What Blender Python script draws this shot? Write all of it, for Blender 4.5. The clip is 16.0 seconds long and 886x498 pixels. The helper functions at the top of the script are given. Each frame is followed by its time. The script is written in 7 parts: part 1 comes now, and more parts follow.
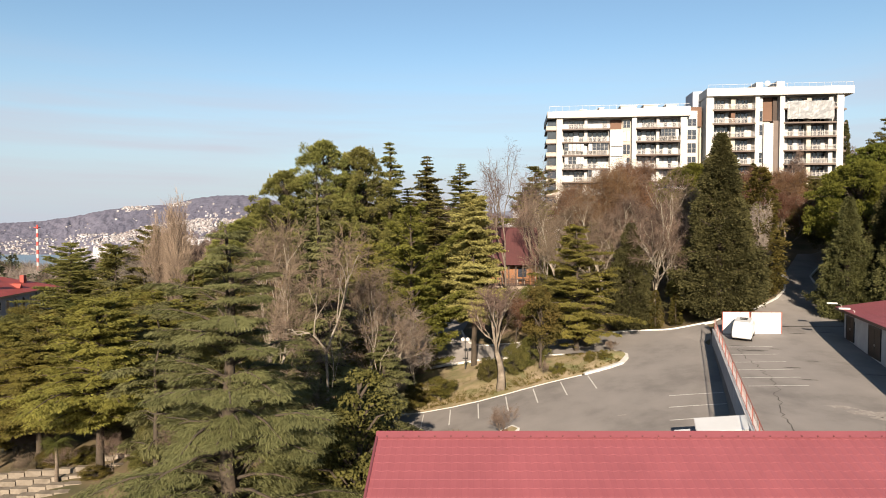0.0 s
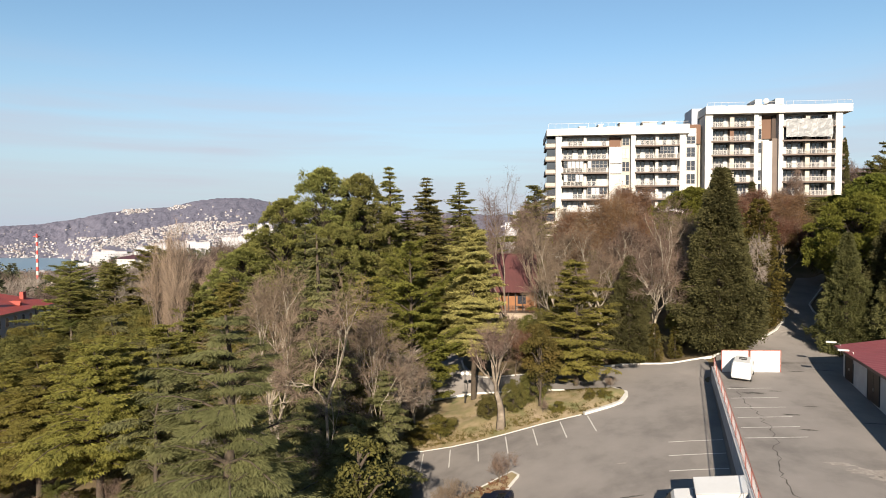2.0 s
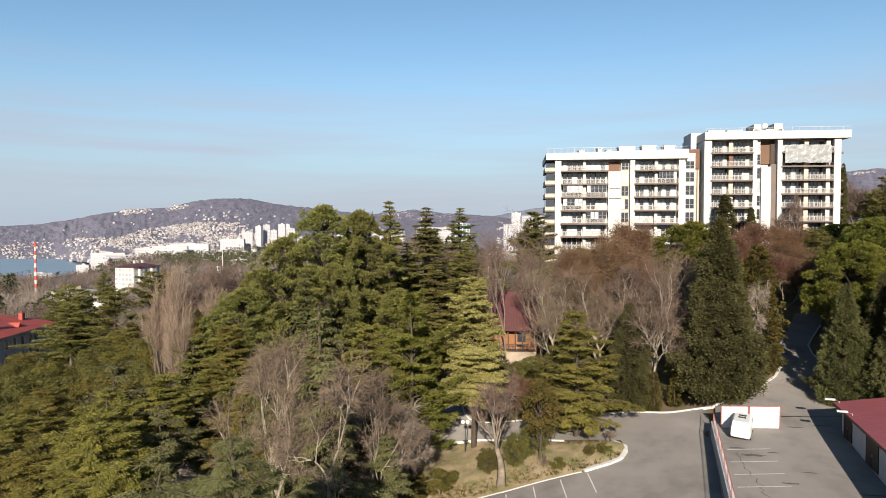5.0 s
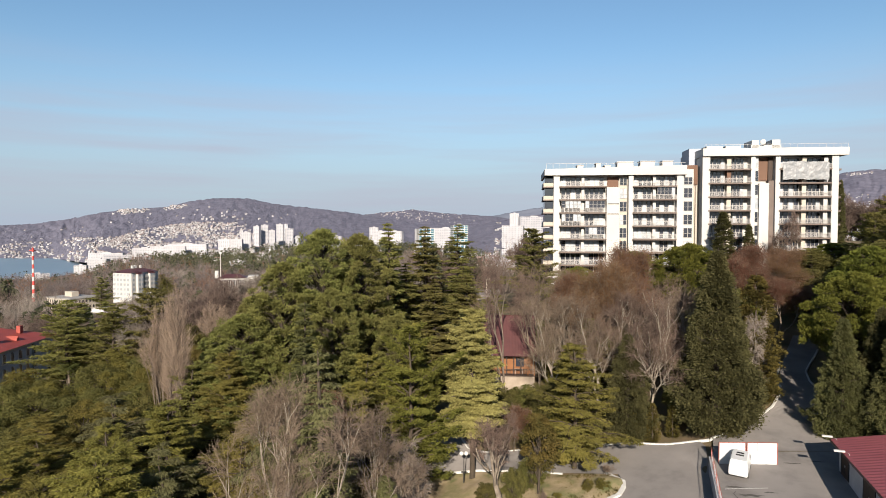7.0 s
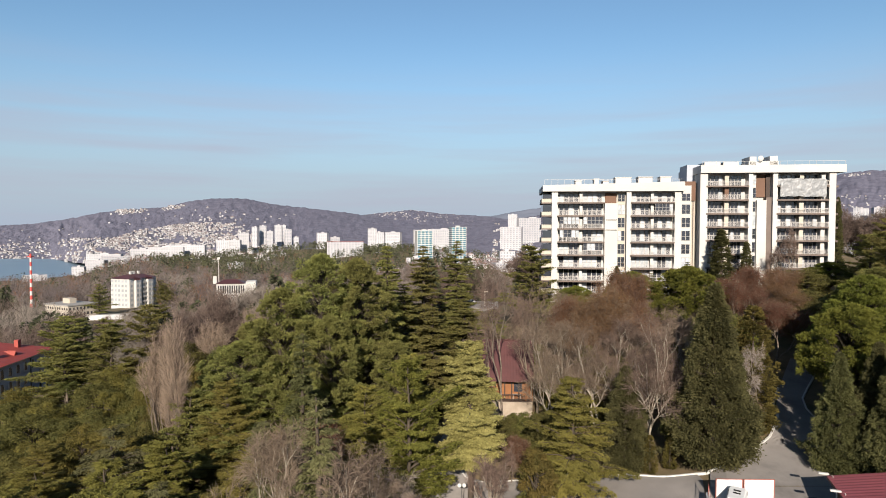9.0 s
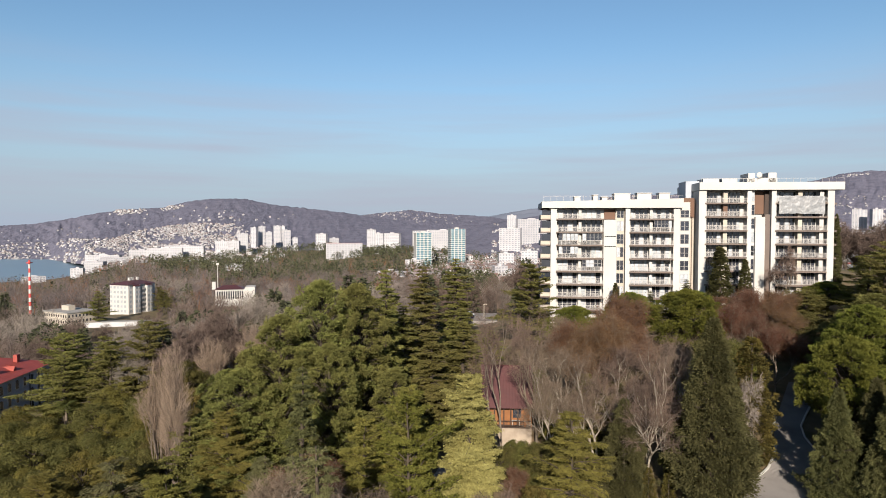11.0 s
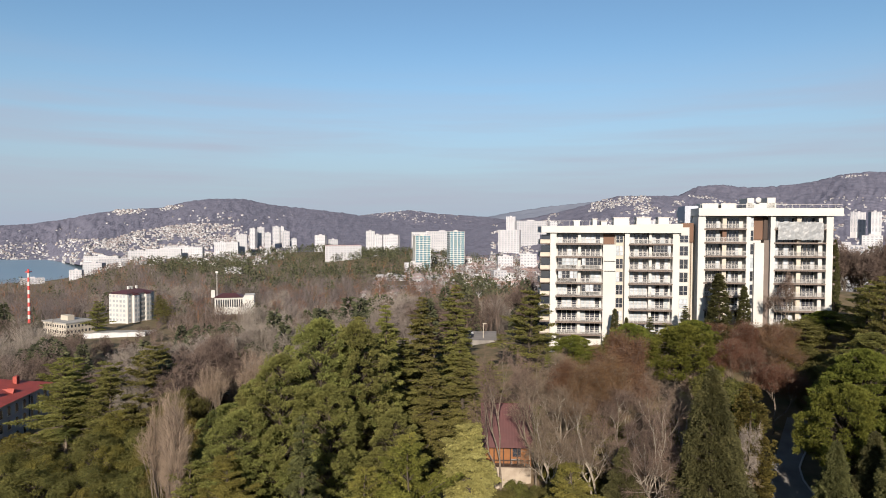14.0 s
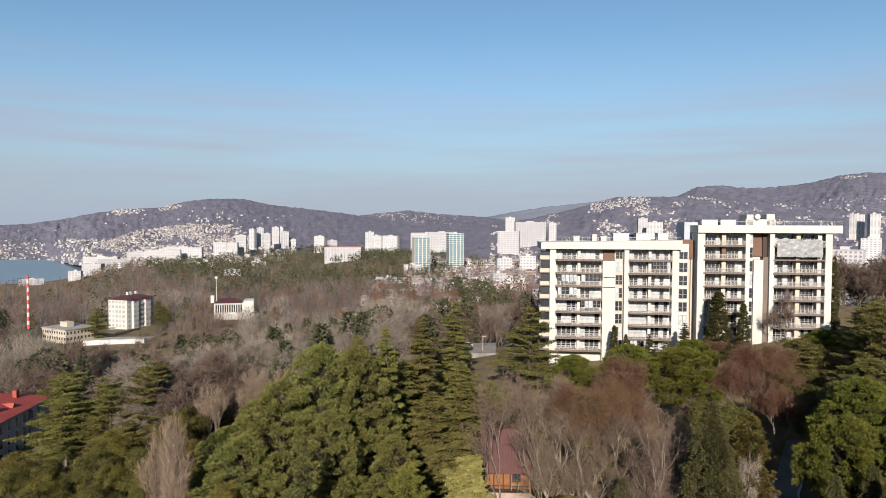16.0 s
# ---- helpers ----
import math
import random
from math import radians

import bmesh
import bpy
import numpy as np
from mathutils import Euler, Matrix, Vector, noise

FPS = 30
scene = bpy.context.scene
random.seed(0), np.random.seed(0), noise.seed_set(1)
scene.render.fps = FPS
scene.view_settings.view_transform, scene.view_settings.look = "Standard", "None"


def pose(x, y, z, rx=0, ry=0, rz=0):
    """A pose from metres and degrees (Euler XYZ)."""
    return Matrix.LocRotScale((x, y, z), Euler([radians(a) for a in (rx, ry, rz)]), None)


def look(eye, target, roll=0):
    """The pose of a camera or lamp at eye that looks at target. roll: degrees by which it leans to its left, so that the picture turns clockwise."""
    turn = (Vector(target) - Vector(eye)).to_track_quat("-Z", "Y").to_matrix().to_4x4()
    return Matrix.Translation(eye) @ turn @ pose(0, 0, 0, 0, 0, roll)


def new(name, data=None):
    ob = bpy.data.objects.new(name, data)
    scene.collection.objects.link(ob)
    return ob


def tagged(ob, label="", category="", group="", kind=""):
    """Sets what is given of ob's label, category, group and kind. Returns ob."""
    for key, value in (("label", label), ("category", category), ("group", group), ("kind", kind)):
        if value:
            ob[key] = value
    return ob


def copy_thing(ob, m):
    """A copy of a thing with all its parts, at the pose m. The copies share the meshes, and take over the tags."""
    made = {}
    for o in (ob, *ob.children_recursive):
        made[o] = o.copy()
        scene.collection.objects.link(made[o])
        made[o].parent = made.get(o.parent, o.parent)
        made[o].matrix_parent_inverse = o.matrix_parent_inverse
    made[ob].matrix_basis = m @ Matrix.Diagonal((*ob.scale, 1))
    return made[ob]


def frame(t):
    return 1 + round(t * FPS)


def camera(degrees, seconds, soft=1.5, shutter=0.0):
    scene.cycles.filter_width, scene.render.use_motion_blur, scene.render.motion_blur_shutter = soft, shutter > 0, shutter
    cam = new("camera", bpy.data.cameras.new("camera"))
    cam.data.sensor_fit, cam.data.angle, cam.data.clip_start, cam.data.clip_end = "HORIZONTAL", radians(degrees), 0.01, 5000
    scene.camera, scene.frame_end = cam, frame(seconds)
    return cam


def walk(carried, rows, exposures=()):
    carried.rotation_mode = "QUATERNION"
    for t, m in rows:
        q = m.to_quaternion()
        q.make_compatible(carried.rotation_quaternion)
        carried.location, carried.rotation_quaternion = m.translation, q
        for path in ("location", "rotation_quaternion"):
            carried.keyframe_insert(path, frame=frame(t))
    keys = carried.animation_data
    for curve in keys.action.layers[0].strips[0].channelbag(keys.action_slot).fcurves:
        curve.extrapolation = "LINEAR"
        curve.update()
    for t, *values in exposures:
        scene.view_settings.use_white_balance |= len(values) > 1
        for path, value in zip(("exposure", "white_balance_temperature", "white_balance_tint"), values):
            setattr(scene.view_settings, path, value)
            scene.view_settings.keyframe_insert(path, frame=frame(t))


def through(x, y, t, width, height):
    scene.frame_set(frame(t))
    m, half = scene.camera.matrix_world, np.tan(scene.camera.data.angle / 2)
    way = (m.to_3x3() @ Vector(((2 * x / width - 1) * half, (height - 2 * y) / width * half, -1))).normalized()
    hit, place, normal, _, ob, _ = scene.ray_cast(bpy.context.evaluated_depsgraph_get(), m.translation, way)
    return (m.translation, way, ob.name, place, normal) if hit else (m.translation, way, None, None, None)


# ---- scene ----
cam = camera(71.0, 16.0, soft=0.95)
METRES, EYE, TILT, LEAN, TURN = 30.0, 13.2, -1.93, 0.0, 0.0
ROWS = [
    (0, 0.0000, 0.0000, 0.0000, -0.000, 0.000, -0.000),
    (0.5, 0.0001, -0.0006, 0.0309, -0.017, 0.050, 0.030),
    (1, 0.0003, -0.0013, 0.0616, -0.017, 0.100, 0.070),
    (1.5, 0.0007, -0.0023, 0.0915, -0.017, 0.133, 0.100),
    (2, 0.0006, -0.0035, 0.1216, -0.033, 0.150, 0.110),
    (2.5, 0.0002, -0.0043, 0.1518, -0.050, 0.183, 0.120),
    (3, -0.0003, -0.0051, 0.1821, -0.067, 0.183, 0.120),
    (3.5, -0.0013, -0.0069, 0.2123, -0.083, 0.166, 0.100),
    (4, -0.0037, -0.0081, 0.2432, -0.100, 0.166, 0.080),
    (6.5, -0.0095, -0.0127, 0.3963, -0.316, 0.083, -0.060),
    (7, -0.0102, -0.0139, 0.4262, -0.349, 0.083, -0.070),
    (7.5, -0.0109, -0.0159, 0.4562, -0.399, 0.100, -0.090),
    (8, -0.0106, -0.0177, 0.4869, -0.416, 0.100, -0.100),
    (8.5, -0.0099, -0.0180, 0.5177, -0.466, 0.100, -0.110),
    (9, -0.0097, -0.0187, 0.5490, -0.499, 0.067, -0.110),
    (11.5, -0.0118, -0.0241, 0.7106, -0.599, 0.017, -0.100),
    (12, -0.0126, -0.0244, 0.7423, -0.599, -0.000, -0.110),
    (12.5, -0.0129, -0.0259, 0.7742, -0.616, -0.017, -0.120),
    (13, -0.0136, -0.0269, 0.8068, -0.632, -0.017, -0.130),
    (13.5, -0.0145, -0.0275, 0.8385, -0.666, -0.033, -0.150),
    (14, -0.0161, -0.0293, 0.8712, -0.682, -0.033, -0.170),
    (14.5, -0.0167, -0.0290, 0.9028, -0.682, -0.050, -0.180),
    (15, -0.0185, -0.0303, 0.9346, -0.699, -0.050, -0.190),
    (15.5, -0.0196, -0.0320, 0.9662, -0.732, -0.067, -0.220),
    (16, -0.0208, -0.0342, 0.9975, -0.749, -0.067, -0.230),
]
walk(cam, [(t, pose(0, 0, EYE, TILT, LEAN, TURN) @ pose(METRES * x, METRES * y, METRES * z, 90 + pitch, roll, yaw)) for t, x, y, z, yaw, pitch, roll in ROWS], [(0.0, 1.43, 7350, 13), (1.0, 1.41, 7150, 12), (2.0, 1.39, 7050, 11), (4.0, 1.31, 6850, 10), (7.0, 1.15, 6680, 11), (8.0, 1.12, 6640, 11), (12.0, 1.05, 6600, 11), (16.0, 1.02, 6600, 11)])

# ---- world, sun, exposure ----
SUN_AZ, SUN_EL = radians(6.0), radians(23.5)
world = bpy.data.worlds.new("sky")
scene.world = world
world.use_nodes = True
wn, wl = world.node_tree.nodes, world.node_tree.links
wn.clear()
sky = wn.new("ShaderNodeTexSky")
sky.sky_type, sky.sun_disc = "NISHITA", False
sky.sun_elevation, sky.sun_rotation = SUN_EL, math.pi + SUN_AZ
sky.altitude, sky.air_density, sky.dust_density, sky.ozone_density = 150, 1.0, 0.6, 1.2
geo = wn.new("ShaderNodeTexCoord")
stretch = wn.new("ShaderNodeMapping")
stretch.inputs["Scale"].default_value = (1.0, 1.0, 16.0)
veil = wn.new("ShaderNodeTexNoise")
veil.inputs["Scale"].default_value, veil.inputs["Detail"].default_value = 2.2, 5
veil_ramp = wn.new("ShaderNodeValToRGB")
veil_ramp.color_ramp.elements[0].position, veil_ramp.color_ramp.elements[1].position = 0.38, 0.68
veil_ramp.color_ramp.elements[1].color = (0.55, 0.55, 0.55, 1)
veil_mix = wn.new("ShaderNodeMix")
veil_mix.data_type = "RGBA"
veil_mix.inputs["B"].default_value = (3.75, 3.8, 4.7, 1)
back = wn.new("ShaderNodeBackground")
back.inputs["Strength"].default_value = 0.058
wout = wn.new("ShaderNodeOutputWorld")
wl.new(geo.outputs["Generated"], stretch.inputs["Vector"])
wl.new(stretch.outputs["Vector"], veil.inputs["Vector"])
wl.new(veil.outputs["Fac"], veil_ramp.inputs["Fac"])
band = wn.new("ShaderNodeMapRange")
band.interpolation_type = "SMOOTHSTEP"
for key, value in (("From Min", 0.12), ("From Max", 0.27), ("To Min", 1.0), ("To Max", 0.0)):
    band.inputs[key].default_value = value
veil_low = wn.new("ShaderNodeMath")
veil_low.operation = "MULTIPLY"
wl.new(veil_ramp.outputs["Color"], veil_low.inputs[0])
wl.new(band.outputs["Result"], veil_low.inputs[1])
wl.new(veil_low.outputs[0], veil_mix.inputs["Factor"])
height = wn.new("ShaderNodeSeparateXYZ")
low = wn.new("ShaderNodeMapRange")
low.interpolation_type = "SMOOTHSTEP"
for key, value in (("From Min", -0.02), ("From Max", 0.30), ("To Min", 0.97), ("To Max", 0.0)):
    low.inputs[key].default_value = value
haze = wn.new("ShaderNodeMix")
haze.data_type = "RGBA"
haze.inputs["B"].default_value = (3.25, 3.98, 5.02, 1)
wl.new(geo.outputs["Generated"], height.inputs["Vector"])
wl.new(height.outputs["Z"], low.inputs["Value"])
wl.new(height.outputs["Z"], band.inputs["Value"])
wl.new(low.outputs["Result"], haze.inputs["Factor"])
tint = wn.new("ShaderNodeMix")
tint.data_type, tint.blend_type = "RGBA", "MULTIPLY"
tint.inputs["Factor"].default_value, tint.inputs["B"].default_value = 1.0, (0.80, 1.0, 1.09, 1)
wl.new(sky.outputs["Color"], tint.inputs["A"])
wl.new(tint.outputs["Result"], haze.inputs["A"])
wl.new(haze.outputs["Result"], veil_mix.inputs["A"])
wl.new(veil_mix.outputs["Result"], back.inputs["Color"])
wl.new(back.outputs["Background"], wout.inputs["Surface"])
sun_data = bpy.data.lights.new("sun", "SUN")
sun_data.energy, sun_data.angle, sun_data.color = 5.0, radians(0.55), (1.0, 0.91, 0.78)
sun = new("sun", sun_data)
way = Vector((math.sin(SUN_AZ) * math.cos(SUN_EL), math.cos(SUN_AZ) * math.cos(SUN_EL), -math.sin(SUN_EL)))
sun.matrix_world = look(Vector((0, -50, 120)), Vector((0, -50, 120)) + way)


# ---- materials ----
REFLECT = 0.62  # share of the listed colours that the surfaces give back


def material(name, a, b=None, scale=3.0, rough=0.8, metal=0.0, bump=0.0, fine=0.0, relief=0.05, island=0.0, per_object=0.0, spec=0.3, c=None, through=0.0):
    """Colour a to b by noise (scale: patches per metre), a finer grain, and variation from piece to piece."""
    m = bpy.data.materials.new(name)
    a, b, c = [v and tuple(REFLECT * k for k in v) for v in (a, b, c)]
    m.use_nodes = True
    n, l = m.node_tree.nodes, m.node_tree.links
    p = n["Principled BSDF"]
    p.inputs["Roughness"].default_value, p.inputs["Metallic"].default_value = rough, metal
    p.inputs["Specular IOR Level"].default_value = spec
    tc = n.new("ShaderNodeTexCoord")
    no = n.new("ShaderNodeTexNoise")
    no.inputs["Scale"].default_value, no.inputs["Detail"].default_value, no.inputs["Roughness"].default_value = scale, 6, 0.62
    l.new(tc.outputs["Object"], no.inputs["Vector"])
    ramp = n.new("ShaderNodeValToRGB")
    e = ramp.color_ramp.elements
    b = b or tuple(v * 0.8 for v in a)
    e[0].position, e[0].color, e[1].position, e[1].color = 0.32, (*b, 1), 0.68, (*a, 1)
    if c:
        k = e.new(0.5)
        k.color = (*c, 1)
    l.new(no.outputs["Fac"], ramp.inputs["Fac"])
    out = ramp.outputs["Color"]
    if island or per_object:
        hs = n.new("ShaderNodeHueSaturation")
        add = n.new("ShaderNodeMath")
        add.operation, add.inputs[0].default_value = "ADD", 1.0 - island / 2 - per_object / 2
        if island:
            g = n.new("ShaderNodeNewGeometry")
            mu = n.new("ShaderNodeMath")
            mu.operation, mu.inputs[1].default_value = "MULTIPLY", island
            l.new(g.outputs["Random Per Island"], mu.inputs[0])
            l.new(mu.outputs[0], add.inputs[1])
        if per_object:
            o = n.new("ShaderNodeObjectInfo")
            mo = n.new("ShaderNodeMath")
            mo.operation, mo.inputs[1].default_value = "MULTIPLY_ADD", per_object
            l.new(o.outputs["Random"], mo.inputs[0])
            l.new(add.outputs[0], mo.inputs[2])
            hu = n.new("ShaderNodeMath")
            hu.operation, hu.inputs[1].default_value, hu.inputs[2].default_value = "MULTIPLY_ADD", 0.03 * (per_object > 0.2), 0.5 - 0.015 * (per_object > 0.2)
            l.new(o.outputs["Random"], hu.inputs[0])
            l.new(hu.outputs[0], hs.inputs["Hue"])
            l.new(mo.outputs[0], hs.inputs["Value"])
        else:
            l.new(add.outputs[0], hs.inputs["Value"])
        l.new(out, hs.inputs["Color"])
        out = hs.outputs["Color"]
    l.new(out, p.inputs["Base Color"])
    if bump:
        fn = n.new("ShaderNodeTexNoise")
        fn.inputs["Scale"].default_value, fn.inputs["Detail"].default_value = fine or scale * 8, 4
        l.new(tc.outputs["Object"], fn.inputs["Vector"])
        bp = n.new("ShaderNodeBump")
        bp.inputs["Strength"].default_value, bp.inputs["Distance"].default_value = bump, relief
        l.new(fn.outputs["Fac"], bp.inputs["Height"])
        l.new(bp.outputs["Normal"], p.inputs["Normal"])
    if through:
        tr = n.new("ShaderNodeBsdfTranslucent")
        mix = n.new("ShaderNodeMixShader")
        mix.inputs["Fac"].default_value = through
        l.new(out, tr.inputs["Color"])
        l.new(p.outputs["BSDF"], mix.inputs[1])
        l.new(tr.outputs["BSDF"], mix.inputs[2])
        l.new(mix.outputs["Shader"], n["Material Output"].inputs["Surface"])
    return m


def leaf(name, a, b, scale=0.5, island=0.5, **k):
    a, b = (a[0] * 1.24, a[1] * 1.12, a[2] * 1.02), (b[0] * 1.18, b[1] * 1.07, b[2] * 0.97)
    return material(name, a, b, scale, 0.75, island=island, per_object=0.25, spec=0.1, through=0.35, **k)


M_GROUND = material("leaf_litter_and_grass", (0.24, 0.165, 0.10), (0.09, 0.085, 0.04), 0.25, 0.95, bump=0.6, fine=3, c=(0.16, 0.12, 0.065))
M_DRY = material("dry_grass", (0.44, 0.34, 0.23), (0.15, 0.16, 0.06), 0.4, 0.95, bump=0.8, fine=6, c=(0.33, 0.26, 0.15))
M_ASPHALT = material("worn_asphalt", (0.30, 0.272, 0.256), (0.19, 0.173, 0.164), 0.22, 0.9, bump=0.3, fine=14, c=(0.262, 0.239, 0.225))
M_PATCH = material("dark_oil_stain", (0.07, 0.062, 0.058), (0.11, 0.10, 0.09), 3, 0.8)
M_WORN = material("pale_scuffed_patch", (0.42, 0.38, 0.35), (0.25, 0.22, 0.2), 2.5, 0.9)
M_LINE = material("worn_white_road_paint", (0.72, 0.70, 0.67), (0.5, 0.48, 0.45), 4, 0.7)
M_KERB = material("whitewashed_kerb", (0.78, 0.76, 0.73), (0.55, 0.53, 0.5), 1.2, 0.8, bump=0.2, island=0.15)
M_CONCRETE = material("grey_concrete", (0.42, 0.40, 0.38), (0.28, 0.27, 0.26), 0.9, 0.9, bump=0.3)
M_WALLWHITE = material("whitewashed_wall", (0.66, 0.65, 0.66), (0.5, 0.49, 0.5), 0.8, 0.85, bump=0.15)
M_REDRAIL = material("faded_red_painted_steel", (0.42, 0.13, 0.10), (0.30, 0.10, 0.08), 3, 0.55)
M_PINKRAIL = material("faded_pinkish_white_paint", (0.56, 0.44, 0.43), (0.44, 0.33, 0.32), 3, 0.6)
M_REDROOF = material("pinkish_red_metal_roof", (0.31, 0.088, 0.102), (0.255, 0.072, 0.085), 0.35, 0.5, spec=0.35, bump=0.04)
M_DARKRED = material("dark_red_metal_roof", (0.108, 0.036, 0.036), (0.075, 0.027, 0.027), 0.6, 0.5)
M_TILERED = material("bright_red_roof", (0.40, 0.07, 0.05), (0.30, 0.055, 0.042), 0.4, 0.6)
M_WHITE = material("white_facade_paint", (0.62, 0.60, 0.57), (0.54, 0.52, 0.495), 0.12, 0.75, bump=0.05)
M_CREAM = material("cream_facade_paint", (0.58, 0.52, 0.44), (0.50, 0.44, 0.37), 0.15, 0.8)
M_TAN = material("tan_facade_paint", (0.19, 0.105, 0.07), (0.15, 0.085, 0.06), 0.2, 0.8)
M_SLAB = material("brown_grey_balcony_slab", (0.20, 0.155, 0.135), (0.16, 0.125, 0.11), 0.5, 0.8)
M_RAIL = material("pale_steel_railing", (0.62, 0.58, 0.56), (0.5, 0.47, 0.45), 1.0, 0.5)
M_GLASS = material("dark_window_glass", (0.035, 0.04, 0.05), (0.02, 0.022, 0.03), 0.3, 0.08, spec=0.9, per_object=0.5)
M_CURTAIN = material("window_with_pale_curtain", (0.45, 0.47, 0.50), (0.2, 0.22, 0.25), 0.9, 0.25, spec=0.6, per_object=0.5)
M_PALEPANE = material("grey_hotel_window", (0.34, 0.35, 0.37), (0.22, 0.23, 0.25), 0.9, 0.2, spec=0.6, per_object=0.5)
M_BLUEGLASS = material("blue_green_curtain_wall", (0.07, 0.17, 0.21), (0.04, 0.11, 0.15), 0.08, 0.12, spec=0.8, per_object=0.4)
M_FRAME = material("pale_grey_window_frame", (0.40, 0.38, 0.37), None, 2, 0.5)
M_SHEET = material("translucent_plastic_sheeting", (0.36, 0.36, 0.37), (0.25, 0.26, 0.275), 0.9, 0.45, bump=0.35, fine=2)
M_BARK = material("grey_brown_bark", (0.24, 0.19, 0.15), (0.11, 0.085, 0.065), 2.5, 0.95, bump=0.8, fine=9)
M_DARKBARK = material("dark_conifer_bark", (0.10, 0.075, 0.055), (0.05, 0.04, 0.03), 2.5, 0.95, bump=0.8, fine=9)
M_TRUNK = material("weathered_tan_bark", (0.36, 0.30, 0.24), (0.13, 0.10, 0.08), 1.2, 0.95, bump=0.6, c=(0.22, 0.18, 0.14))
M_RENDER = material("stained_cream_render", (0.46, 0.38, 0.30), (0.34, 0.27, 0.21), 0.8, 0.9, bump=0.2)
M_PALEBARK = material("pale_plane_tree_bark", (0.40, 0.35, 0.285), (0.17, 0.135, 0.105), 1.6, 0.9, bump=0.4, c=(0.31, 0.265, 0.21))
M_TWIG = material("brown_twigs", (0.23, 0.165, 0.125), (0.135, 0.095, 0.072), 0.4, 0.95, island=0.6, per_object=0.3)
M_TWIGGREY = material("pale_grey_twigs", (0.34, 0.28, 0.24), (0.24, 0.20, 0.17), 0.4, 0.95, island=0.5, per_object=0.2)
M_POPLAR = material("pale_brown_poplar_twigs", (0.37, 0.275, 0.205), (0.24, 0.175, 0.135), 0.4, 0.95, island=0.5, per_object=0.2)
M_RUST = leaf("rusty_withered_leaves", (0.20, 0.112, 0.07), (0.12, 0.072, 0.048))
M_AUTUMN = leaf("yellow_brown_leaves", (0.155, 0.13, 0.04), (0.07, 0.08, 0.025))
M_CEDAR = leaf("grey_green_cedar_needles", (0.19, 0.205, 0.10), (0.125, 0.14, 0.066), island=0.25)
M_FIR = leaf("dark_green_needles", (0.215, 0.22, 0.075), (0.13, 0.138, 0.047))
M_YELLOWFIR = leaf("yellow_green_scale_leaves", (0.235, 0.222, 0.064), (0.14, 0.14, 0.044), island=0.3)
M_GREENCEDAR = leaf("fresh_green_needles", (0.20, 0.225, 0.054), (0.115, 0.138, 0.035))
M_GOLD = leaf("golden_needles", (0.345, 0.325, 0.135), (0.22, 0.21, 0.085))
M_CYPRESS = leaf("dull_olive_cypress_leaves", (0.13, 0.138, 0.06), (0.06, 0.067, 0.03))
M_PINE = leaf("green_pine_needles", (0.232, 0.248, 0.085), (0.125, 0.14, 0.048))
M_STONEPINE = leaf("bright_green_pine_needles", (0.165, 0.19, 0.04), (0.09, 0.112, 0.026))
M_BROAD = leaf("glossy_evergreen_leaves", (0.15, 0.15, 0.05), (0.072, 0.08, 0.03))
M_OLIVE = leaf("olive_yellow_leaves", (0.165, 0.145, 0.042), (0.085, 0.085, 0.03))
M_BLUE = leaf("blue_green_spruce_needles", (0.12, 0.134, 0.058), (0.075, 0.088, 0.04))
M_WOODFIR = material("far_evergreen_foliage", (0.10, 0.10, 0.045), (0.035, 0.042, 0.022), 0.08, 0.9, island=0.6)
# Far walls and panes carry the pale grey of haze in their colour.
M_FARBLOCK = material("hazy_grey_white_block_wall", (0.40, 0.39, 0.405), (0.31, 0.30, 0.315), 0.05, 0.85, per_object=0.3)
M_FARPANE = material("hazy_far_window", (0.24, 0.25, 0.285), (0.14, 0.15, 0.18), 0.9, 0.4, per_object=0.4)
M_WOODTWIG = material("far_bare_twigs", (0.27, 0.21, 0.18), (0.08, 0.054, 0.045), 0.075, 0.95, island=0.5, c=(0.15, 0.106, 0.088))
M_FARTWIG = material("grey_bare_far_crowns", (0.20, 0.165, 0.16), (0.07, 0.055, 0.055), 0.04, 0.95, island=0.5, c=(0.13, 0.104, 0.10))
# Both hill colours have the blue of distance haze mixed in.
M_HILL = material("haze_blue_winter_woods", (0.20, 0.19, 0.25), (0.115, 0.112, 0.158), 0.02, 0.95, bump=0.9, fine=0.06, relief=9.0)
M_FARHILL = material("haze_blue_far_ridge", (0.20, 0.22, 0.28), (0.17, 0.19, 0.25), 0.003, 0.95)
# Sea blue lightened in the colour for haze over the bay.
M_SEA = material("calm_sea", (0.17, 0.235, 0.30), (0.14, 0.205, 0.27), 0.004, 0.3, bump=0.15, fine=0.05)
# House walls dulled in colour to stand for distance haze.
M_HOUSE = material("far_pale_house_walls", (0.55, 0.54, 0.55), (0.37, 0.36, 0.37), 0.03, 0.85, island=0.7)
M_HOUSEROOF = material("far_house_roofs", (0.33, 0.23, 0.21), (0.23, 0.20, 0.21), 0.03, 0.8, island=0.6)
M_VAN = material("white_vehicle_paint", (0.80, 0.80, 0.80), (0.74, 0.74, 0.74), 1, 0.3, spec=0.5)
M_DARKCAR = material("dark_blue_car_paint", (0.012, 0.016, 0.035), (0.008, 0.01, 0.022), 1, 0.3, spec=0.15)
M_CARGLASS = material("tinted_car_glass", (0.012, 0.014, 0.017), None, 1, 0.12, spec=0.3)
M_TYRE = material("black_rubber", (0.02, 0.02, 0.02), None, 6, 0.85)
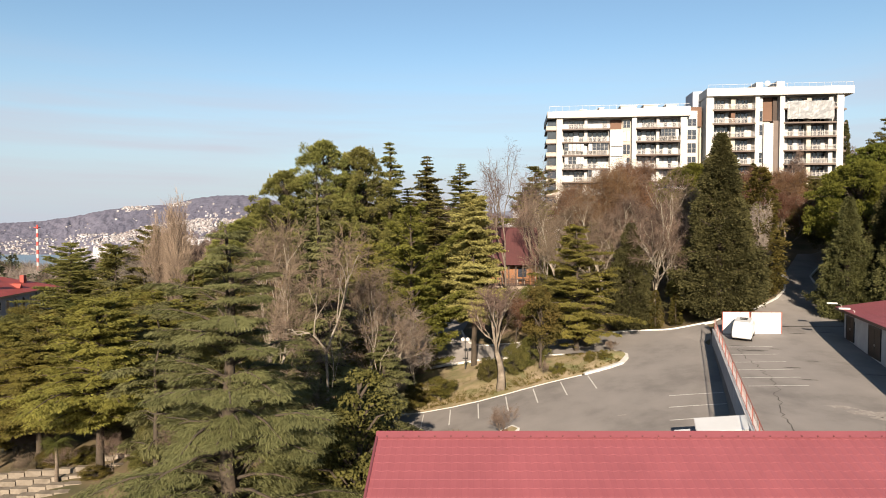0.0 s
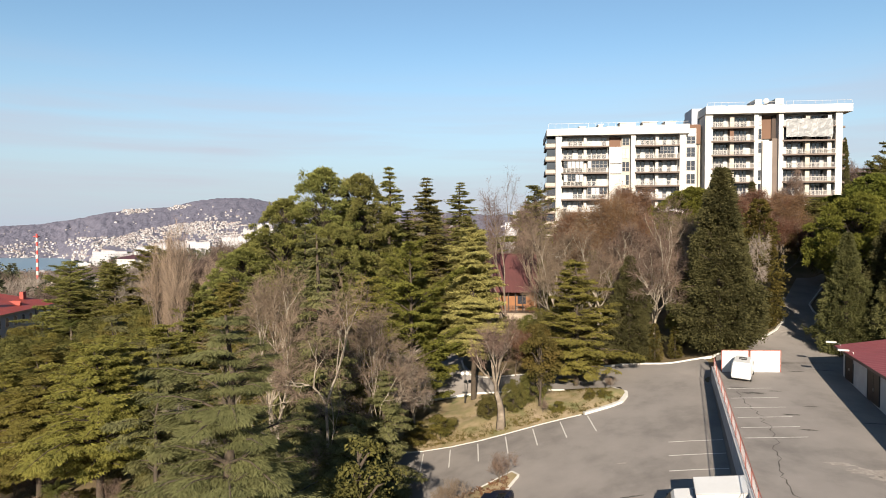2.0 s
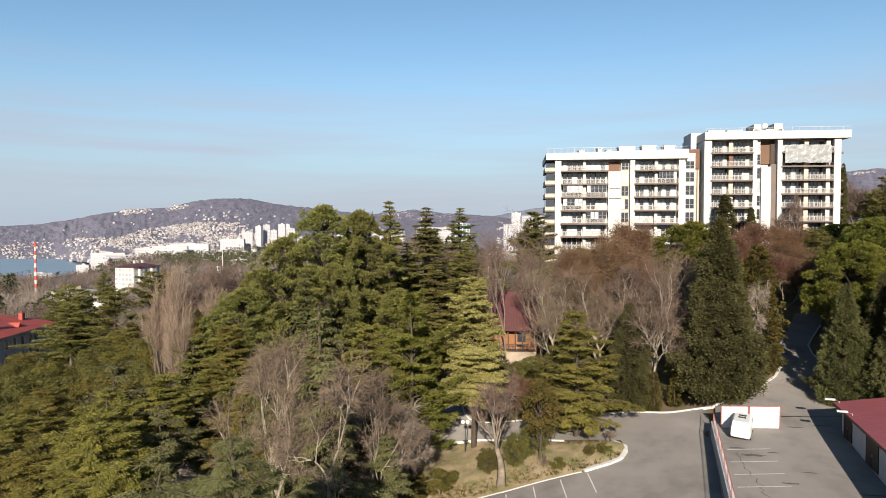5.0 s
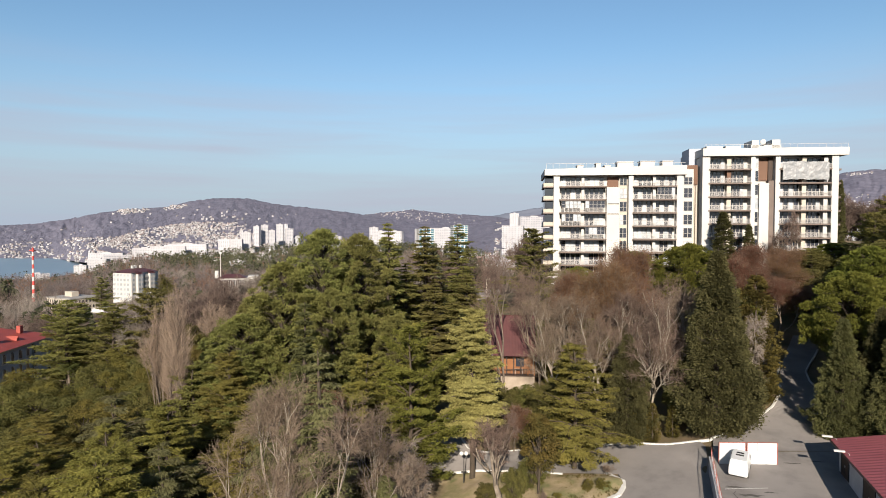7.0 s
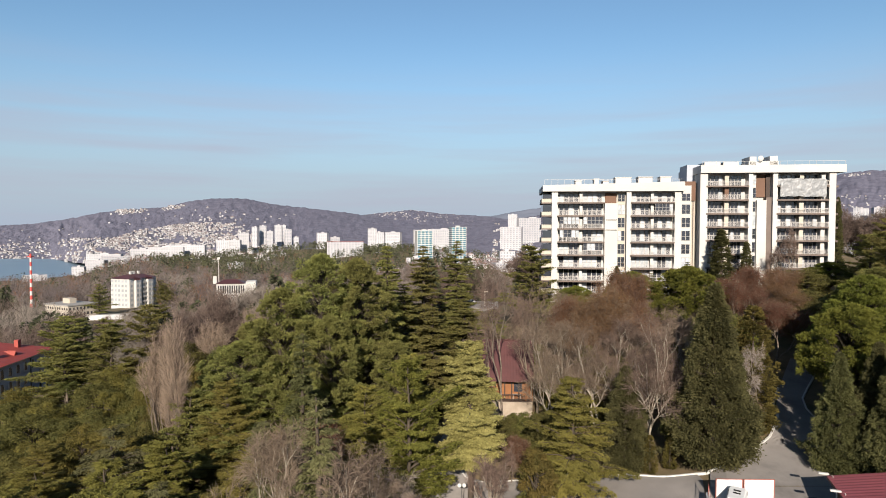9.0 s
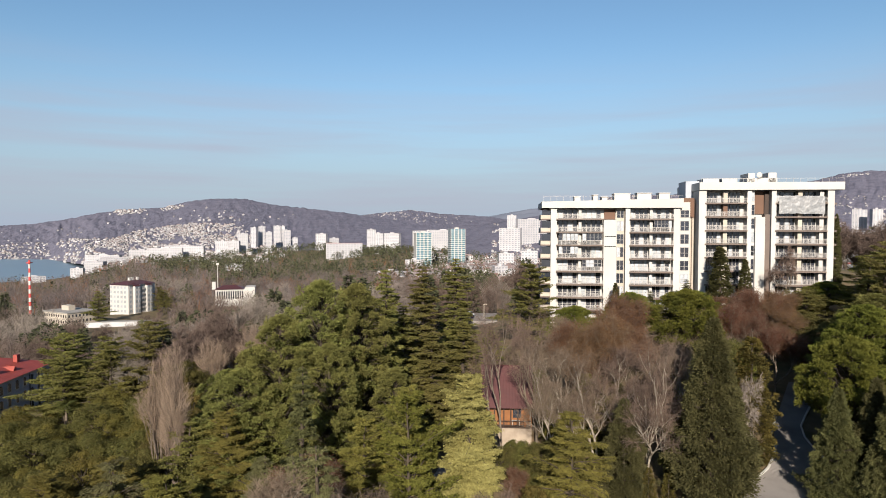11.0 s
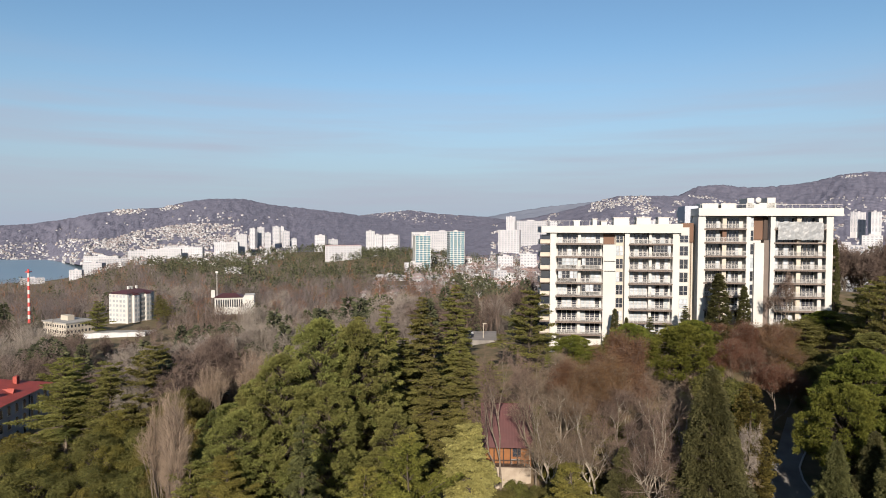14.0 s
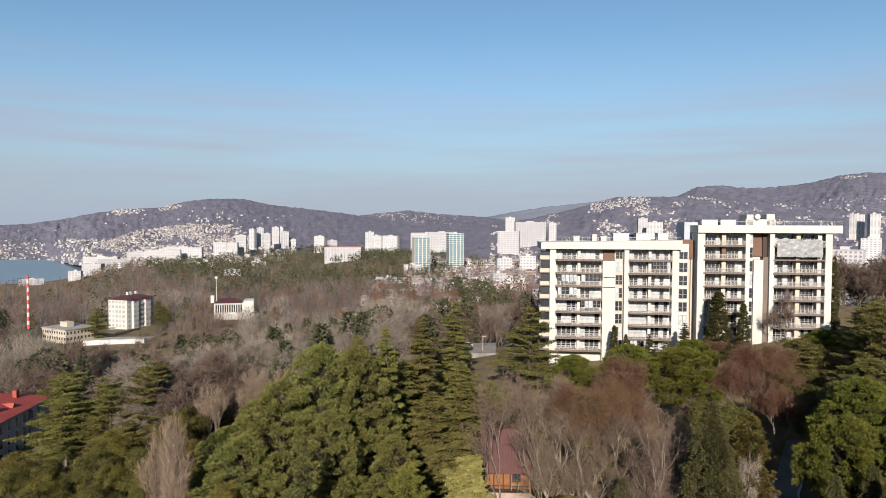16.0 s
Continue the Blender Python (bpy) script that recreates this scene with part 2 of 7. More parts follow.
M_CHROME = material("bright_alloy", (0.6, 0.6, 0.6), None, 6, 0.3, metal=0.9)
M_DARKWOOD = material("dark_brown_door", (0.06, 0.035, 0.025), (0.04, 0.025, 0.02), 3, 0.6)
M_ORANGE = material("varnished_orange_timber", (0.32, 0.13, 0.045), (0.22, 0.09, 0.035), 2, 0.5)
M_STEEL = material("dark_steel", (0.06, 0.06, 0.06), None, 4, 0.5, metal=0.5)
M_LAMPGLOBE = material("white_opal_glass", (0.85, 0.85, 0.83), None, 4, 0.2)
M_BLUEWALL = material("grey_blue_plaster", (0.50, 0.53, 0.60), (0.40, 0.43, 0.50), 0.3, 0.85)
M_PALM = leaf("palm_fronds", (0.14, 0.15, 0.05), (0.08, 0.10, 0.035))
M_MASTRED = material("red_mast_paint", (0.62, 0.07, 0.06), None, 1, 0.6)


# ---- mesh helpers ----
def mesh(name, verts, faces, smooth=False):
    me = bpy.data.meshes.new(name)
    me.from_pydata([tuple(v) for v in verts], [], faces)
    if smooth:
        me.polygons.foreach_set("use_smooth", [True] * len(me.polygons))
    return me


def quads(name, v):
    """v: n x 4 x 3 corners, one four-sided face each."""
    n = len(v)
    me = bpy.data.meshes.new(name)
    me.vertices.add(4 * n)
    me.vertices.foreach_set("co", np.ascontiguousarray(v, dtype=np.float32).ravel())
    me.loops.add(4 * n)
    me.loops.foreach_set("vertex_index", np.arange(4 * n, dtype=np.int32))
    me.polygons.add(n)
    me.polygons.foreach_set("loop_start", np.arange(0, 4 * n, 4, dtype=np.int32))
    me.update(calc_edges=True)
    return me


def part(name, data, mat, parent=None, label="", at=None):
    if isinstance(data, bmesh.types.BMesh):
        me = bpy.data.meshes.new(name)
        data.to_mesh(me)
        data.free()
        data = me
    if mat and not data.materials:
        data.materials.append(mat)
    ob = new(name, data)
    ob.parent = parent
    if at is not None:
        ob.matrix_basis = at
    return tagged(ob, label)


def thing(name, m, label, category, group="", kind=""):
    ob = new(name)
    ob.matrix_basis = m
    return tagged(ob, label, category, group, kind)


def box_bm(bm, x0, x1, y0, y1, z0, z1, bevel=0.0):
    r = bmesh.ops.create_cube(bm, size=1.0, matrix=Matrix.LocRotScale(((x0 + x1) / 2, (y0 + y1) / 2, (z0 + z1) / 2), None, (x1 - x0, y1 - y0, z1 - z0)))
    if bevel:
        ed = list({e for v in r["verts"] for e in v.link_edges})
        bmesh.ops.bevel(bm, geom=ed, offset=bevel, segments=2, affect="EDGES", profile=0.6)


def box(x0, x1, y0, y1, z0, z1, bevel=0.0):
    bm = bmesh.new()
    box_bm(bm, x0, x1, y0, y1, z0, z1, bevel)
    return bm


def boxes_mesh(name, items):
    """Many plain boxes (x0, x1, y0, y1, z0, z1) as one mesh."""
    vs, fs = [], []
    for x0, x1, y0, y1, z0, z1 in items:
        k = len(vs)
        vs += [(x0, y0, z0), (x1, y0, z0), (x1, y1, z0), (x0, y1, z0), (x0, y0, z1), (x1, y0, z1), (x1, y1, z1), (x0, y1, z1)]
        fs += [[k + i for i in f] for f in ((0, 3, 2, 1), (4, 5, 6, 7), (0, 1, 5, 4), (1, 2, 6, 5), (2, 3, 7, 6), (3, 0, 4, 7))]
    return mesh(name, vs, fs)


def tubes(name, paths, sides=6):
    """paths: lists of (point, radius); one mesh of tapered tubes."""
    vs, fs = [], []
    for path in paths:
        n = sides if path[0][1] > 0.06 else 4 if path[0][1] > 0.03 else 3
        k0 = len(vs)
        for i, (p, r) in enumerate(path):
            a, b = Vector(path[max(i - 1, 0)][0]), Vector(path[min(i + 1, len(path) - 1)][0])
            d = (b - a).normalized() if (b - a).length > 1e-6 else Vector((0, 0, 1))
            u = d.orthogonal().normalized()
            w = d.cross(u)
            for j in range(n):
                q = 2 * math.pi * j / n
                vs.append(tuple(Vector(p) + (u * math.cos(q) + w * math.sin(q)) * r))
        for i in range(len(path) - 1):
            for j in range(n):
                a, b = k0 + i * n + j, k0 + i * n + (j + 1) % n
                fs.append((a, b, b + n, a + n))
        fs.append(tuple(range(len(vs) - n, len(vs))))
    return mesh(name, vs, fs, True)


def unit(v):
    return v / np.maximum(np.linalg.norm(v, axis=-1, keepdims=True), 1e-9)


def blades(P, D, N, L, W):
    """Leaf or spray shapes: from P along D, L long, W wide, facing N."""
    D = unit(D)
    S = unit(np.cross(D, N)) * np.asarray(W)[:, None]
    L = np.asarray(L)[:, None]
    mid = P + D * L * 0.42
    tip = P + D * L + np.array([0, 0, -0.12]) * L
    return np.stack([P, mid + S, tip, mid - S], axis=1)

# ---- the lie of the land ----
def ease(a, b, v):
    k = min(1.0, max(0.0, (v - a) / (b - a)))
    return k * k * (3 - 2 * k)


def soft_over(v, edge, width):
    """max(0, v - edge), rounded off over a width."""
    return width * math.log1p(math.exp(min(40.0, (v - edge) / width)))


def wall_x(y):
    return 17.4 + 0.348 * (y - 34.5)


def lower_lot(x, y):
    x = max(-12.0, min(34.0, x))
    return -7.78 + 0.32 * x + 0.06 * y - 0.0039 * x * x


def upper_lot(x, y):
    return 2.0 + 0.055 * (y - 45) + 0.12 * soft_over(y, 63, 2.0)


def paved(x, y):
    """Height of the asphalt: two lots with a step between them that ends at the gate."""
    k = 0.02 + 5.0 * ease(60.5, 68, y)
    w = ease(wall_x(y) - k, wall_x(y) + k, x)
    return lower_lot(x, y) * (1 - w) + upper_lot(x, y) * w


def hillside(x, y):
    xs = max(-115.0, min(100.0, x))
    z = -8.5 + 0.17 * xs + 0.10 * max(-20.0, min(150.0, y))
    z += 1.4 * math.exp(-((x + 30) ** 2 + (y - 50) ** 2) / 300)
    z -= 0.085 * soft_over(y, 148, 8) * (1 - 0.75 * ease(20, 60, x) * (1 - ease(170, 260, y)))
    return z


def valley(x, y):
    d = math.hypot(x, y)
    shore = ease(0.48, 0.60, -x / max(y, 1.0))
    z = -18 - (0.022 + 0.032 * shore) * max(0, d - 350)
    z = max(z, -78 - 40 * shore) + 3 * math.sin(x * 0.011) * math.cos(y * 0.008)
    z += 25 * math.exp(-((x + 265) / 210) ** 2 - ((y - 1570) / 120) ** 2)
    return z + 20 * math.exp(-((x + 60) / 150) ** 2 - ((y - 1300) / 130) ** 2)


def ground(x, y):
    v = ease(190, 360, math.hypot(x, y * 1.05))
    z = hillside(x, y) * (1 - v) + valley(x, y) * v
    z += 0.35 * math.sin(x * 0.21 + 1.3) * math.cos(y * 0.17) * (1 - v)
    lot = ease(-9, -3, x) * (1 - ease(50, 58, x)) * (1 - ease(70, 78, y))
    road = ease(36, 40, x - 0.42 * (y - 70)) * (1 - ease(46, 52, x - 0.42 * (y - 70))) * (1 - ease(100, 112, y)) * ease(62, 66, y)
    k = max(lot, road)
    return z * (1 - k) + paved(x, y) * k


# ---- trees ----
def conifer(name, seed, H, R, needles, label, levels=26, per=6, up=0.25, droop=0.45, dens=26, spray=0.55, width=0.13, power=0.8, start=0.08, spread=0.32, hang=0.5, ragged=0.25, bark=None, cat="conifer tree", tuft=9, size=1.0, wild=0.55, gaps=0.1):
    """Tapered trunk, whorls of limbs that rise and droop, flat sprays of needles along them."""
    g = np.random.default_rng(seed)
    tree = thing(name, Matrix(), label, cat)
    limbs = [[((g.normal() * 0.02 * i, g.normal() * 0.02 * i, H * i / 8), 0.02 * H * (1 - i / 8.3) ** 0.8 + 0.01) for i in range(9)]]
    out = []
    for lev in range(levels):
        f = (lev + 0.5) / levels
        z0 = H * (start + (1 - start) * f)
        for b in range(per if f < 0.8 else max(3, per - 2)):
            az = g.uniform(0, 2 * math.pi)
            if f < 0.85 and g.random() < gaps:
                continue
            lobe = 1 + ragged * noise.noise(Vector((1.6 * math.cos(az), 1.6 * math.sin(az), 7 * f + seed)))
            ln = lobe * (R * min(1.0, (f + 0.12) / 0.2) * (1 - f) ** power + 0.03 * R) * g.uniform(1 - ragged, 1 + ragged * 0.5)
            zz = z0 + g.uniform(-1.1, 1.1) * H * (1 - start) / levels * (1 - f)
            u = up * g.uniform(0.2, 1.9) + 0.55 * f
            o = np.array([math.cos(az), math.sin(az), 0])
            side = np.array([-o[1], o[0], 0])
            if ln > 0.9:
                limbs.append([(tuple(o * ln * s + np.array([0, 0, zz + ln * (u * s - droop * s * s)])), 0.006 * H * (1 - 0.8 * s) * (1 - 0.7 * f) + 0.008) for s in (0, 0.35, 0.7, 1.0)])
            nt = int(dens * ln / tuft) + 2
            s = np.sqrt(g.uniform(0.04, 1.0, nt))
            lat = g.uniform(-1, 1, nt)
            wd = spread * ln * (1.05 - s) + 0.06 * ln
            C = o * (ln * s)[:, None] + side * (lat * wd)[:, None]
            C[:, 2] = zz + ln * (u * s - droop * s * s) - np.abs(lat) * wd * 0.25 + g.normal(0, 0.1 * spray, nt)
            A = o * 0.8 + side * (lat * 0.9 + g.normal(0, 0.4, nt))[:, None]
            A[:, 2] = u - 2 * droop * s - hang * g.random(nt)
            n = nt * tuft
            P = np.repeat(C, tuft, axis=0) + g.normal(0, 1, (n, 3)) * np.array([0.5, 0.5, 0.12]) * spray * size
            D = np.repeat(A, tuft, axis=0) + g.normal(0, wild, (n, 3)) * np.array([1, 1, 0.35])
            N = np.array([0, 0, 1.0]) + g.normal(0, 0.6, (n, 3)) + o * 0.5
            out.append(blades(P, D, N, spray * g.uniform(0.6, 1.3, n), width * g.uniform(0.6, 1.3, n)))
    part("trunk", tubes("trunk", limbs[:1]), bark or M_DARKBARK, tree)
    tagged(part("bough", tubes("bough", limbs[1:]), bark or M_DARKBARK, tree), kind="stuff")
    part("crown", quads("crown", np.concatenate(out)), needles, tree)
    return tree


def clumped(name, seed, H, R, base, leaves, label, clumps=40, per=260, size=1.3, flat=0.75, lw=(0.26, 0.09), shape=1.0, needle=False, bark=None, cat="tree", trunk_r=0.018, hollow=0.55):
    """A crown of many leafy clumps on forking limbs; base: height of the crown's lower edge."""
    g = np.random.default_rng(seed)
    tree = thing(name, Matrix(), label, cat)
    cz, ch = (base + H) / 2, (H - base) / 2
    limbs = [[((0, 0, 0), trunk_r * H), ((g.normal() * 0.1, g.normal() * 0.1, base * 0.7 + 0.1), trunk_r * H * 0.8), ((g.normal() * 0.2, g.normal() * 0.2, cz), trunk_r * H * 0.5), ((0, 0, H - ch * 0.35), trunk_r * H * 0.15)]]
    out = []
    for i in range(clumps):
        v = unit(g.normal(size=3))
        k = g.uniform(hollow, 1.0) ** 0.6
        v[2] = abs(v[2]) * 1.0 - 0.35 if shape < 0.9 else v[2]
        wid = 1.0 - 0.6 * max(0.0, v[2]) * (shape > 1.0)
        c = np.array([v[0] * R * k * wid, v[1] * R * k * wid, cz + v[2] * ch * k])
        sz = size * g.uniform(0.65, 1.25)
        limbs.append([((0, 0, max(base * 0.6, c[2] - 0.8 * np.hypot(c[0], c[1]) - 0.3)), 0.008 * H), (tuple(c * np.array([0.55, 0.55, 1]) - np.array([0, 0, 0.35 * sz])), 0.005 * H), (tuple(c), 0.012)])
        n = int(per * g.uniform(0.7, 1.2))
        q = unit(g.normal(size=(n, 3)))
        q[:, 2] = np.where(q[:, 2] < -0.35, -q[:, 2], q[:, 2])
        P = c + q * sz * np.array([1, 1, flat]) * g.uniform(0.55, 1.0, (n, 1)) * (1 + 0.25 * np.sin(5 * q[:, :1] + i) * np.cos(4 * q[:, 1:2]))
        if needle:
            D = q + g.normal(0, 0.5, (n, 3)) + np.array([0, 0, 0.35])
            N = g.normal(size=(n, 3))
        else:
            D = np.cross(q, g.normal(size=(n, 3))) + q * 0.35
            N = q + g.normal(0, 0.5, (n, 3))
        out.append(blades(P, D, N, lw[0] * g.uniform(0.6, 1.3, n), lw[1] * g.uniform(0.7, 1.3, n)))
    part("trunk", tubes("trunk", limbs), bark or M_DARKBARK, tree)
    part("crown", quads("crown", np.concatenate(out)), leaves, tree)
    return tree


def columnar(name, seed, H, R, needles, label, n_tufts=420, per=38, spray=0.38, width=0.11, lean_out=0.5, power=0.55, cat="cypress tree", rough=0.3, tuft=0.42, droop=0.0):
    """A dense tall crown of ragged tufts round a straight trunk; lean_out and droop turn the sprays out and down."""
    g = np.random.default_rng(seed)
    tree = thing(name, Matrix(), label, cat)
    out, limbs = [], [[((0, 0, H * i / 5), 0.016 * H * (1 - i / 5.2) + 0.01) for i in range(6)]]
    for i in range(n_tufts):
        f = ((i + g.random()) / n_tufts) ** 1.25
        az = g.uniform(0, 2 * math.pi)
        o = np.array([math.cos(az), math.sin(az), 0])
        lobe = 1 + rough * (noise.noise(Vector((1.7 * o[0], 1.7 * o[1], 11 * f + seed))) + 0.5 * noise.noise(Vector((5 * o[0], 5 * o[1], 30 * f + seed))))
        prof = R * lobe * min(1, 0.5 + f * 4) * (1 - f) ** power
        c = o * prof * g.uniform(0.5, 1.0) ** 0.5 + np.array([0, 0, H * (0.03 + 0.94 * f)])
        if i % 6 == 0:
            limbs.append([((0, 0, max(0.2, c[2] - prof * 0.5)), 0.03), (tuple(c), 0.01)])
        sz = tuft * g.uniform(0.6, 1.5) * (1 - 0.45 * f)
        q = unit(g.normal(size=(per, 3)))
        P = c + (q + o * 0.6 * g.random((per, 1))) * np.array([1, 1, 0.9]) * sz * g.uniform(0.2, 1.0, (per, 1))
        D = o * lean_out + q * 0.5 + np.array([0, 0, 0.8 - droop]) + g.normal(0, 0.35, (per, 3))
        out.append(blades(P, D, q + o + g.normal(0, 0.5, (per, 3)), spray * g.uniform(0.6, 1.3, per), width * g.uniform(0.6, 1.3, per)))
    part("trunk", tubes("trunk", limbs), M_DARKBARK, tree)
    part("crown", quads("crown", np.concatenate(out)), needles, tree)
    return tree


def bare(name, seed, H, R, label, bark, twig, forks=4, twigs=9, spread=0.55, fork_at=0.26, upright=0.25, leaves=None, leaf_n=0, stems=1, twig_w=0.013, twig_l=0.055, girth=0.0125, leaf_size=1.0, slim=1.0, reach=1.0, fan=0.7, cat="bare tree"):
    """A leafless tree: limbs that fork and bend outwards, thin branches, and fans of twigs at the ends."""
    g = np.random.default_rng(seed)
    rnd = random.Random(seed)
    tree = thing(name, Matrix(), label, cat)
    limbs, ends, thin = [], [], []

    def grow(p, d, ln, r, k):
        path, q = [(tuple(p), r)], p.copy()
        for i in range(4):
            wob = 0.1 if k == forks else 0.2
            d = (d + Vector((rnd.gauss(0, wob), rnd.gauss(0, wob), rnd.gauss(0, 0.1) + upright * 0.15))).normalized()
            q = q + d * ln / 4
            path.append((tuple(q), r * (1 - (0.09 if slim == 1.0 or k < forks else 0.14) * (i + 1))))
            if k == 0 or k == 1 and i > 1:
                ends.append((q.copy(), d.copy(), ln))
        if k >= 1:
            limbs.append(path)
        else:
            for i in range(0, 4, 2):
                thin.append((path[i][0], path[i + 2][0], max(r * 0.8, 0.014)))
        if k == 0:
            return
        turn = rnd.uniform(0, 6.28)
        m = 3 if k > 1 else 4
        for i in range(m):
            az = turn + 6.28 * i / m + rnd.gauss(0, 0.5)
            side = Vector((math.cos(az), math.sin(az), 0.25 * rnd.gauss(0, 1)))
            e = (d + side * spread * rnd.uniform(0.6, 1.7) + Vector((0, 0, upright * 0.6))).normalized()
            grow(q if i < 2 else Vector(path[rnd.choice((2, 3))][0]), e, ln * rnd.uniform(0.62, 0.95) * (reach if k == forks else 1), max(r * rnd.uniform(0.5, 0.72) * (slim if k == forks else 1), 0.014), k - 1)

    for i in range(stems):
        grow(Vector((rnd.gauss(0, 0.15), rnd.gauss(0, 0.15), 0)) * (stems > 1), Vector((rnd.gauss(0, 0.1), rnd.gauss(0, 0.1), 1)) if stems == 1 else Vector((rnd.gauss(0, 0.3), rnd.gauss(0, 0.3), 1)), H * fork_at, girth * H, forks)
    pts = np.array([q for path in limbs for q, _ in path] + [q for _, q, _ in thin])
    hz, hr = pts[:, 2].max(), np.percentile(np.hypot(pts[:, 0], pts[:, 1]), 96)
    k = np.array([0.9 * R / hr, 0.9 * R / hr, 0.95 * H / hz])
    limbs = [[(tuple(np.array(q) * k), r) for q, r in path] for path in limbs]
    part("trunk", tubes("trunk", limbs, 5), bark, tree)
    P = np.repeat(np.array([e[0] for e in ends]) * k, twigs, axis=0)
    D = np.repeat(np.array([e[1] for e in ends]), twigs, axis=0) + g.normal(0, fan, (len(P), 3)) + np.array([0, 0, upright * 0.5])
    n = len(P)
    tw = blades(P, D, g.normal(size=(n, 3)), g.uniform(0.5, 1.3, n) * twig_l * H, np.full(n, twig_w))
    A, B = np.array([a for a, _, _ in thin]) * k, np.array([c for _, c, _ in thin]) * k
    for turn in ((0.3, -1, 0.2), (1, 0.3, 0.2)):
        tw = np.concatenate([tw, blades(A, B - A, np.tile(turn, (len(A), 1)), np.linalg.norm(B - A, axis=1), np.array([r for _, _, r in thin]) * 0.8)])
    part("crown", quads("crown", tw), twig, tree)
    if leaf_n:
        P = np.repeat(np.array([e[0] for e in ends]) * k, leaf_n, axis=0) + g.normal(0, 0.03 * H, (len(ends) * leaf_n, 3))
        n = len(P)
        part("withered_leaves", quads("withered_leaves", blades(P, g.normal(size=(n, 3)), g.normal(size=(n, 3)), leaf_size * g.uniform(0.1, 0.22, n), leaf_size * g.uniform(0.04, 0.08, n))), leaves, tree)
    return tree


def palm(name, seed, H, label):
    g = np.random.default_rng(seed)
    tree = thing(name, Matrix(), label, "palm tree")
    part("trunk", tubes("trunk", [[((0.1 * math.sin(i), 0, H * i / 8), 0.28 - 0.012 * i + 0.03 * (i % 2)) for i in range(9)]], 9), M_BARK, tree)
    out = []
    for i in range(46):
        az, el = g.uniform(0, 2 * math.pi), g.uniform(-0.9, 1.1)
        o = np.array([math.cos(az), math.sin(az), 0])
        side = np.array([-o[1], o[0], 0])
        s = np.linspace(0.1, 1, 26)
        ln = g.uniform(2.2, 3.0)
        c = o * (ln * s * math.cos(el * 0.7))[:, None]
        c[:, 2] = H + ln * (math.sin(el) * s - 0.55 * s * s)
        for sg in (-1, 1):
            D = side * sg + o * 0.6 + np.array([0, 0, -0.35])
            out.append(blades(c, np.tile(D, (26, 1)) + g.normal(0, 0.12, (26, 3)), np.tile([0, 0, 1.0], (26, 1)) + g.normal(0, 0.3, (26, 3)), 0.7 * (1.15 - s), np.full(26, 0.035)))
    part("crown", quads("crown", np.concatenate(out)), M_PALM, tree)
    return tree


def bushy_pine(name, seed, H, R, base, needles, label, clumps=380, per=170, size=0.85, lw=(0.36, 0.06), leaders=12):
    """A broad pine: bushy clumps of upturned needles fill a rounded crown with several leading shoots."""
    g = np.random.default_rng(seed)
    tree = thing(name, Matrix(), label, "pine tree")
    limbs, out = [[((g.normal() * 0.03 * i, g.normal() * 0.03 * i, H * i / 7), 0.018 * H * (1 - i / 7.3) + 0.02) for i in range(8)]], []
    for i in range(clumps + leaders):
        az = g.uniform(0, 2 * math.pi)
        o = np.array([math.cos(az), math.sin(az), 0])
        f = g.random() ** 0.85 if i < clumps else g.uniform(0.84, 0.98)
        lobe = 1 + 0.45 * noise.noise(Vector((1.5 * o[0], 1.5 * o[1], 5 * f + seed)))
        prof = R * lobe * min(1.0, (f + 0.16) / 0.34) * max(0.0, 1 - f ** 3.2) ** 0.62
        c = o * (prof * math.sqrt(g.uniform(0.3, 1.0)) if i < clumps else g.uniform(0.0, 0.5) * R)
        c[2] = base + (H - base) * f * (1 if i < clumps else g.uniform(0.94, 1.0))
        sz = size * g.uniform(0.6, 1.3) * (1 - 0.4 * f)
        limbs.append([((0, 0, max(base * 0.5, c[2] - 0.5 * prof - 0.4)), 0.05), (tuple(c * np.array([0.6, 0.6, 1]) - np.array([0, 0, 0.3 * sz])), 0.035), (tuple(c), 0.012)])
        n = int(per * g.uniform(0.7, 1.25))
        q = unit(g.normal(size=(n, 3)))
        tall = np.array([1.0, 1.0, 0.62 if i < clumps else 1.3])
        P = c + q * sz * tall * g.uniform(0.35, 1.0, (n, 1)) * (1 + 0.3 * np.sin(6 * q[:, :1] + i) * np.cos(5 * q[:, 1:2]))
        D = q + o * 0.4 + g.normal(0, 0.4, (n, 3)) + np.array([0, 0, 0.7])
        out.append(blades(P, D, q + g.normal(0, 0.5, (n, 3)), lw[0] * g.uniform(0.6, 1.3, n), lw[1] * g.uniform(0.6, 1.3, n)))
    part("trunk", tubes("trunk", limbs[:1]), M_DARKBARK, tree)
    tagged(part("bough", tubes("bough", limbs[1:], 4), M_DARKBARK, tree), kind="stuff")
    part("crown", quads("crown", np.concatenate(out)), needles, tree)
    return tree


def plant(tree, H, R, spots):
    """Sets out copies of a tree: spots of (x, y, height, radius)."""
    ms = []
    for i, (x, y, h, r) in enumerate(spots):
        sx, sz = r / R, h / H
        ms.append(pose(x, y, ground(x, y) - 0.15, 0, 0, (i * 137 + x * 31 + y * 17) % 360) @ Matrix.Diagonal((sx, sx, sz, 1)))
    for m in ms[1:]:
        copy_thing(tree, m)
    tree.matrix_basis = ms[0]


# ---- ground, sea, hills ----


def asphalt_at(x, y):
    """True where the ground sheet runs under asphalt and must lie lower."""
    return (-9 < x < 52 and 10 < y < 80) or (30 < x < 60 and y < 104 and y > 60)


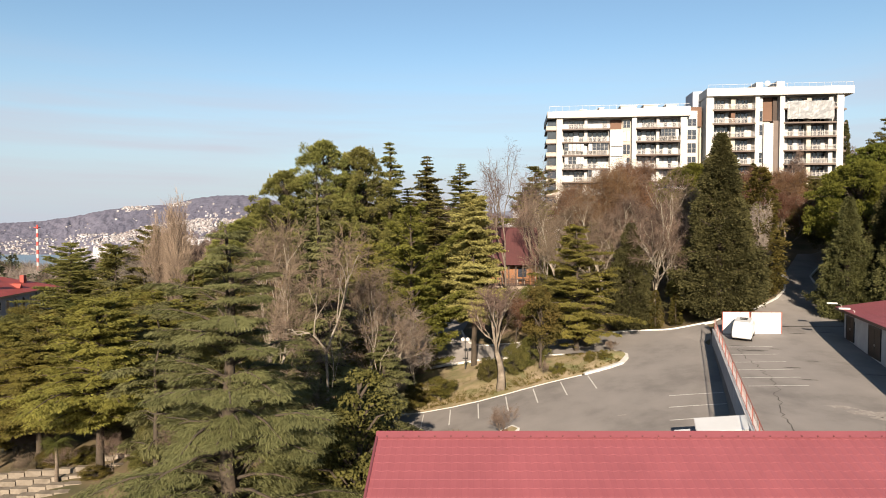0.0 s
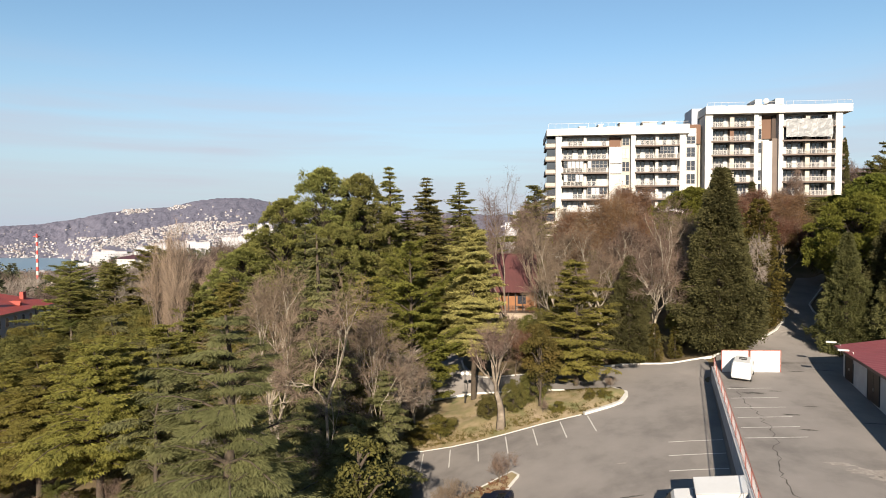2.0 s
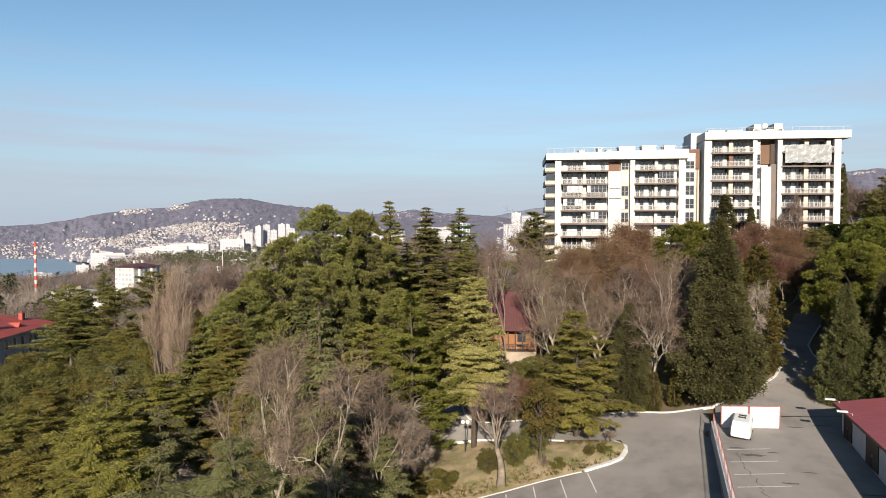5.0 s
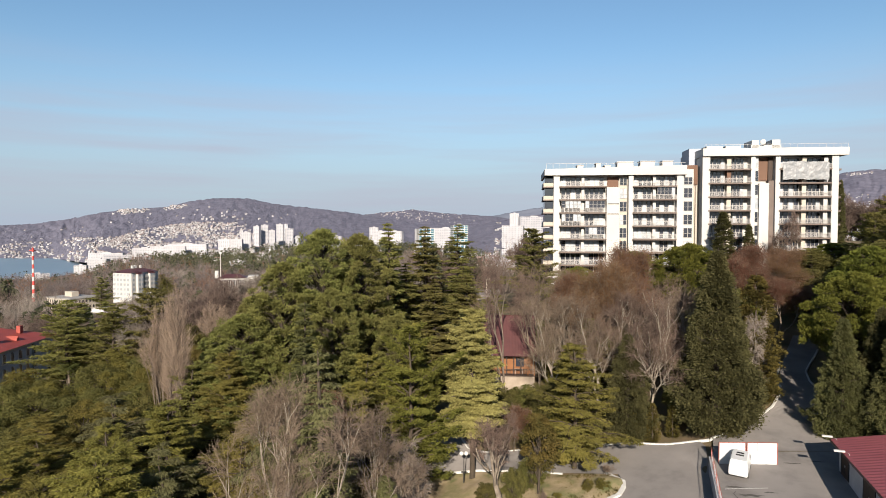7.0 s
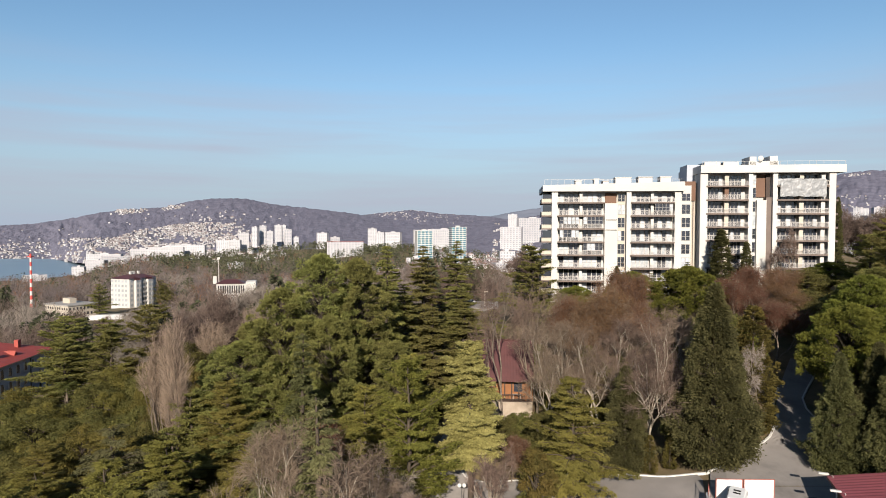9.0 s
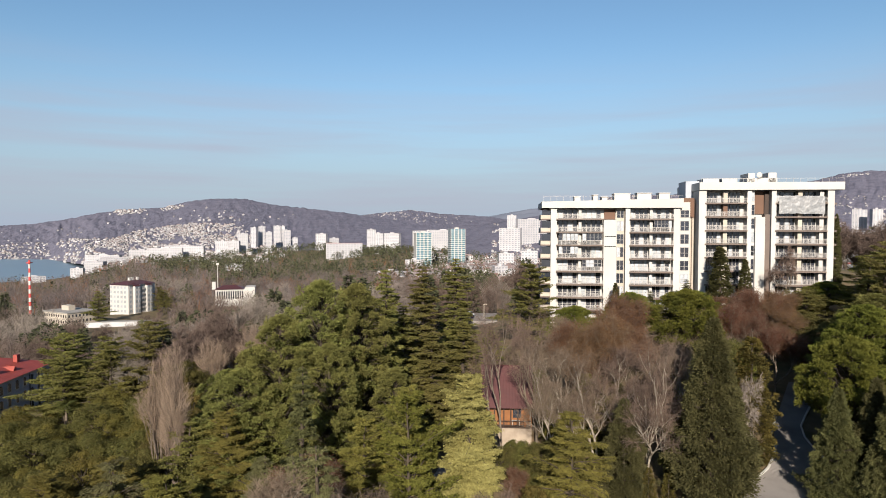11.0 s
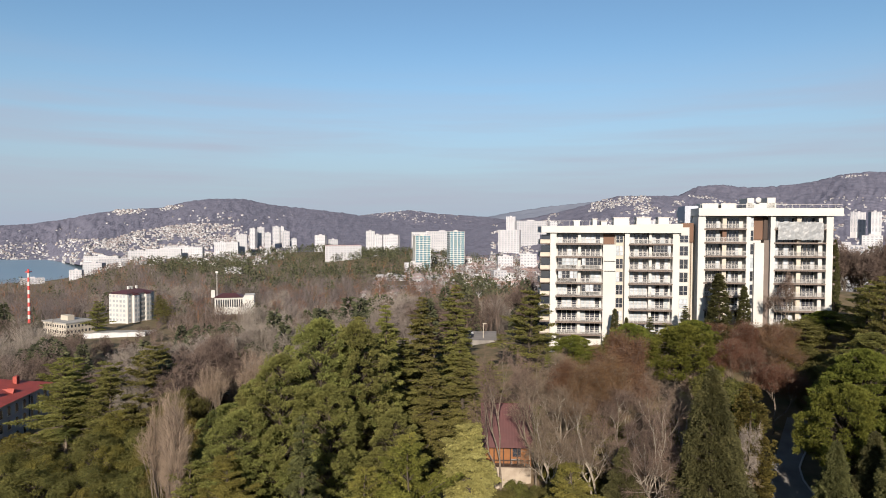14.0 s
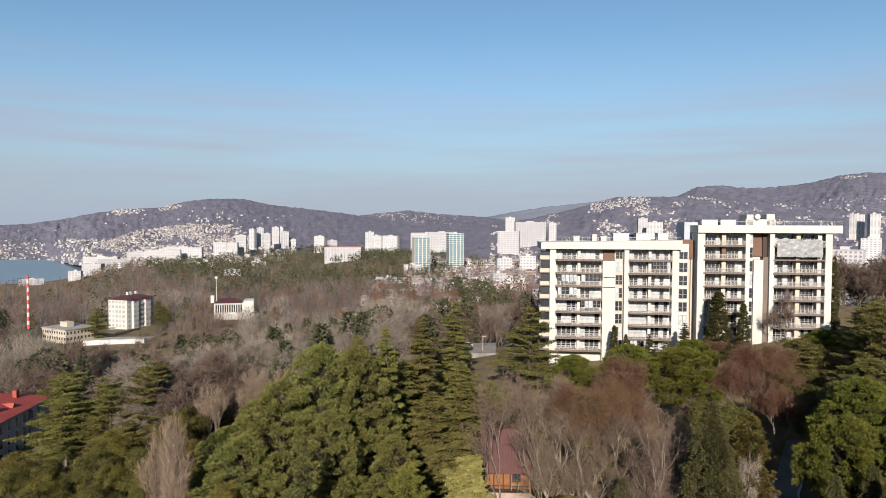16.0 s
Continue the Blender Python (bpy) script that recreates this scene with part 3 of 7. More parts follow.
def ground_sheet():
    xs = sorted(set([round(v, 2) for v in (*np.arange(-130, -40, 3.0), *np.arange(-40, 64, 1.0), *np.arange(64, 131, 3.0), *np.geomspace(131, 5200, 44), *(-np.geomspace(131, 5200, 44)))]))
    ys = sorted(set([round(v, 2) for v in (*np.arange(-40, 20, 5.0), *np.arange(20, 100, 1.0), *np.arange(100, 200, 2.5), *np.geomspace(200, 2600, 60), *(-np.geomspace(41, 4000, 24)))]))
    vs, fs = [], []
    for y in ys:
        for x in xs:
            z = ground(x, y)
            if asphalt_at(x, y):
                z = min(z, lower_lot(x, y) if y < 62 else z) - 0.22
            elif 0 < y < 120 and -60 < x < 60:
                z += 0.12 * noise.noise(Vector((x * 0.4, y * 0.4, 0)))
            vs.append((x, y, z))
    w = len(xs)
    for j in range(len(ys) - 1):
        for i in range(w - 1):
            k = j * w + i
            fs.append((k, k + 1, k + w + 1, k + w))
    return part("ground", mesh("ground", vs, fs, True), M_GROUND)


tagged(ground_sheet(), "sloping park ground with leaf litter and winter grass", "ground", kind="structure")
sea = part("water", mesh("water", [(-9000, 700, -92), (400, 700, -92), (400, 4900, -92), (-9000, 4900, -92)], [(0, 1, 2, 3)]), M_SEA)
tagged(sea, "calm blue sea in a wide bay", "sea", kind="structure")


def ridge_profile(knots, v):
    return float(np.interp(v, [k[0] for k in knots], [k[1] for k in knots]))


def hill_height(hill, a, s):
    """Place on a hill: a is the bearing (x over y, thousandths), s runs 0 to 1 from foot to crest."""
    knots, y0, y1, foot = hill
    bay = ease(555, 625, -a)
    y0, foot = y0 + 560 * bay, foot - 14 * bay
    y = y0 + (y1 - y0) * s
    x = a / 1000 * y
    crest = 43 + ridge_profile(knots, a) / 1000 * y1
    n = noise.noise(Vector((a * 0.006, s * 1.5, y0 * 0.01))) * 0.5 + noise.noise(Vector((a * 0.025, s * 5, y0 * 0.02))) * 0.25 + noise.noise(Vector((a * 0.07, s * 13, y0 * 0.02))) * 0.1
    k = s ** 0.85
    z = foot + (crest - foot) * (k + n * 0.42 * k * (1 - s) ** 0.7) if s < 1 else crest
    return x, y, z + (noise.noise(Vector((a * 0.11, s * 9, 3))) * 0.0016 + noise.noise(Vector((a * 0.42, s * 40, 8))) * 0.0011) * y1 * min(1, s * 3)


def hill(name, spec, a0, a1, mat, label, na=420, ns=60):
    vs, fs = [], []
    rows = [i / ns for i in range(ns + 1)] + [1.25]
    for s in rows:
        for i in range(na + 1):
            a = a0 + (a1 - a0) * i / na
            if s > 1:
                x, y, z = hill_height(spec, a, 1.0)
                vs.append((x * 1.08, y * 1.08, z - 0.05 * y))
            else:
                vs.append(hill_height(spec, a, s))
    w = na + 1
    for j in range(len(rows) - 1):
        for i in range(na):
            k = j * w + i
            fs.append((k, k + 1, k + w + 1, k + w))
    return tagged(part(name, mesh(name, vs, fs, True), mat), label, "hill", kind="structure")


# bearing (thousandths), height of the crest over the eye's last height (thousandths of its distance)
HILL_A = ([(-860, -2), (-700, 0), (-645, 3), (-590, 11), (-545, 20), (-500, 26), (-436, 30), (-400, 39), (-363, 44), (-309, 44), (-264, 35), (-209, 29), (-155, 23), (-100, 15), (-27, 6), (50, 0)], 1900, 3600, -80)
HILL_B = ([(-190, 6), (-136, 17), (-82, 23), (-45, 27), (9, 21), (82, 17), (140, 8)], 2600, 4200, -60)
HILL_C = ([(-20, 15), (80, 16), (118, 24), (173, 33), (236, 40), (300, 46), (373, 48), (480, 46)], 4000, 4700, -40)
HILL_D = ([(20, -16), (80, 2), (155, 15), (209, 27), (264, 42), (291, 50), (336, 51), (373, 51), (418, 52), (480, 48), (570, 38), (760, 25)], 1350, 2300, -42)
HILL_E = ([(330, 36), (391, 52), (423, 67), (464, 70), (491, 66), (527, 66), (582, 71), (618, 77), (655, 87), (700, 92), (755, 91), (900, 85)], 2000, 3300, -30)
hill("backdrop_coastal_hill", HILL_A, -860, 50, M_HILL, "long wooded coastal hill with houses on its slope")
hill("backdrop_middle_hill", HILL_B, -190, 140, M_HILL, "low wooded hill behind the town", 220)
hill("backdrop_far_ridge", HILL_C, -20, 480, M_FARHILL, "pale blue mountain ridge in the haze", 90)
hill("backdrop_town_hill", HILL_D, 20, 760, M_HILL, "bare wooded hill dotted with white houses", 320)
hill("backdrop_inland_hill", HILL_E, 330, 900, M_HILL, "high haze-greyed wooded hill behind the town", 260)


# ---- asphalt ----
def sheet(name, columns, mat, label, cat, lift=0.0, rows=40):
    """columns of (x, y0, y1): a paved surface with a skirt round it."""
    vs, fs = [], []
    for x, y0, y1 in columns:
        for j in range(rows + 1):
            y = y0 + (y1 - y0) * j / rows
            z = (upper_lot(x, y) if name == "pavement_upper_lot" else paved(x, y)) + lift
            vs.append((x, y, z))
    h, n = rows + 1, len(columns)
    for i in range(n - 1):
        for j in range(rows):
            k = i * h + j
            fs.append((k, k + h, k + h + 1, k + 1))
    rim = [i * h for i in range(n)] + [(n - 1) * h + j for j in range(1, h)] + [i * h + h - 1 for i in range(n - 2, -1, -1)] + [j for j in range(h - 2, 0, -1)]
    b = len(vs)
    vs += [(vs[i][0], vs[i][1], vs[i][2] - 0.7) for i in rim]
    m = len(rim)
    fs += [(rim[(q + 1) % m], rim[q], b + q, b + (q + 1) % m) for q in range(m)]
    return tagged(part(name, mesh(name, vs, fs), mat), label, cat, kind="structure")


def bank_edge(x):
    return ridge_profile([(-6, 62.5), (-1.9, 60), (0.8, 58.9), (3.4, 58.35), (6, 58.2), (10, 58.35), (13.7, 58.4), (16, 58.9), (17.2, 59.4), (18.0, 60.6), (18.35, 61.6), (18.36, 70.6), (20.9, 70.4), (25.4, 68.4), (29.1, 66.7), (32.6, 67.8)], x)


cols = [(x, max(12.0, 34.5 + (x - 17.4) / 0.348), bank_edge(x)) for x in (*np.linspace(-6, 18.34, 60), *np.linspace(18.36, 28.6, 30))]
cols = [c for c in cols if c[2] - c[1] > 0.3]
sheet("pavement_lower_lot", cols, M_ASPHALT, "worn grey-brown asphalt parking lot sloping downhill", "parking lot", rows=60)
cols = [(x, 12.0, min(34.4 + (x - 17.4) / 0.348 - 0.6, 63.0)) for x in np.linspace(12.5, 60, 60)]
sheet("pavement_upper_lot", cols, M_ASPHALT, "worn asphalt parking lot on the upper terrace", "parking lot", 0.0, 40)


def lane(name, path, label, lift=0.0):
    """A road as cross sections ((xl, yl), (xr, yr))."""
    vs, fs = [], []
    dense = []
    for (a, b), (c, d) in zip(path[:-1], path[1:]):
        for i in range(8):
            f = i / 8
            dense.append((Vector(a).lerp(Vector(c), f), Vector(b).lerp(Vector(d), f)))
    dense.append((Vector(path[-1][0]), Vector(path[-1][1])))
    for l, r in dense:
        for i in range(13):
            p = l.lerp(r, i / 12)
            vs.append((p.x, p.y, ground(p.x, p.y) + lift))
    for j in range(len(dense) - 1):
        for i in range(12):
            k = j * 13 + i
            fs.append((k, k + 1, k + 14, k + 13))
    return tagged(part(name, mesh(name, vs, fs), M_ASPHALT), label, "road", kind="structure")


lane("road_uphill", [((28.0, 63.2), (50.0, 62.9)), ((29.5, 66.7), (49.2, 66)), ((32.8, 67.9), (48.5, 70)), ((36.2, 70.4), (47.6, 73.6)), ((39.4, 73), (47.7, 76.8)), ((42.3, 76.8), (48.2, 80.5)), ((44.3, 80.8), (49.5, 83.5)), ((47.2, 85.5), (52.0, 86.5)), ((51, 91), (56, 91.5)), ((56, 98), (61, 98))], "asphalt road curving uphill under trees", 0.02)
lane("road_inner", [((19.2, 70.3), (18.4, 63.4)), ((14, 71.6), (13, 66)), ((9, 73.2), (8, 69.3)), ((5.8, 73.8), (4.4, 71.4)), ((3.6, 75), (-1, 72.8)), ((2.4, 78), (-1.4, 76.4)), ((3.5, 84), (-0.6, 84)), ((6, 92), (2, 93))], "narrow asphalt park road between white kerbs", 0.05)


# ---- kerbs, lines, marks ----
def kerb(points, group, lift=0.0, w=0.2, h=0.2):
    """Kerb stones, one metre long, along a line."""
    dense, left = [], 0.0
    for a, b in zip(points[:-1], points[1:]):
        a, b = Vector(a), Vector(b)
        n = max(1, round((b - a).length / 1.0))
        dense += [a.lerp(b, i / n) for i in range(n)]
    dense.append(Vector(points[-1]))
    for i, (a, b) in enumerate(zip(dense[:-1], dense[1:])):
        za, zb = max(ground(*a), paved(*a) if a.y < 64 and a.x < 30 else -99), max(ground(*b), paved(*b) if b.y < 64 and b.x < 30 else -99)
        p, q = Vector((*a, za)), Vector((*b, zb))
        d = q - p
        rot = d.to_track_quat("X", "Z").to_matrix().to_4x4()
        ob = part("kerb_stone", KERB, M_KERB, group, at=Matrix.Translation((p + q) / 2 + Vector((0, 0, lift))) @ rot @ Matrix.Diagonal((d.length - 0.012, w / 0.2, h / 0.2, 1)))
    return group


bm = box(-0.5, 0.5, -0.1, 0.1, -0.15, 0.13, 0.02)
KERB = bpy.data.meshes.new("kerb_stone")
bm.to_mesh(KERB)
bm.free()
KERB.materials.append(M_KERB)


def kerb_line(points, label, **k):
    return kerb(points, thing("kerb", Matrix(), label, "kerb", kind="structure"), **k)


kerb_line([(13.4, 58.45), (16, 58.95), (17.2, 59.45), (18.0, 60.65), (18.3, 61.8), (17.5, 63.4), (17.2, 64.2)], "thick whitewashed kerb round the tip of the bank", w=0.45, h=0.3)
kerb_line([(-6, 62.6), (-1.9, 60.1), (0.8, 59.0), (3.4, 58.45), (6, 58.3), (10, 58.45), (13.2, 58.5)], "low dusty kerb along the parking bays", lift=-0.09, w=0.15)
kerb_line([(18.3, 71.0), (20.9, 70.5), (25.4, 68.4), (29.1, 66.75), (32.6, 67.85), (36.1, 70.4), (39.4, 73), (42.3, 76.8), (43.6, 79), (44.0, 80.9), (45.6, 83.4), (48, 87)], "whitewashed kerb along the curving road", w=0.26)
kerb_line([(47.6, 73.6), (47.75, 77), (48.3, 80.6), (49.6, 83.7), (52, 86.7), (56, 91.5)], "whitewashed kerb on the outer side of the road", w=0.2)
kerb_line([(-3.0, 74.2), (-1.5, 75), (-1.2, 77), (-0.6, 84)], "whitewashed park road kerb beside a bank")
kerb_line([(-1.5, 72.6), (1, 72.2), (4.4, 71.3), (8, 69.2), (13, 65.9)], "whitewashed park road kerb over the bank")
kerb_line([(2.4, 79), (2.6, 76.5), (3.2, 75.1), (4.2, 74.3), (5.8, 73.8), (9, 73.2), (14, 71.7)], "whitewashed park road kerb at the junction")


def paint(name, corners, mat, label, lift=0.012, n=8):
    """A thin painted or stained patch that follows the asphalt; corners: two long sides."""
    (a, b), (c, d) = corners
    vs, fs = [], []
    for i in range(n + 1):
        for p, q in ((a, b), (c, d)):
            v = Vector(p).lerp(Vector(q), i / n)
            z = upper_lot(v.x, v.y) if v.x > wall_x(v.y) + 0.2 and v.y < 63 else paved(v.x, v.y)
            vs.append((v.x, v.y, z + lift))
    fs = [(2 * i, 2 * i + 2, 2 * i + 3, 2 * i + 1) for i in range(n)]
    return tagged(part(name, mesh(name, vs, fs), mat), label, "road marking", "parking bay lines" if mat is M_LINE else "", "structure")


def bay_line(p, q, w=0.11):
    p, q = Vector(p), Vector(q)
    s = (q - p).normalized().orthogonal() * w / 2
    paint("road_marking", ((p + s, q + s), (p - s, q - s)), M_LINE, "worn white painted parking bay line")


for i in range(7):
    x = -1.75 + 2.58 * i
    y = bank_edge(x)
    bay_line((x - 0.12, y - 0.5), (x - 0.32 + 0.02 * i, y - 4.2))
for y in (49.6, 47.35, 45.05, 42.6):
    bay_line((wall_x(y) - 4.5, y - 0.1), (wall_x(y - 1.2) - 0.2, y - 1.2))
for i, y in enumerate((55.2, 52.6, 50.2, 48.0, 45.9, 43.9)):
    bay_line((wall_x(y) + 0.9, y), (wall_x(y) + 4.9 + 0.12 * i, y + 0.15), 0.09)


def stain(x, y, rx, ry, mat, seed, label, n=26, turn=0.0):
    """An irregular flat mark on the asphalt."""
    g = random.Random(seed)
    vs = [(x, y, 0)]
    for i in range(n):
        a = 2 * math.pi * i / n
        k = g.uniform(0.45, 1.1)
        u, v = math.cos(a) * rx * k, math.sin(a) * ry * k
        vs.append((x + u * math.cos(turn) - v * math.sin(turn), y + u * math.sin(turn) + v * math.cos(turn), 0))
    vs = [(a, b, (upper_lot(a, b) if a > wall_x(b) else paved(a, b)) + 0.008) for a, b, _ in vs]
    tagged(part("asphalt_stain", mesh("asphalt_stain", vs, [(0, i, i % n + 1) for i in range(1, n + 1)]), mat), label, "stain", kind="structure")


for i, (x, y, rx, ry) in enumerate(((26.6, 55.6, 0.9, 0.18), (27.2, 54.0, 1.3, 0.3), (29.3, 54.5, 0.6, 0.16), (27.6, 48.6, 0.9, 0.16), (30.2, 50.5, 0.8, 0.12), (34.5, 60.4, 1.0, 0.14), (37.3, 60.8, 1.2, 0.12), (32.9, 46.6, 1.5, 0.12), (27.0, 45.4, 0.8, 0.16), (13.0, 42.6, 1.4, 0.1))):
    stain(x, y, rx, ry, M_PATCH, i, "dark oil stain and tyre scuffs on asphalt", turn=-0.15)
for i, (x, y, rx, ry) in enumerate(((26.9, 38.3, 1.8, 0.7), (27.8, 36.9, 1.9, 0.9), (25.6, 39.6, 1.2, 0.35), (13.9, 47.5, 0.5, 0.12))):
    stain(x, y, rx, ry, M_WORN, 40 + i, "pale scuffed patch of spilt cement on asphalt", turn=-0.3)
crack = [(26.2, 54.8), (25.6, 52.5), (25.2, 50.6), (25.0, 48.6), (24.6, 46.8), (24.1, 44.6), (22.8, 42.0), (21.6, 39.4), (20.8, 37.4), (20.3, 35.0), (19.9, 31.0)]
pts = []
for a, b in zip(crack[:-1], crack[1:]):
    for i in range(5):
        p = Vector(a).lerp(Vector(b), i / 5)
        pts.append((p.x + random.gauss(0, 0.13), p.y))
vs = [(x + s * (0.02 + 0.015 * (i % 3)), y, upper_lot(x, y) + 0.006) for i, (x, y) in enumerate(pts) for s in (-1, 1)]
tagged(part("asphalt_crack", mesh("asphalt_crack", vs, [(2 * i, 2 * i + 1, 2 * i + 3, 2 * i + 2) for i in range(len(pts) - 1)]), M_PATCH), "long winding tar-filled crack in the asphalt", "crack", kind="structure")


# ---- retaining wall with railing ----
def retaining_wall():
    wall = thing("wall_retaining", Matrix(), "whitewashed concrete retaining wall between two parking levels", "wall", kind="structure")
    ys = np.linspace(14, 61.6, 60)
    vs, fs = [], []
    for y in ys:
        x = wall_x(y)
        t, b = upper_lot(x, y) + 0.18, lower_lot(x, y) - 0.6
        vs += [(x - 0.05, y + 0.02, b), (x, y, t), (x + 0.42, y - 0.13, t), (x + 0.45, y - 0.14, b)]
    for i in range(len(ys) - 1):
        for j in range(3):
            k = 4 * i + j
            fs.append((k, k + 4, k + 5, k + 1))
    fs += [(0, 1, 2, 3), (len(vs) - 1, len(vs) - 2, len(vs) - 3, len(vs) - 4)]
    part("wall_body", mesh("wall_body", vs, fs), M_WALLWHITE, wall)
    rail = thing("railing", Matrix(), "faded red steel railing with close uprights on the wall", "railing")
    post = tubes("railing_post", [[((0, 0, 0), 0.035), ((0, 0, 1.1), 0.035)]])
    bar = tubes("railing_bar", [[((0, 0, 0.12), 0.013), ((0, 0, 1.04), 0.013)]])
    post.materials.append(M_REDRAIL)
    bar.materials.append(M_PINKRAIL)
    for hz in (0.12, 1.08):
        part("handrail" if hz > 1 else "rail", tubes("rail", [[((wall_x(y) + 0.2, y, upper_lot(0, y) + 0.18 + hz), 0.03) for y in ys]]), M_REDRAIL, rail)
    y, i = 16.0, 0
    while y < 61.5:
        p = Matrix.Translation((wall_x(y) + 0.2, y, upper_lot(0, y) + 0.18))
        part("railing_post" if i % 5 == 0 else "railing_bar", post if i % 5 == 0 else bar, None, rail, at=p)
        y, i = y + 0.5, i + 1


retaining_wall()


# ---- apartment building ----
def apartment():
    """Two offset slabs of nine storeys; local x along the facade, y into the building."""
    base = Matrix.Translation((24.0, 143.9, 0)) @ Matrix.Rotation(math.atan2(-0.112, 1), 4, "Z")
    house = thing("apartment_building", base, "white nine-storey apartment house with long balconies and brown loggias", "apartment building")
    pane_a = boxes_mesh("window_pane", [(0, 1, 0, 0.05, 0, 1)])
    pane_b = pane_a.copy()
    pane_a.materials.append(M_GLASS)
    pane_b.materials.append(M_CURTAIN)
    fr = boxes_mesh("window_frame", [(0, 0.05, -0.05, 0.06, 0, 1), (0.95, 1, -0.05, 0.06, 0, 1), (0.05, 0.95, -0.05, 0.06, 0, 0.03), (0.05, 0.95, -0.05, 0.06, 0.97, 1), (0.05, 0.95, -0.05, 0.06, 0.4, 0.43)])
    fr.materials.append(M_FRAME)
    g = random.Random(11)

    def window(x0, x1, y, z0, z1, curtain=0.35):
        m = Matrix.Translation((x0, y, z0)) @ Matrix.Diagonal((x1 - x0, 1, z1 - z0, 1))
        w = part("window", fr, None, house, at=m)
        part("window_pane", pane_b if g.random() < curtain else pane_a, None, w)

    def wall(name, x0, x1, y0, y1, z0, z1, mat=None, label=""):
        return part(name, box(x0, x1, y0, y1, z0, z1), mat or M_WHITE, house, label)

    rails = {}

    def railing(x0, x1, y, z, over=0.0):
        ln = round(x1 - x0, 1)
        if ln not in rails:
            items = [(0, ln, -0.03, 0.03, 0.97, 1.04), (0, ln, -0.02, 0.02, 0.1, 0.15)]
            items += [(k * ln / int(ln * 1.1) - 0.03, k * ln / int(ln * 1.1) + 0.03, -0.03, 0.03, 0.0, 1.0) for k in range(int(ln * 1.1) + 1)]
            items += [(k * 0.16 + 0.05, k * 0.16 + 0.09, -0.015, 0.015, 0.12, 1.0) for k in range(int(ln / 0.16))]
            rails[ln] = boxes_mesh("balcony_railing", items)
            rails[ln].materials.append(M_RAIL)
        part("balcony_railing", rails[ln], None, house, at=Matrix.Translation((x0, y, z)))

    def balcony(x0, x1, z, top, front, rail=True, enclosed=0.0, split=True):
        """One storey of a balcony bay: slab, railing, back windows with a pier between."""
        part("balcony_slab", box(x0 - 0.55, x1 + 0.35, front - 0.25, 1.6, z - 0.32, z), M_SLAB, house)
        if rail:
            railing(x0 - 0.3, x1 + 0.2, front - 0.1, z)
        n = 2 if split else 1
        w = (x1 - x0 - 0.9 * (n - 1)) / n
        for i in range(n):
            a = x0 + i * (w + 0.9)
            if g.random() < enclosed:
                for k in range(5):
                    window(a + w * k / 5 + 0.03, a + w * (k + 1) / 5 - 0.03, front + 0.15, z + 1.0, top - 0.1, 0.6)
            for k in range(4):
                window(a + w * k / 4 + 0.05, a + w * (k + 1) / 4 - 0.05, 1.55, z + 0.05, top - 0.35, 0.4)
        if split:
            wall("pier", x0 + w + 0.12, x0 + w + 0.78, 0.35, 1.5, z + 0.004, top - 0.02)

    # left block
    zl = [14.9, 17.8, 20.8, 23.8, 26.8, 29.85, 32.85, 35.85]
    top = 38.3
    wall("wall", 2.2, 32.2, 1.65, 15, 8, 38.25)
    wall("pier", 2.1, 3.5, -0.35, 1.6, 8, top)
    wall("wall", 14.1, 17.0, -0.2, 1.6, 8, 35.6)
    wall("wall", 17.05, 18.9, 0.9, 1.6, 8, top, M_CREAM)
    wall("pier", 18.95, 20.0, -0.35, 1.6, 8, top)
    wall("wall", 29.6, 31.0, -0.3, 1.6, 8, top)
    wall("wall", 31.05, 33.4, 0.5, 1.6, 8, 39.6, M_WHITE)
    part("loggia_panel", box(14.4, 16.9, 1.3, 1.6, 35.7, 38.0), M_TAN, house, "brown loggia recess")
    for z in (29.4, 31.7):
        part("vent_slot", box(14.3, 16.9, -0.26, -0.21, z, z + 0.18), M_STEEL, house)
    for z, t in zip(zl, zl[1:] + [top]):
        balcony(3.9, 13.7, z, t, -0.6, enclosed=0.35)
        balcony(20.4, 29.2, z, t, -0.6, enclosed=0.12)
        for k in (0, 1):
            window(17.2 + 0.8 * k, 17.95 + 0.8 * k, 0.84, z + 0.2, t - 0.5, 0.3)
            window(31.3 + 0.95 * k, 32.2 + 0.95 * k, 0.44, z + 0.3, t - 0.5, 0.3)
        part("balcony_slab", box(-0.2, 2.05, 0.4, 9, z - 0.3, z), M_SLAB, house)
        part("side_glazing", box(0.1, 2.1, 0.8, 8, z + 0.9, t - 0.5), M_GLASS, house)
        part("side_parapet", box(-0.15, 2.1, 0.7, 8.5, z, z + 0.85), M_CREAM, house)
    roof = box(0.0, 31.6, -0.9, 16, top, 40.0, 0.04)
    for v in roof.verts:
        v.co.z += (v.co.z > 39) * (0.022 * v.co.x - 0.25)
    part("roof_slab", roof, M_WHITE, house)
    for x, w, h in ((8, 1.4, 0.8), (12.4, 1.0, 1.2), (14.4, 1.3, 0.7), (17.3, 3.6, 1.5), (22.6, 3.2, 1.6), (27.6, 2.4, 1.6)):
        part("roof_vent", box(x, x + w, 5, 8, 39.7, 40.3 + h, 0.05), M_WHITE, house)
        part("vent_cap", box(x - 0.15, x + w + 0.15, 4.85, 8.15, 40.3 + h, 40.45 + h), M_RAIL, house)
    part("roof_railing", boxes_mesh("roof_railing", [(0.4, 31.4, -0.6, -0.56, 41.0, 41.05)] + [(0.4 + k * 1.5, k * 1.5 + 0.44, -0.6, -0.56, 39.8, 41.0) for k in range(21)]), M_RAIL, house)
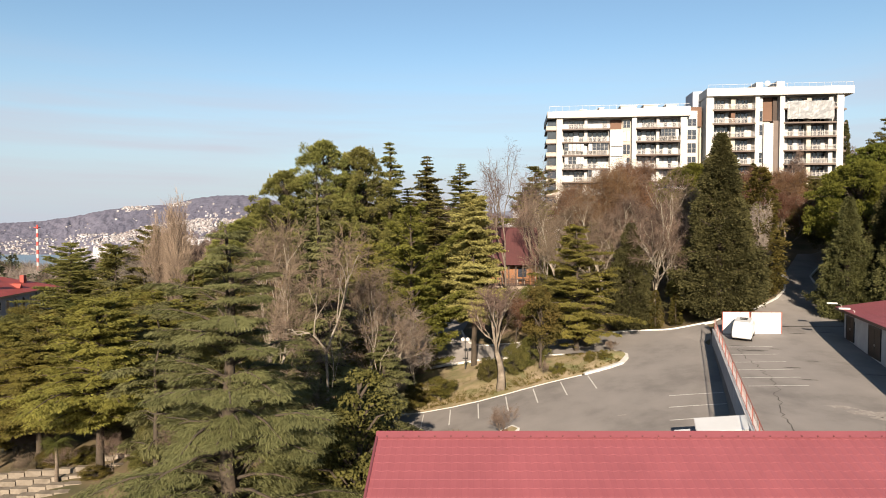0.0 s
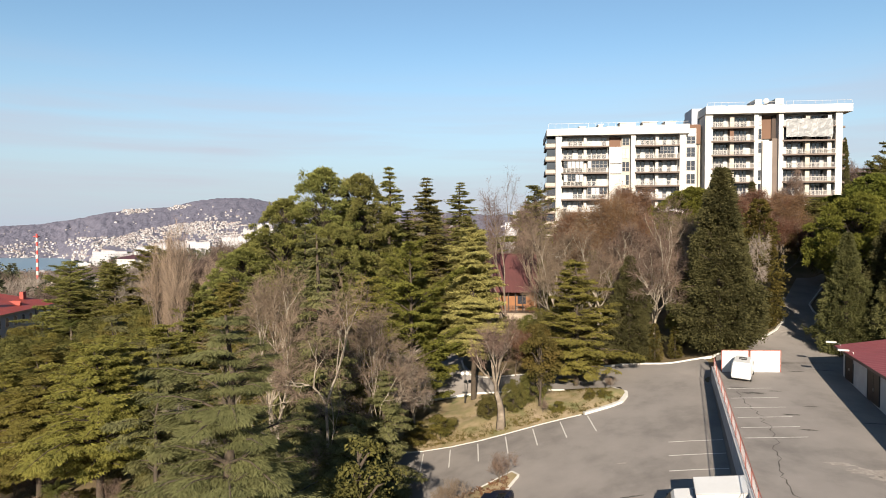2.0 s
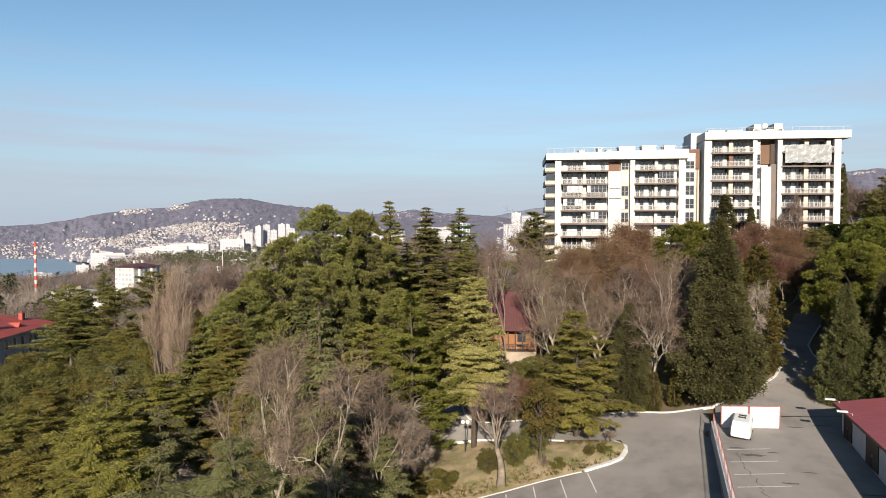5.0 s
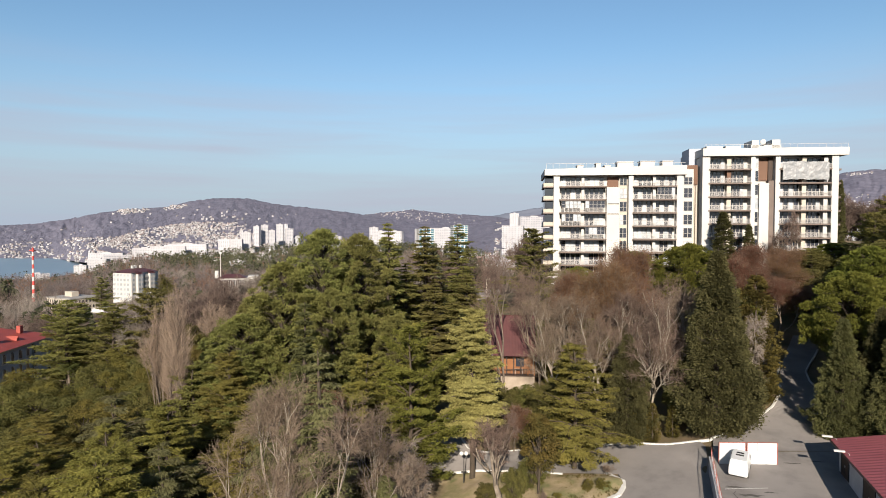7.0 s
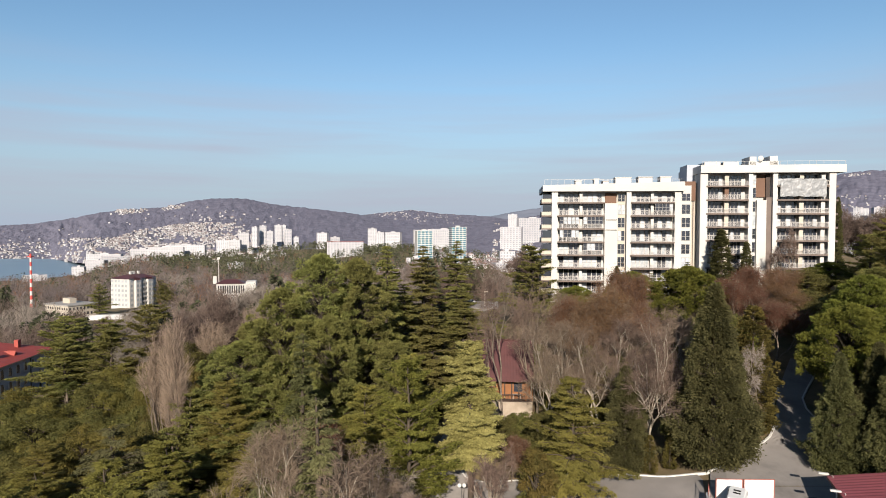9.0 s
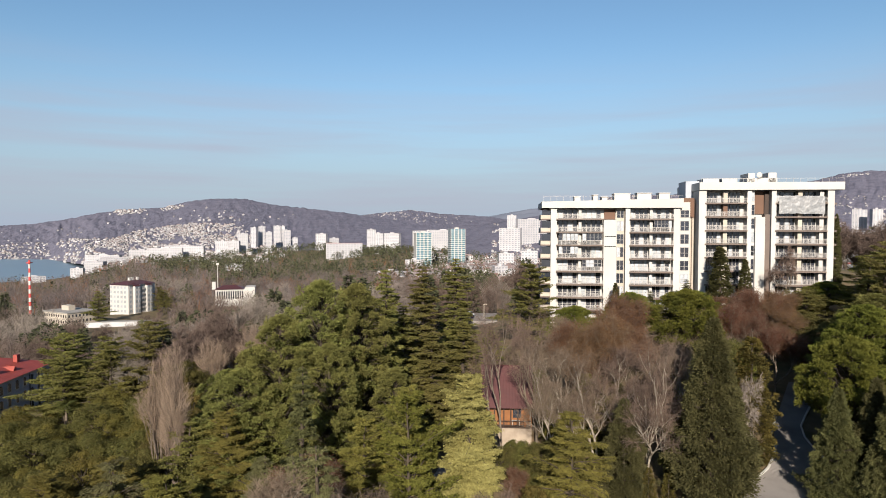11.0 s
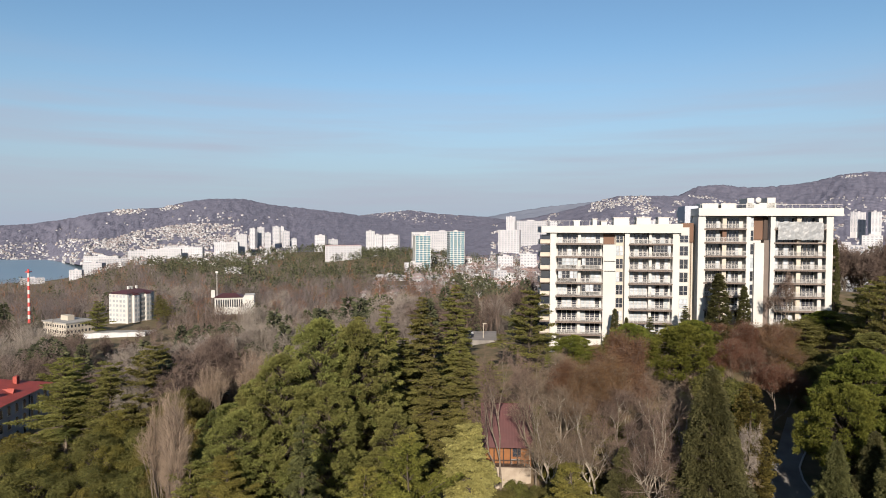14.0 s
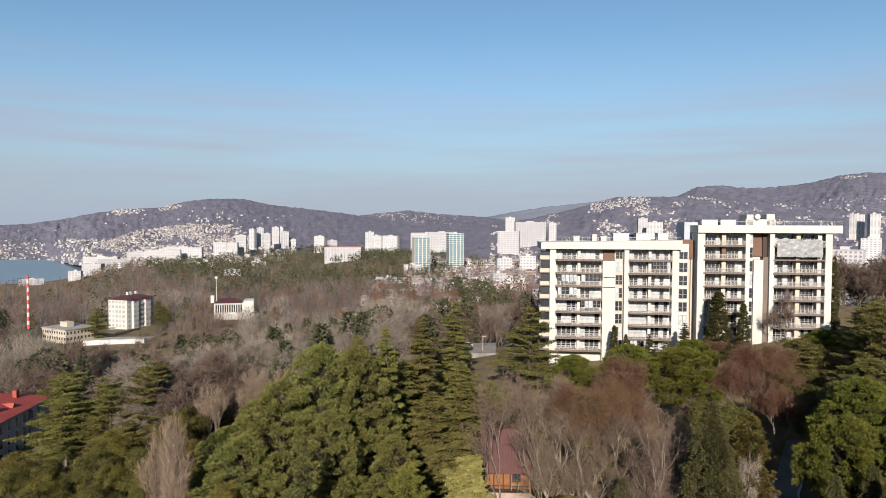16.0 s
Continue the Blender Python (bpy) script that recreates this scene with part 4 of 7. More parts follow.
    # link and right block
    wall("link_wall", 32.3, 36.0, 2.0, 12, 8, 40.3, M_CREAM)
    part("link_cladding", box(31.9, 34.6, 1.5, 1.95, 36.2, 40.6), M_TAN, house, "brown clad top of the stair tower")
    for x in (33.7, 34.2):
        part("drain_pipe", tubes("drain_pipe", [[((x, 1.85, 8), 0.09), ((x, 1.85, 40), 0.09)]]), M_SLAB, house)
    part("stair_tower", box(33.3, 36.3, 4, 10, 40.3, 44.6), M_BLUEWALL, house)
    F = -1.3
    zr = [15.1, 18.15, 21.2, 24.25, 27.3, 30.3, 33.3, 36.35, 39.4]
    top = 42.2
    wall("wall", 35.0, 63.1, F + 1.9, 15, 8, 42.15)
    wall("pier", 34.7, 36.3, F - 0.35, F + 1.85, 8, top)
    wall("wall", 45.05, 45.95, F - 0.3, F + 1.85, 8, top)
    wall("wall", 46.0, 46.85, F + 0.4, F + 1.85, 8, top)
    wall("wall", 46.9, 48.95, F - 0.1, F + 1.85, 8, 36.2)
    part("stair_stripe", box(49.0, 50.15, F + 0.3, F + 1.85, 8, 36.8), M_SLAB, house, "brown-grey vertical stripe beside the stairs")
    wall("wall", 50.2, 51.2, F - 0.3, F + 1.85, 8, top)
    part("loggia_panel", box(46.3, 49.2, F + 1.5, F + 1.85, 36.9, 42.0), M_TAN, house, "brown loggia recess")
    part("loggia_panel", box(49.25, 50.15, F + 1.2, F + 1.85, 36.9, 42.0), M_DARKWOOD, house, "dark brown loggia side")
    wall("pier", 61.9, 63.3, F - 0.35, F + 1.85, 8, top)
    for n, (z, t) in enumerate(zip(zr, zr[1:] + [top])):
        for a, b in ((36.6, 44.8), (51.6, 61.6)):
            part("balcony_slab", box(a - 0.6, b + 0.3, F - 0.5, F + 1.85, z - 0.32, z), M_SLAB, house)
            if not (a > 50 and n == 7):
                railing(a - 0.3, b + 0.2, F - 0.4, z)
            mid = (a + b) / 2
            wall("pier", mid - 0.5, mid + 0.4, F + 0.5, F + 1.8, z + 0.004, t - 0.33, M_TAN if n == 7 and a < 50 else M_CREAM)
            for x0, x1 in ((a, mid - 0.6), (mid + 0.5, b - (1.2 if a > 50 else 0.6))):
                for k in range(4):
                    w = (x1 - x0) / 4
                    window(x0 + w * k + 0.04, x0 + w * (k + 1) - 0.04, F + 1.8, z + 0.05, t - 0.4, 0.15 if a > 50 and n < 6 else 0.3)
            if a > 50:
                wall("pier", b - 1.05, b - 0.2, F + 0.3, F + 1.8, z + 0.004, t - 0.33)
        window(46.05, 46.8, F + 0.34, z + 0.3, t - 0.4, 0.2)
        if n % 2 == 0 or n > 4:
            part("side_balcony", box(63.35, 64.5, F + 1.0, 9, z - 0.4, z), M_SLAB, house)
    sheet_bm = bmesh.new()
    bmesh.ops.create_grid(sheet_bm, x_segments=40, y_segments=20, size=0.5)
    for v in sheet_bm.verts:
        u, w = v.co.x, v.co.y
        v.co = Vector((56.4 + u * 9.6, F - 0.62 + 0.16 * noise.noise(Vector((u * 9, w * 4, 0))) + 0.07 * noise.noise(Vector((u * 30, w * 9, 5))), 38.9 + w * 3.9 + 0.35 * noise.noise(Vector((u * 5, 0, 2)))))
    bmesh.ops.solidify(sheet_bm, geom=sheet_bm.faces[:], thickness=0.02)
    part("plastic_sheet", sheet_bm, M_SHEET, house, "grey plastic sheeting hung over two balconies")
    part("roof_slab", box(34.6, 65.1, F - 0.9, 16, top, 43.9, 0.04), M_WHITE, house)
    for x, w, h in ((37.2, 3.6, 1.3), (41.4, 3.4, 1.3), (47.0, 6.6, 1.4), (47.2, 1.5, 2.5), (51.6, 1.8, 2.6)):
        part("roof_hut", box(x, x + w, 4, 9, 43.9, 43.9 + h, 0.05), M_WHITE, house)
    bm = bmesh.new()
    bmesh.ops.create_uvsphere(bm, u_segments=12, v_segments=8, radius=0.65, matrix=Matrix.Translation((49.4, 3.4, 45.9)) @ Matrix.Diagonal((1, 0.35, 1, 1)))
    part("satellite_dish", bm, M_WHITE, house)
    part("roof_railing", boxes_mesh("roof_railing", [(35, 65, F - 0.6, F - 0.56, 44.7, 44.75)] + [(35 + k * 1.5, 35.04 + k * 1.5, F - 0.6, F - 0.56, 43.9, 44.7) for k in range(21)]), M_RAIL, house)


apartment()


# ---- near buildings ----
def red_roof_building():
    """Long house under the camera: its ridge runs across, one slope faces the eye."""
    hall = thing("red_roofed_hall", pose(-2.3, 22.2, 0), "long low hall with a pinkish-red ribbed metal roof", "building")
    L, rz, drop, ey = 34.0, 5.83, 3.0, 7.4
    part("wall", box(0.35, L, -ey + 0.6, ey - 0.6, -7.5, 3.0), M_WALLWHITE, hall)
    for sgn, nm in ((-1, "roof_slope"), (1, "roof_slope")):
        vs, fs = [], []
        n = int(L / 0.19)
        for i in range(n + 1):
            x = -0.05 + (L + 0.3) * i / n
            bump = 0.028 if i % 2 else 0.0
            tilt = -0.05 * (1 - i / n)
            for r in range(21):
                for f, lip in ((r / 21, 0.0), ((r + 0.97) / 21, 0.006)):
                    vs.append((x + tilt * ey * f, sgn * ey * f, rz - 0.03 - drop * f + bump + lip))
        for i in range(n):
            for j in range(41):
                k = 42 * i + j
                fs.append((k, k + 42, k + 43, k + 1) if sgn > 0 else (k, k + 1, k + 43, k + 42))
        part(nm, mesh(nm, vs, fs), M_REDROOF, hall)
    cap = [(x, y, z) for x in (-0.1, L + 0.2) for y, z in ((-0.32, rz - 0.09), (0, rz + 0.05), (0.32, rz - 0.09))]
    part("ridge_cap", mesh("ridge_cap", cap, [(0, 3, 4, 1), (1, 4, 5, 2)]), M_REDROOF, hall)
    for i in range(58):
        part("roof_screw", RIVET, None, hall, at=Matrix.Translation((0.3 + 0.57 * i, -0.27, rz - 0.06)))
    part("gable", mesh("gable", [(0.35, -ey + 0.6, 3.0), (0.35, ey - 0.6, 3.0), (0.35, 0, rz - 0.15), (0.6, -ey + 0.6, 3.0), (0.6, ey - 0.6, 3.0), (0.6, 0, rz - 0.15)], [(0, 2, 1), (3, 4, 5), (0, 3, 5, 2), (1, 2, 5, 4)]), M_WALLWHITE, hall)
    part("barge_board", tubes("barge_board", [[((-0.38, -ey, rz - drop), 0.06), ((-0.05, 0, rz + 0.0), 0.06), ((-0.38, ey, rz - drop), 0.06)]]), M_REDROOF, hall)


RIVET = boxes_mesh("roof_screw", [(-0.03, 0.03, -0.02, 0.02, 0, 0.02)])
RIVET.materials.append(M_DARKRED)
red_roof_building()


def garage_row():
    """Row of lock-up garages along the upper lot; local y runs along its front."""
    g = thing("garage_row", pose(38.3, 59.0, 0, 0, 0, -18), "row of white garages with dark metal doors and a red roof", "garage")
    z0 = 2.2
    part("wall", box(0, 6.5, -30, 0, 0.2, 5.7), M_WALLWHITE, g)
    for i in range(4):
        y, w = -0.9 - 6.1 * i, 2.1 if i == 0 else 2.7
        zb = upper_lot(0, 59 - 0.93 * (0.9 + 6.1 * i)) + 0.02
        d = part("garage_door", box(-0.06, 0.02, y - w, y, zb, 4.95), M_DARKWOOD, g)
        part("door_frame", boxes_mesh("door_frame", [(-0.08, 0.03, y, y + 0.09, zb, 5.05), (-0.08, 0.03, y - w - 0.09, y - w, zb, 5.05), (-0.08, 0.03, y - w, y, 4.95, 5.05)]), M_STEEL, d)
        part("door_seam", box(-0.075, -0.06, y - w / 2 - 0.02, y - w / 2 + 0.02, zb + 0.05, 4.9), M_STEEL, d)
        part("latch", box(-0.11, -0.06, y - w / 2 - 0.2, y - w / 2 - 0.05, zb + 1.0, zb + 1.2), M_CHROME, d)
    vs, fs = [], []
    n = 100
    for i in range(n + 1):
        y = 0.5 - 31 * i / n
        b = 0.03 if i % 2 else 0.0
        vs += [(-0.7, y, 5.62 + b), (3.2, y, 6.35 + b), (7.0, y, 7.05 + b)]
    for i in range(n):
        for j in range(2):
            k = 3 * i + j
            fs.append((k, k + 3, k + 4, k + 1))
    part("roof", mesh("roof", vs, fs), M_REDROOF, g)
    part("fascia", box(-0.72, -0.64, -30.5, 0.5, 5.4, 5.62), M_DARKRED, g)
    part("gable_wall", mesh("gable_wall", [(0, 0.02, 5.6), (6.5, 0.02, 5.6), (6.5, 0.02, 6.9), (0, -0.2, 5.6), (6.5, -0.2, 5.6), (6.5, -0.2, 6.9)], [(0, 1, 2), (3, 5, 4), (0, 2, 5, 3)]), M_WALLWHITE, g)


garage_row()


def gate():
    """White sheet-metal gate leaves in red frames across the upper lot's entrance."""
    gt = thing("sheet_metal_gate", pose(27.2, 60.4, 2.55, 0, 0, -2) @ Matrix.Diagonal((1, 1, 1.06, 1)), "white sheet-metal gate panels in a red steel frame", "gate")
    for x0, x1 in ((0.05, 2.72), (2.78, 5.8)):
        fr = part("gate_frame", boxes_mesh("gate_frame", [(x0, x0 + 0.07, -0.04, 0.04, 0, 2.35), (x1 - 0.07, x1, -0.04, 0.04, 0, 2.35), (x0, x1, -0.04, 0.04, 2.3, 2.36), (x0, x1, -0.04, 0.04, 0.02, 0.09)]), M_REDRAIL, gt)
        n = 3
        for i in range(n):
            a, b = x0 + 0.08 + (x1 - x0 - 0.16) * i / n, x0 + 0.08 + (x1 - x0 - 0.16) * (i + 1) / n
            part("sheet_panel", box(a + 0.01, b - 0.01, -0.03, 0.0, 0.1, 2.29, 0.01), M_VAN, fr)


gate()


def cottage():
    c = thing("timber_cottage", pose(9.3, 88.0, 3.0, 0, 0, -4), "two-storey timber cottage with a steep dark red roof and veranda", "house")
    part("wall", box(-2.7, 4.1, 1.2, 6.6, -1.5, 5.1), M_RENDER, c)
    part("base", box(-2.7, 4.0, 0.1, 1.19, -1.5, 2.0), M_RENDER, c, "pale rendered base wall")
    part("timber_wall", box(-2.5, 3.8, 1.05, 1.19, 2.1, 5.0), M_ORANGE, c, "varnished orange timber wall")
    part("veranda_floor", box(-2.8, 4.1, -0.05, 1.04, 2.0, 2.15), M_DARKWOOD, c)
    for x in (-2.65, -1.3, 0.05, 1.05, 2.05, 3.05, 3.95):
        part("post", box(x - 0.08, x + 0.08, 0.0, 0.16, 2.15, 5.2, 0.015), M_ORANGE if x > 2.5 else M_DARKWOOD, c)
    part("balustrade", boxes_mesh("balustrade", [(-2.7, 4.0, 0.02, 0.1, 2.95, 3.03), (-2.7, 4.0, 0.02, 0.1, 2.3, 2.36)] + [(-2.6 + 0.2 * i, -2.56 + 0.2 * i, 0.04, 0.08, 2.3, 3.0) for i in range(33)]), M_DARKWOOD, c)
    part("table", boxes_mesh("table", [(1.2, 2.4, 0.4, 0.9, 2.85, 2.9), (1.25, 1.32, 0.45, 0.52, 2.15, 2.85), (2.28, 2.35, 0.8, 0.87, 2.15, 2.85)]), M_WHITE, c)
    part("window", boxes_mesh("window", [(1.4, 2.6, 1.0, 1.04, 3.2, 4.5)]), M_GLASS, c)
    for sg in (0, 1):
        vs, fs = [], []
        n = 36
        for i in range(n + 1):
            x = -3.2 + 7.5 * i / n
            b = 0.035 if i % 2 else 0
            if sg == 0:
                vs += [(x, -0.5, 4.95 + b), (x, 1.5, 7.5 + b), (x, 3.6, 10.2 + b)]
            else:
                vs += [(x, 3.62, 10.2 + b), (x, 5.6, 7.6 + b), (x, 7.6, 5.0 + b)]
        for i in range(n):
            for j in range(2):
                k = 3 * i + j
                fs.append((k, k + 3, k + 4, k + 1))
        part("roof_slope", mesh("roof_slope", vs, fs), M_DARKRED, c)
    part("ridge_cap", tubes("ridge_cap", [[((-3.25, 3.6, 10.22), 0.1), ((4.35, 3.6, 10.22), 0.1)]]), M_DARKRED, c)
    for x in (-2.85, 3.95):
        part("gable", mesh("gable", [(x, 0.2, 5.0), (x, 7.0, 5.0), (x, 3.6, 9.9), (x + 0.15, 0.2, 5.0), (x + 0.15, 7.0, 5.0), (x + 0.15, 3.6, 9.9)], [(0, 2, 1), (3, 4, 5), (0, 3, 5, 2), (1, 2, 5, 4)]), M_ORANGE, c)


cottage()


# ---- park trees ----
CE = conifer("cedar_tree", 3, 20, 5.0, M_CEDAR, "large grey-green cedar with sweeping layered branches", levels=25, per=8, up=0.36, droop=0.55, dens=640, spray=0.18, width=0.012, power=0.66, start=0.05, hang=1.0, ragged=0.42, spread=0.5, cat="cedar tree", tuft=16, size=1.2, wild=0.4, gaps=0.0)
plant(CE, 20, 5.0, [(-9.4, 27.0, 20.6, 6.6)])
DC = conifer("cedar_tree", 4, 15, 5.0, M_CEDAR, "pale grey-green cedar with weeping branch tips", levels=13, per=6, up=0.2, droop=0.5, dens=130, spray=0.4, width=0.05, power=0.6, start=0.1, hang=0.9, ragged=0.6, spread=0.42, cat="cedar tree", tuft=12, gaps=0.15)
plant(DC, 15, 5.0, [(-36.5, 69, 15, 5.5), (-22, 47, 12, 4.2), (-25, 55, 13, 4.5), (-15, 55, 15, 4)])
CB = conifer("cedar_tree", 5, 18, 5.5, M_GREENCEDAR, "green cedar with flat spreading layers of branches", levels=11, per=9, up=0.3, droop=0.2, dens=200, spray=0.3, width=0.052, power=0.5, start=0.14, hang=0.12, ragged=0.6, spread=0.5, cat="cedar tree", tuft=16, size=1.25, wild=0.8, gaps=0.14)
plant(CB, 18, 5.5, [(-3.4, 67.5, 20.2, 5.2)])
CF = conifer("cedar_tree", 55, 18, 5.5, M_FIR, "green cedar with flat spreading layers of branches", levels=13, per=8, up=0.3, droop=0.25, dens=100, spray=0.36, width=0.075, power=0.55, start=0.1, hang=0.2, ragged=0.6, spread=0.5, cat="cedar tree", tuft=12, size=1.2, wild=0.8)
plant(CF, 18, 5.5, [(-83, 138, 19, 8), (-72, 136, 17, 7), (19.7, 132, 18, 7.0), (73.5, 101, 17.5, 5), (-60, 128, 20, 6.5), (-33, 82, 14, 5.5), (79, 96, 14, 6.5), (84, 116, 12, 7), (48.8, 131.5, 6, 2.4), (-86, 147, 17, 6), (88, 124, 9, 6), (77, 110, 14, 6), (-64, 141, 18, 7), (-77, 128, 16, 7.5), (-67, 127, 17, 7), (-177, 325, 17, 6.5), (-156, 356, 14, 6.5), (-150, 350, 11, 5.5), (-166, 372, 15, 5), (67, 112, 8.5, 4.5)])
BC = conifer("bright_cedar", 6, 17, 5, M_YELLOWFIR, "bright yellow-green cedar with dense flat boughs", levels=13, per=9, up=0.3, droop=0.25, dens=190, spray=0.3, width=0.052, power=0.5, start=0.08, hang=0.2, ragged=0.55, spread=0.5, cat="cedar tree", tuft=16, size=1.25, wild=0.8)
plant(BC, 17, 5, [(-3.4, 73, 18.3, 4.4), (-8.6, 71, 14.5, 4.2), (-27, 79, 15, 5), (-40, 76, 13, 5)])
GF = conifer("golden_fir", 8, 18, 3.3, M_GOLD, "golden-yellow fir with dense layered boughs", levels=44, per=6, up=0.3, droop=0.35, dens=380, spray=0.26, width=0.058, power=0.42, start=0.3, hang=0.6, ragged=0.55, spread=0.75, tuft=18, size=1.4, wild=0.8, gaps=0.05)
plant(GF, 18, 3.3, [(3.5, 70.0, 19.3, 3.3)])
FI = conifer("fir_tree", 9, 22, 3.6, M_FIR, "tall dark green fir with a pointed top", levels=34, per=6, up=0.22, droop=0.42, dens=95, spray=0.36, width=0.07, power=0.72, start=0.06, hang=0.4, ragged=0.5, spread=0.42, tuft=10, wild=0.7)
plant(FI, 22, 3.6, [(-8.5, 100, 27, 4.6), (-3, 115, 24, 5.2), (3.8, 134, 22, 5), (-13, 104, 25, 5.2), (-6, 108, 19, 5), (4, 110, 16, 4.6), (9.5, 112, 11, 3.6), (-1, 96, 17, 4.8), (4, 98, 17, 4.6), (20, 83, 11, 3.5), (-16, 122, 21, 5), (-10, 120, 18, 5)])
YF = conifer("yellow_green_conifer", 12, 14, 4.5, M_YELLOWFIR, "broad yellow-green conifer with ragged boughs", levels=22, per=8, up=0.3, droop=0.38, dens=190, spray=0.26, width=0.036, power=0.6, start=0.06, hang=0.45, ragged=0.6, spread=0.5, tuft=14, size=1.1, wild=0.65)
plant(YF, 14, 4.5, [(14.4, 66.5, 13.6, 4.7), (-33.6, 62, 13.5, 5), (-44, 62, 13, 5), (-30, 67, 13, 5), (-50, 78, 12, 5), (-19.5, 60, 12, 4.5), (-46, 70, 12, 5)])
YG = conifer("yellow_green_conifer", 13, 14, 4.5, M_YELLOWFIR, "yellow-green conifer with ragged boughs over a bare stem", levels=22, per=8, up=0.3, droop=0.38, dens=190, spray=0.26, width=0.034, power=0.55, start=0.33, hang=0.5, ragged=0.6, spread=0.5, tuft=14, size=1.1, wild=0.65)
plant(YG, 14, 4.5, [(-28.5, 51, 14.5, 5.4), (-35.5, 54, 12, 5), (-41, 52, 14, 5)])
SP = conifer("conifer", 15, 21, 2.6, M_CEDAR, "slender grey-green conifer with drooping tips", levels=24, per=7, up=0.1, droop=0.5, dens=190, spray=0.3, width=0.05, power=0.7, start=0.06, hang=0.7, ragged=0.6, tuft=14, size=1.3, wild=0.7, gaps=0.15)
plant(SP, 21, 2.6, [(-9.6, 48.5, 21.5, 3.2), (-19, 66, 14, 3.4), (-14.5, 62, 15, 3.2), (-5.0, 52, 11, 2.6), (-6.4, 41.5, 10, 2.6), (-9.6, 43, 11, 2.6)])
BS = conifer("blue_spruce", 16, 18, 2.4, M_BLUE, "blue-green spruce with a narrow cone shape", levels=20, per=8, up=0.25, droop=0.35, dens=120, spray=0.34, width=0.075, power=0.85, start=0.05, spread=0.5, tuft=12)
plant(BS, 18, 2.4, [(-16.0, 72, 21.8, 3.0), (53.5, 133, 9, 2.0), (46, 133.5, 7.5, 1.8)])
CY = columnar("cypress_tree", 21, 19, 3.6, M_CYPRESS, "broad dull-green cypress with a dense ragged crown", 1500, 56, spray=0.26, width=0.062, rough=0.75, power=0.8, lean_out=0.8, droop=0.7, tuft=0.5)
# The one at (45.8, 61.6) is added out of view to shade the road.
plant(CY, 19, 3.6, [(30.6, 68.6, 20.6, 4.4), (42.8, 65.6, 13.4, 2.7), (46.4, 64.8, 14.8, 3.0), (45.8, 61.6, 15.0, 2.8), (50.2, 65.6, 14, 3.2), (54, 67, 14.5, 3.4), (57, 74, 14, 3.4), (33.6, 70.6, 13, 2.8), (21.6, 71.5, 12.5, 3.0)])
SC = columnar("slim_cypress", 22, 14, 1.3, M_CYPRESS, "slim dark columnar cypress", 420, 34, spray=0.26, width=0.09, power=0.55, tuft=0.32)
plant(SC, 14, 1.3, [(60.3, 132, 15.5, 2.6), (66.2, 133, 11.5, 1.5), (39.4, 137.0, 10.0, 1.2), (42.0, 137.0, 7.5, 0.9), (89, 138, 17, 1.2), (-6, 128, 12, 1.6)])
IV = columnar("laurel_tree", 23, 18, 2.8, M_OLIVE, "tall yellow-olive evergreen tree with a loose crown", 420, 56, spray=0.27, width=0.085, lean_out=1.0, power=0.5, rough=0.8, cat="tree", tuft=0.55)
plant(IV, 18, 2.8, [(38.0, 74.6, 15.6, 3.0), (24, 69.9, 4.6, 0.9), (26.4, 70.2, 3.8, 0.8), (22.4, 71.3, 3.2, 0.8), (36.4, 77, 10, 2.4)])
PN = bushy_pine("pine_tree", 31, 24, 6.5, 1.5, M_PINE, "large green pine with a rounded bushy crown")
plant(PN, 24, 6.5, [(-17.4, 91, 27.8, 7.4), (-22.4, 88, 24.6, 7.0), (-12.4, 93, 26.0, 6.6), (-27, 84, 19, 6.5), (-15, 85, 20, 5.5), (-27, 93, 20, 6.5), (-16, 99, 20, 6), (-24, 102, 19, 7), (-34, 100, 15, 6), (-6, 86, 15, 4.5), (57, 84, 13, 5.5), (64, 90, 13, 6), (-32, 110, 15, 6)])
UM = bushy_pine("umbrella_pine", 33, 16, 6, 6.5, M_STONEPINE, "stone pine with a bright green domed crown", clumps=330, per=170, size=0.8, lw=(0.34, 0.058), leaders=0)
plant(UM, 16, 6, [(40.5, 101, 15.0, 6.2), (35.0, 112, 13.0, 5.6), (48.2, 72.0, 16.0, 5.4), (55, 79, 15, 5.4), (26, 118, 11, 5), (76, 120, 7, 4.5), (50, 120, 9.5, 4.5), (39.6, 81, 10, 3.4), (52, 67.5, 14.5, 4.6)])
MG = clumped("magnolia_tree", 35, 13, 2.7, 0.8, M_BROAD, "evergreen magnolia with large glossy leaves", clumps=120, per=150, size=0.7, flat=0.9, lw=(0.22, 0.06), cat="magnolia tree", hollow=0.15)
plant(MG, 13, 2.7, [(-4.5, 33.0, 13.2, 2.9), (-6.0, 37, 8, 2.4)])
BR = clumped("evergreen_tree", 36, 8, 4, 0.3, M_BROAD, "rounded dark evergreen tree with small leaves", clumps=70, per=380, size=1.1, flat=0.8, lw=(0.22, 0.062), cat="tree", hollow=0.4)
